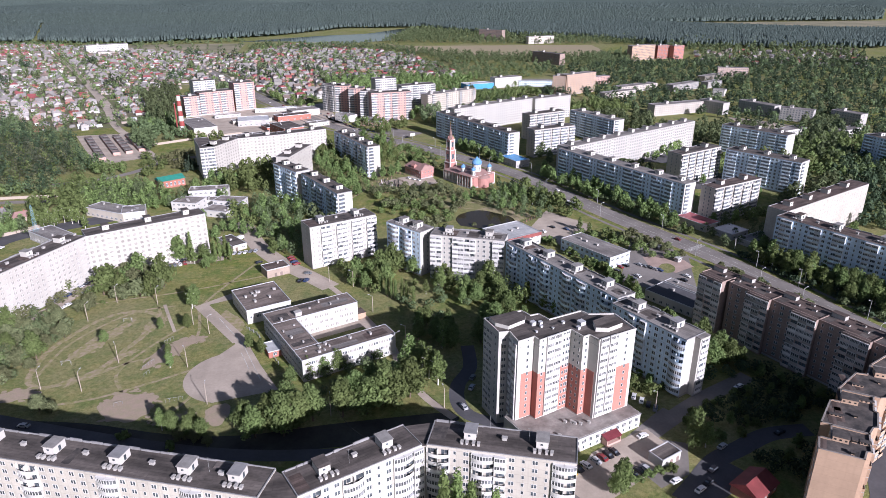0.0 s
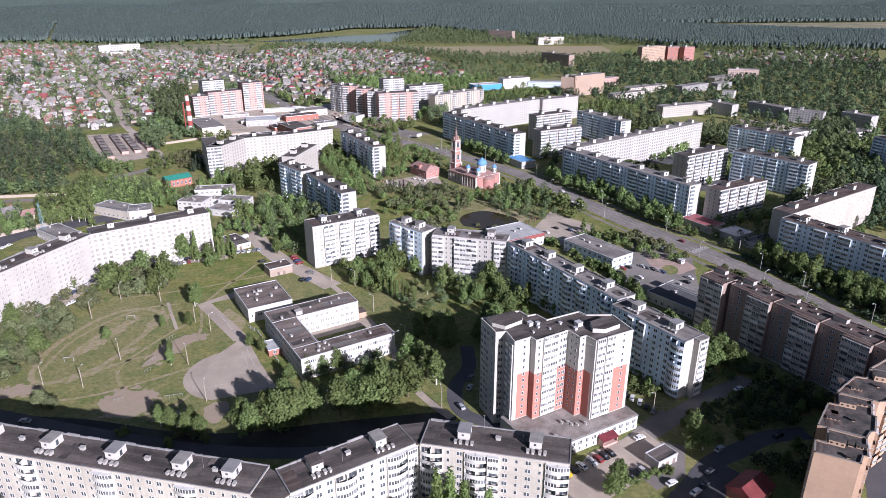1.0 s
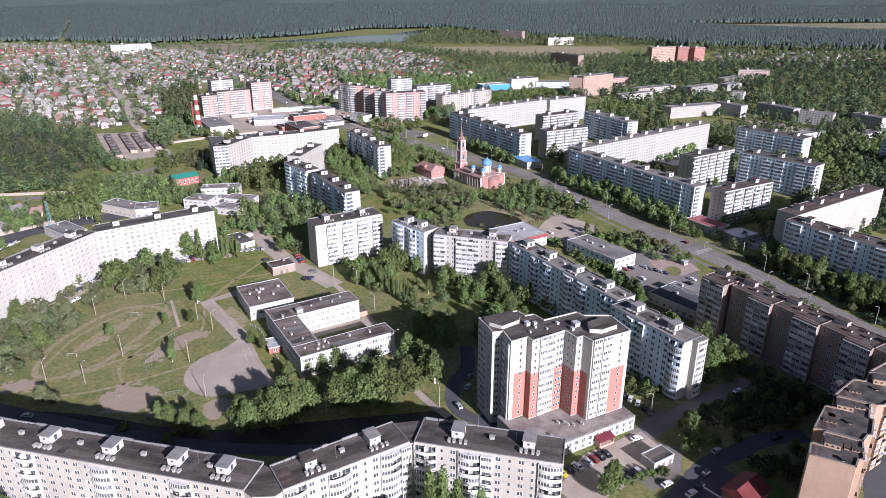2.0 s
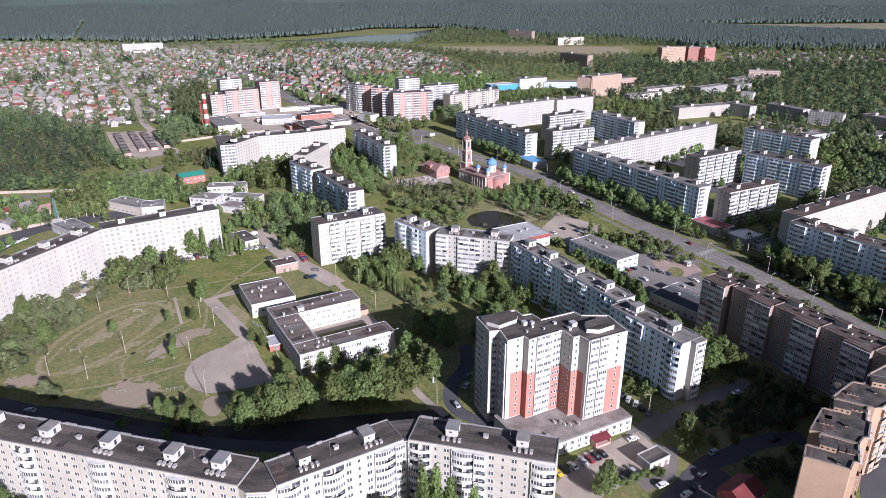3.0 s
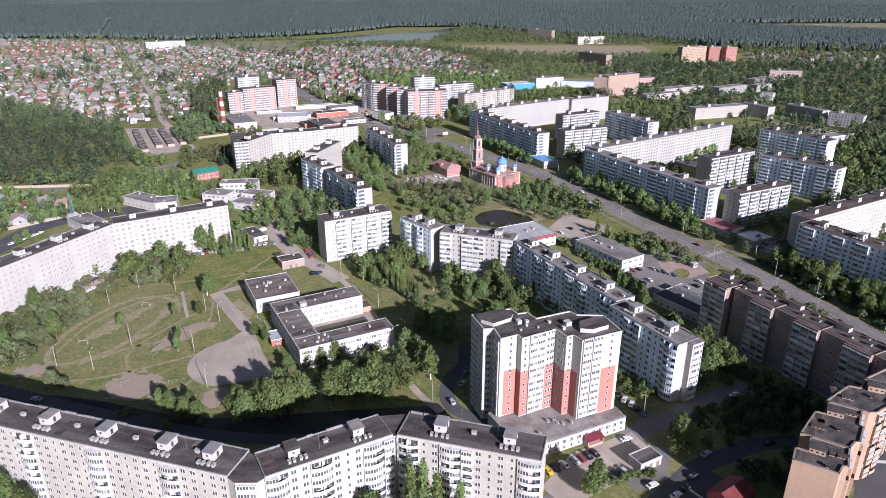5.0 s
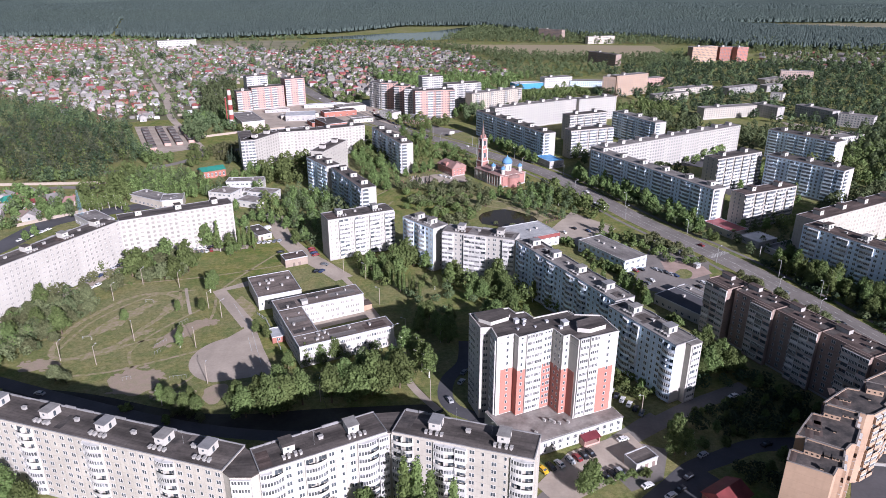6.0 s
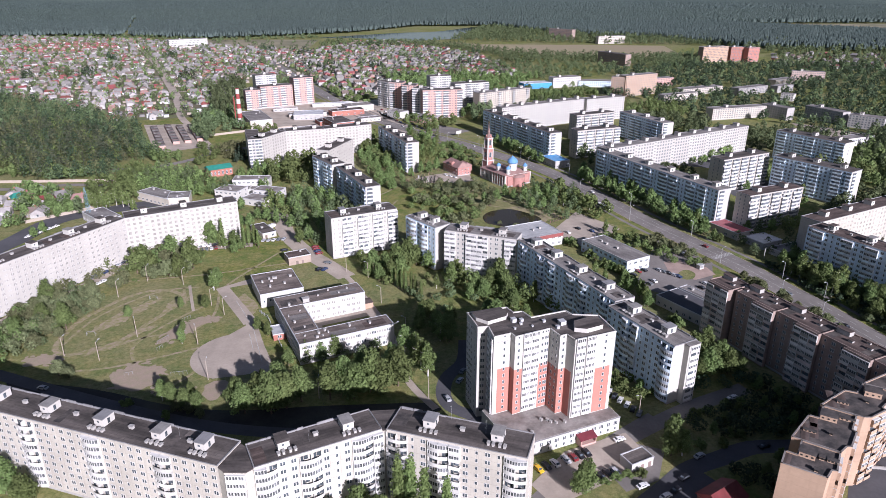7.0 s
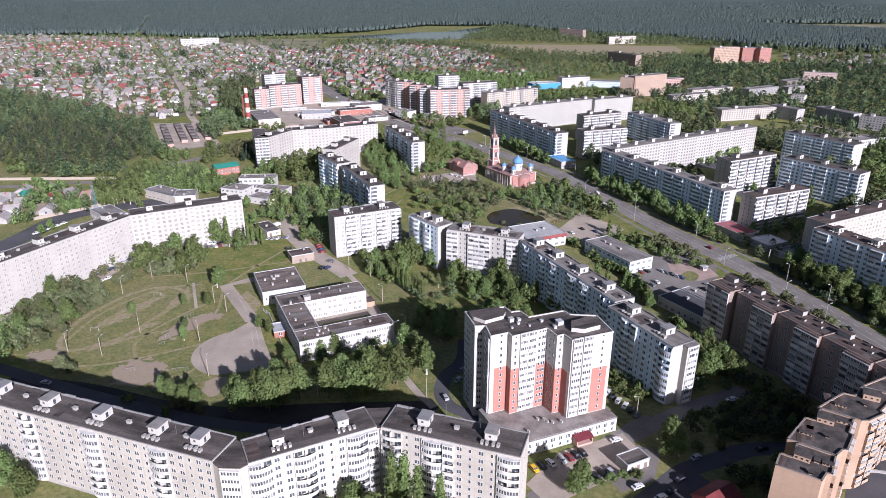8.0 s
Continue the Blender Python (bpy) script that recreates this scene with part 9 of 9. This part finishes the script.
part("roof", Geo().box(-1.9, -1.5, 2.5, 1.9, 1.5, 2.7), ["tin"], kiosk)
part("window", WIN["T"], None, kiosk, m=pose(0, -1.2, 0.9))
for x, y, a in ((210.6, 353.1, 60), (47.6, 684.8, 30)):
    sign = thing("billboard", x, y, a, "white roadside billboard on a steel post", "billboard")
    part("post", Geo().tube((0, 0, -0.2), (0, 0, 3.2), 0.15, 0.15), ["pole"], sign)
    part("panel", Geo().box(-3, -0.15, 3.0, 3, 0.15, 6.0), ["white"], sign)
wire = thing("cable", -17.5, 168.5, 0, "thin black overhead cable between roof and pole", "cable")
pts = [Vector((0, 0, 27)).lerp(Vector((-12, 49.5, 9)), k / 8) - Vector((0, 0, 3.0 * math.sin(math.pi * k / 8))) for k in range(9)]
g = Geo()
for p, q in zip(pts, pts[1:]):
    g.tube(p, q, 0.06, 0.06, 4)
part("wire", g, ["tyre"], wire)
lamp(-29.5, 218, 90)
for x, y, a, k in ((20.0, 167.5, 0, 1), (-22, 158, 0, 1), (-60, 160, 0, 1), (30, 160, 0, 1)):
    aer = thing("aerial", x, y, 0, "thin television aerial on the felt roof", "aerial", z=26.4)
    part("rod", Geo().tube((0, 0, 0), (0, 0, 5), 0.035, 0.02, 5), ["pole"], aer)
    part("crossbar", Geo().tube((-0.45, 0, 4.7), (0.45, 0, 4.7), 0.02, 0.02, 4), ["pole"], aer)

for k in range(8):
    car(-135 + 2.6 * k, 379.5 + 0.25 * k, 80, None, 0.08, "parked in a row beside the white block")
for k in range(6):
    car(159 + 1.4 * k, 372 - 2.1 * k, 20, None, 0.09, "parked on the square before the shops")
# memorial garden by the parish house
garden = solid("memorial_bed", blob(14.5, 525, 13, 9, 60, 0.045, seed=12, rough=0.15), ["paving"], "gravelled memorial bed among lawns", "ground patch", "structure")
stone_rng = random.Random(9)
for k in range(26):
    x, y = 7 + (k % 6) * 2.6 + stone_rng.uniform(-0.5, 0.5), 516 + (k // 6) * 4 + stone_rng.uniform(-0.6, 0.6)
    st = thing("headstone", x, y, 20 + stone_rng.uniform(-8, 8), "dark polished headstone on a low plinth", "headstone", "headstones of the memorial garden")
    part("plinth", Geo().box(-0.6, -0.9, -0.05, 0.6, 0.5, 0.25), ["paving"], st)
    part("stone", Geo().box(-0.45, 0.1, 0.25, 0.45, 0.3, 1.3 + 0.3 * (k % 3)), ["tyre" if k % 3 else "grey"], st)
fence([(12.2, 508), (2.5, 531), (18.5, 540), (26, 523), (12.2, 508)], 1.3, "iron", "iron fence with tan brick posts round the memorial garden", 4, post="brick_tan", thick=0.05)

# planted square by the avenue
solid("paved_square", Geo().add([(150, 349, 0.085), (160, 352, 0.085), (172, 341, 0.085), (173, 331, 0.085), (159, 324, 0.085), (148, 333, 0.085)], [tuple(range(6))]), [mat("pinkish paving", (0.36, 0.27, 0.235), 0.9, 0.15, 0.2, 1.2)], "pinkish paved square beside the avenue", "paving", "structure")
solid("lawn_island", blob(157, 331, 4.5, 7, -25, 0.1, seed=14, rough=0.05), ["ground"], "oval lawn in the paved square", "lawn", "structure")

solid("parking_lot", Geo().add([(78, 191, 0.04), (95, 184, 0.04), (88, 169, 0.04), (76, 164, 0.04), (72, 174, 0.04)], [tuple(range(5))]), ["asphalt"], "worn asphalt apron before the transformer hut", "parking lot", "structure")
# houses behind the white block
for x, y, a, rm, wm, lab in ((-263, 469, 30, "roof_maroon", "house_pink", "small pink house with dark red roof behind the flats"), (-258, 481, 60, "roof_grey", "house_white", "small white house with grey roof behind the flats"), (-258, 442, 20, "roof_brown", "house_cream", "small cream house with brown roof behind the flats"), (-241, 473, 25, "roof_pinkish", "house_cream", "small cream house with faded red roof behind the flats"), (-286, 476, 40, "roof_green", "house_white", "small white house with green roof behind the flats")):
    cot = thing("house", x, y, a, lab, "house", "houses behind the white block")
    part("wall", Geo().box(-5.5, -4.5, -0.2, 5.5, 4.5, 3.4), [wm], cot)
    part("roof", Geo().hip(-5.5, -4.5, 5.5, 4.5, 3.4, 3.0, 0.6, 0.6), [rm], cot)
    part("chimney", Geo().box(1.5, -0.4, 4.5, 2.2, 0.4, 7.2), ["brick_red"], cot)
    for k in range(3):
        part("window", WIN["s"], None, cot, m=pose(-3.4 + 3.4 * k, -4.5, 1.1))
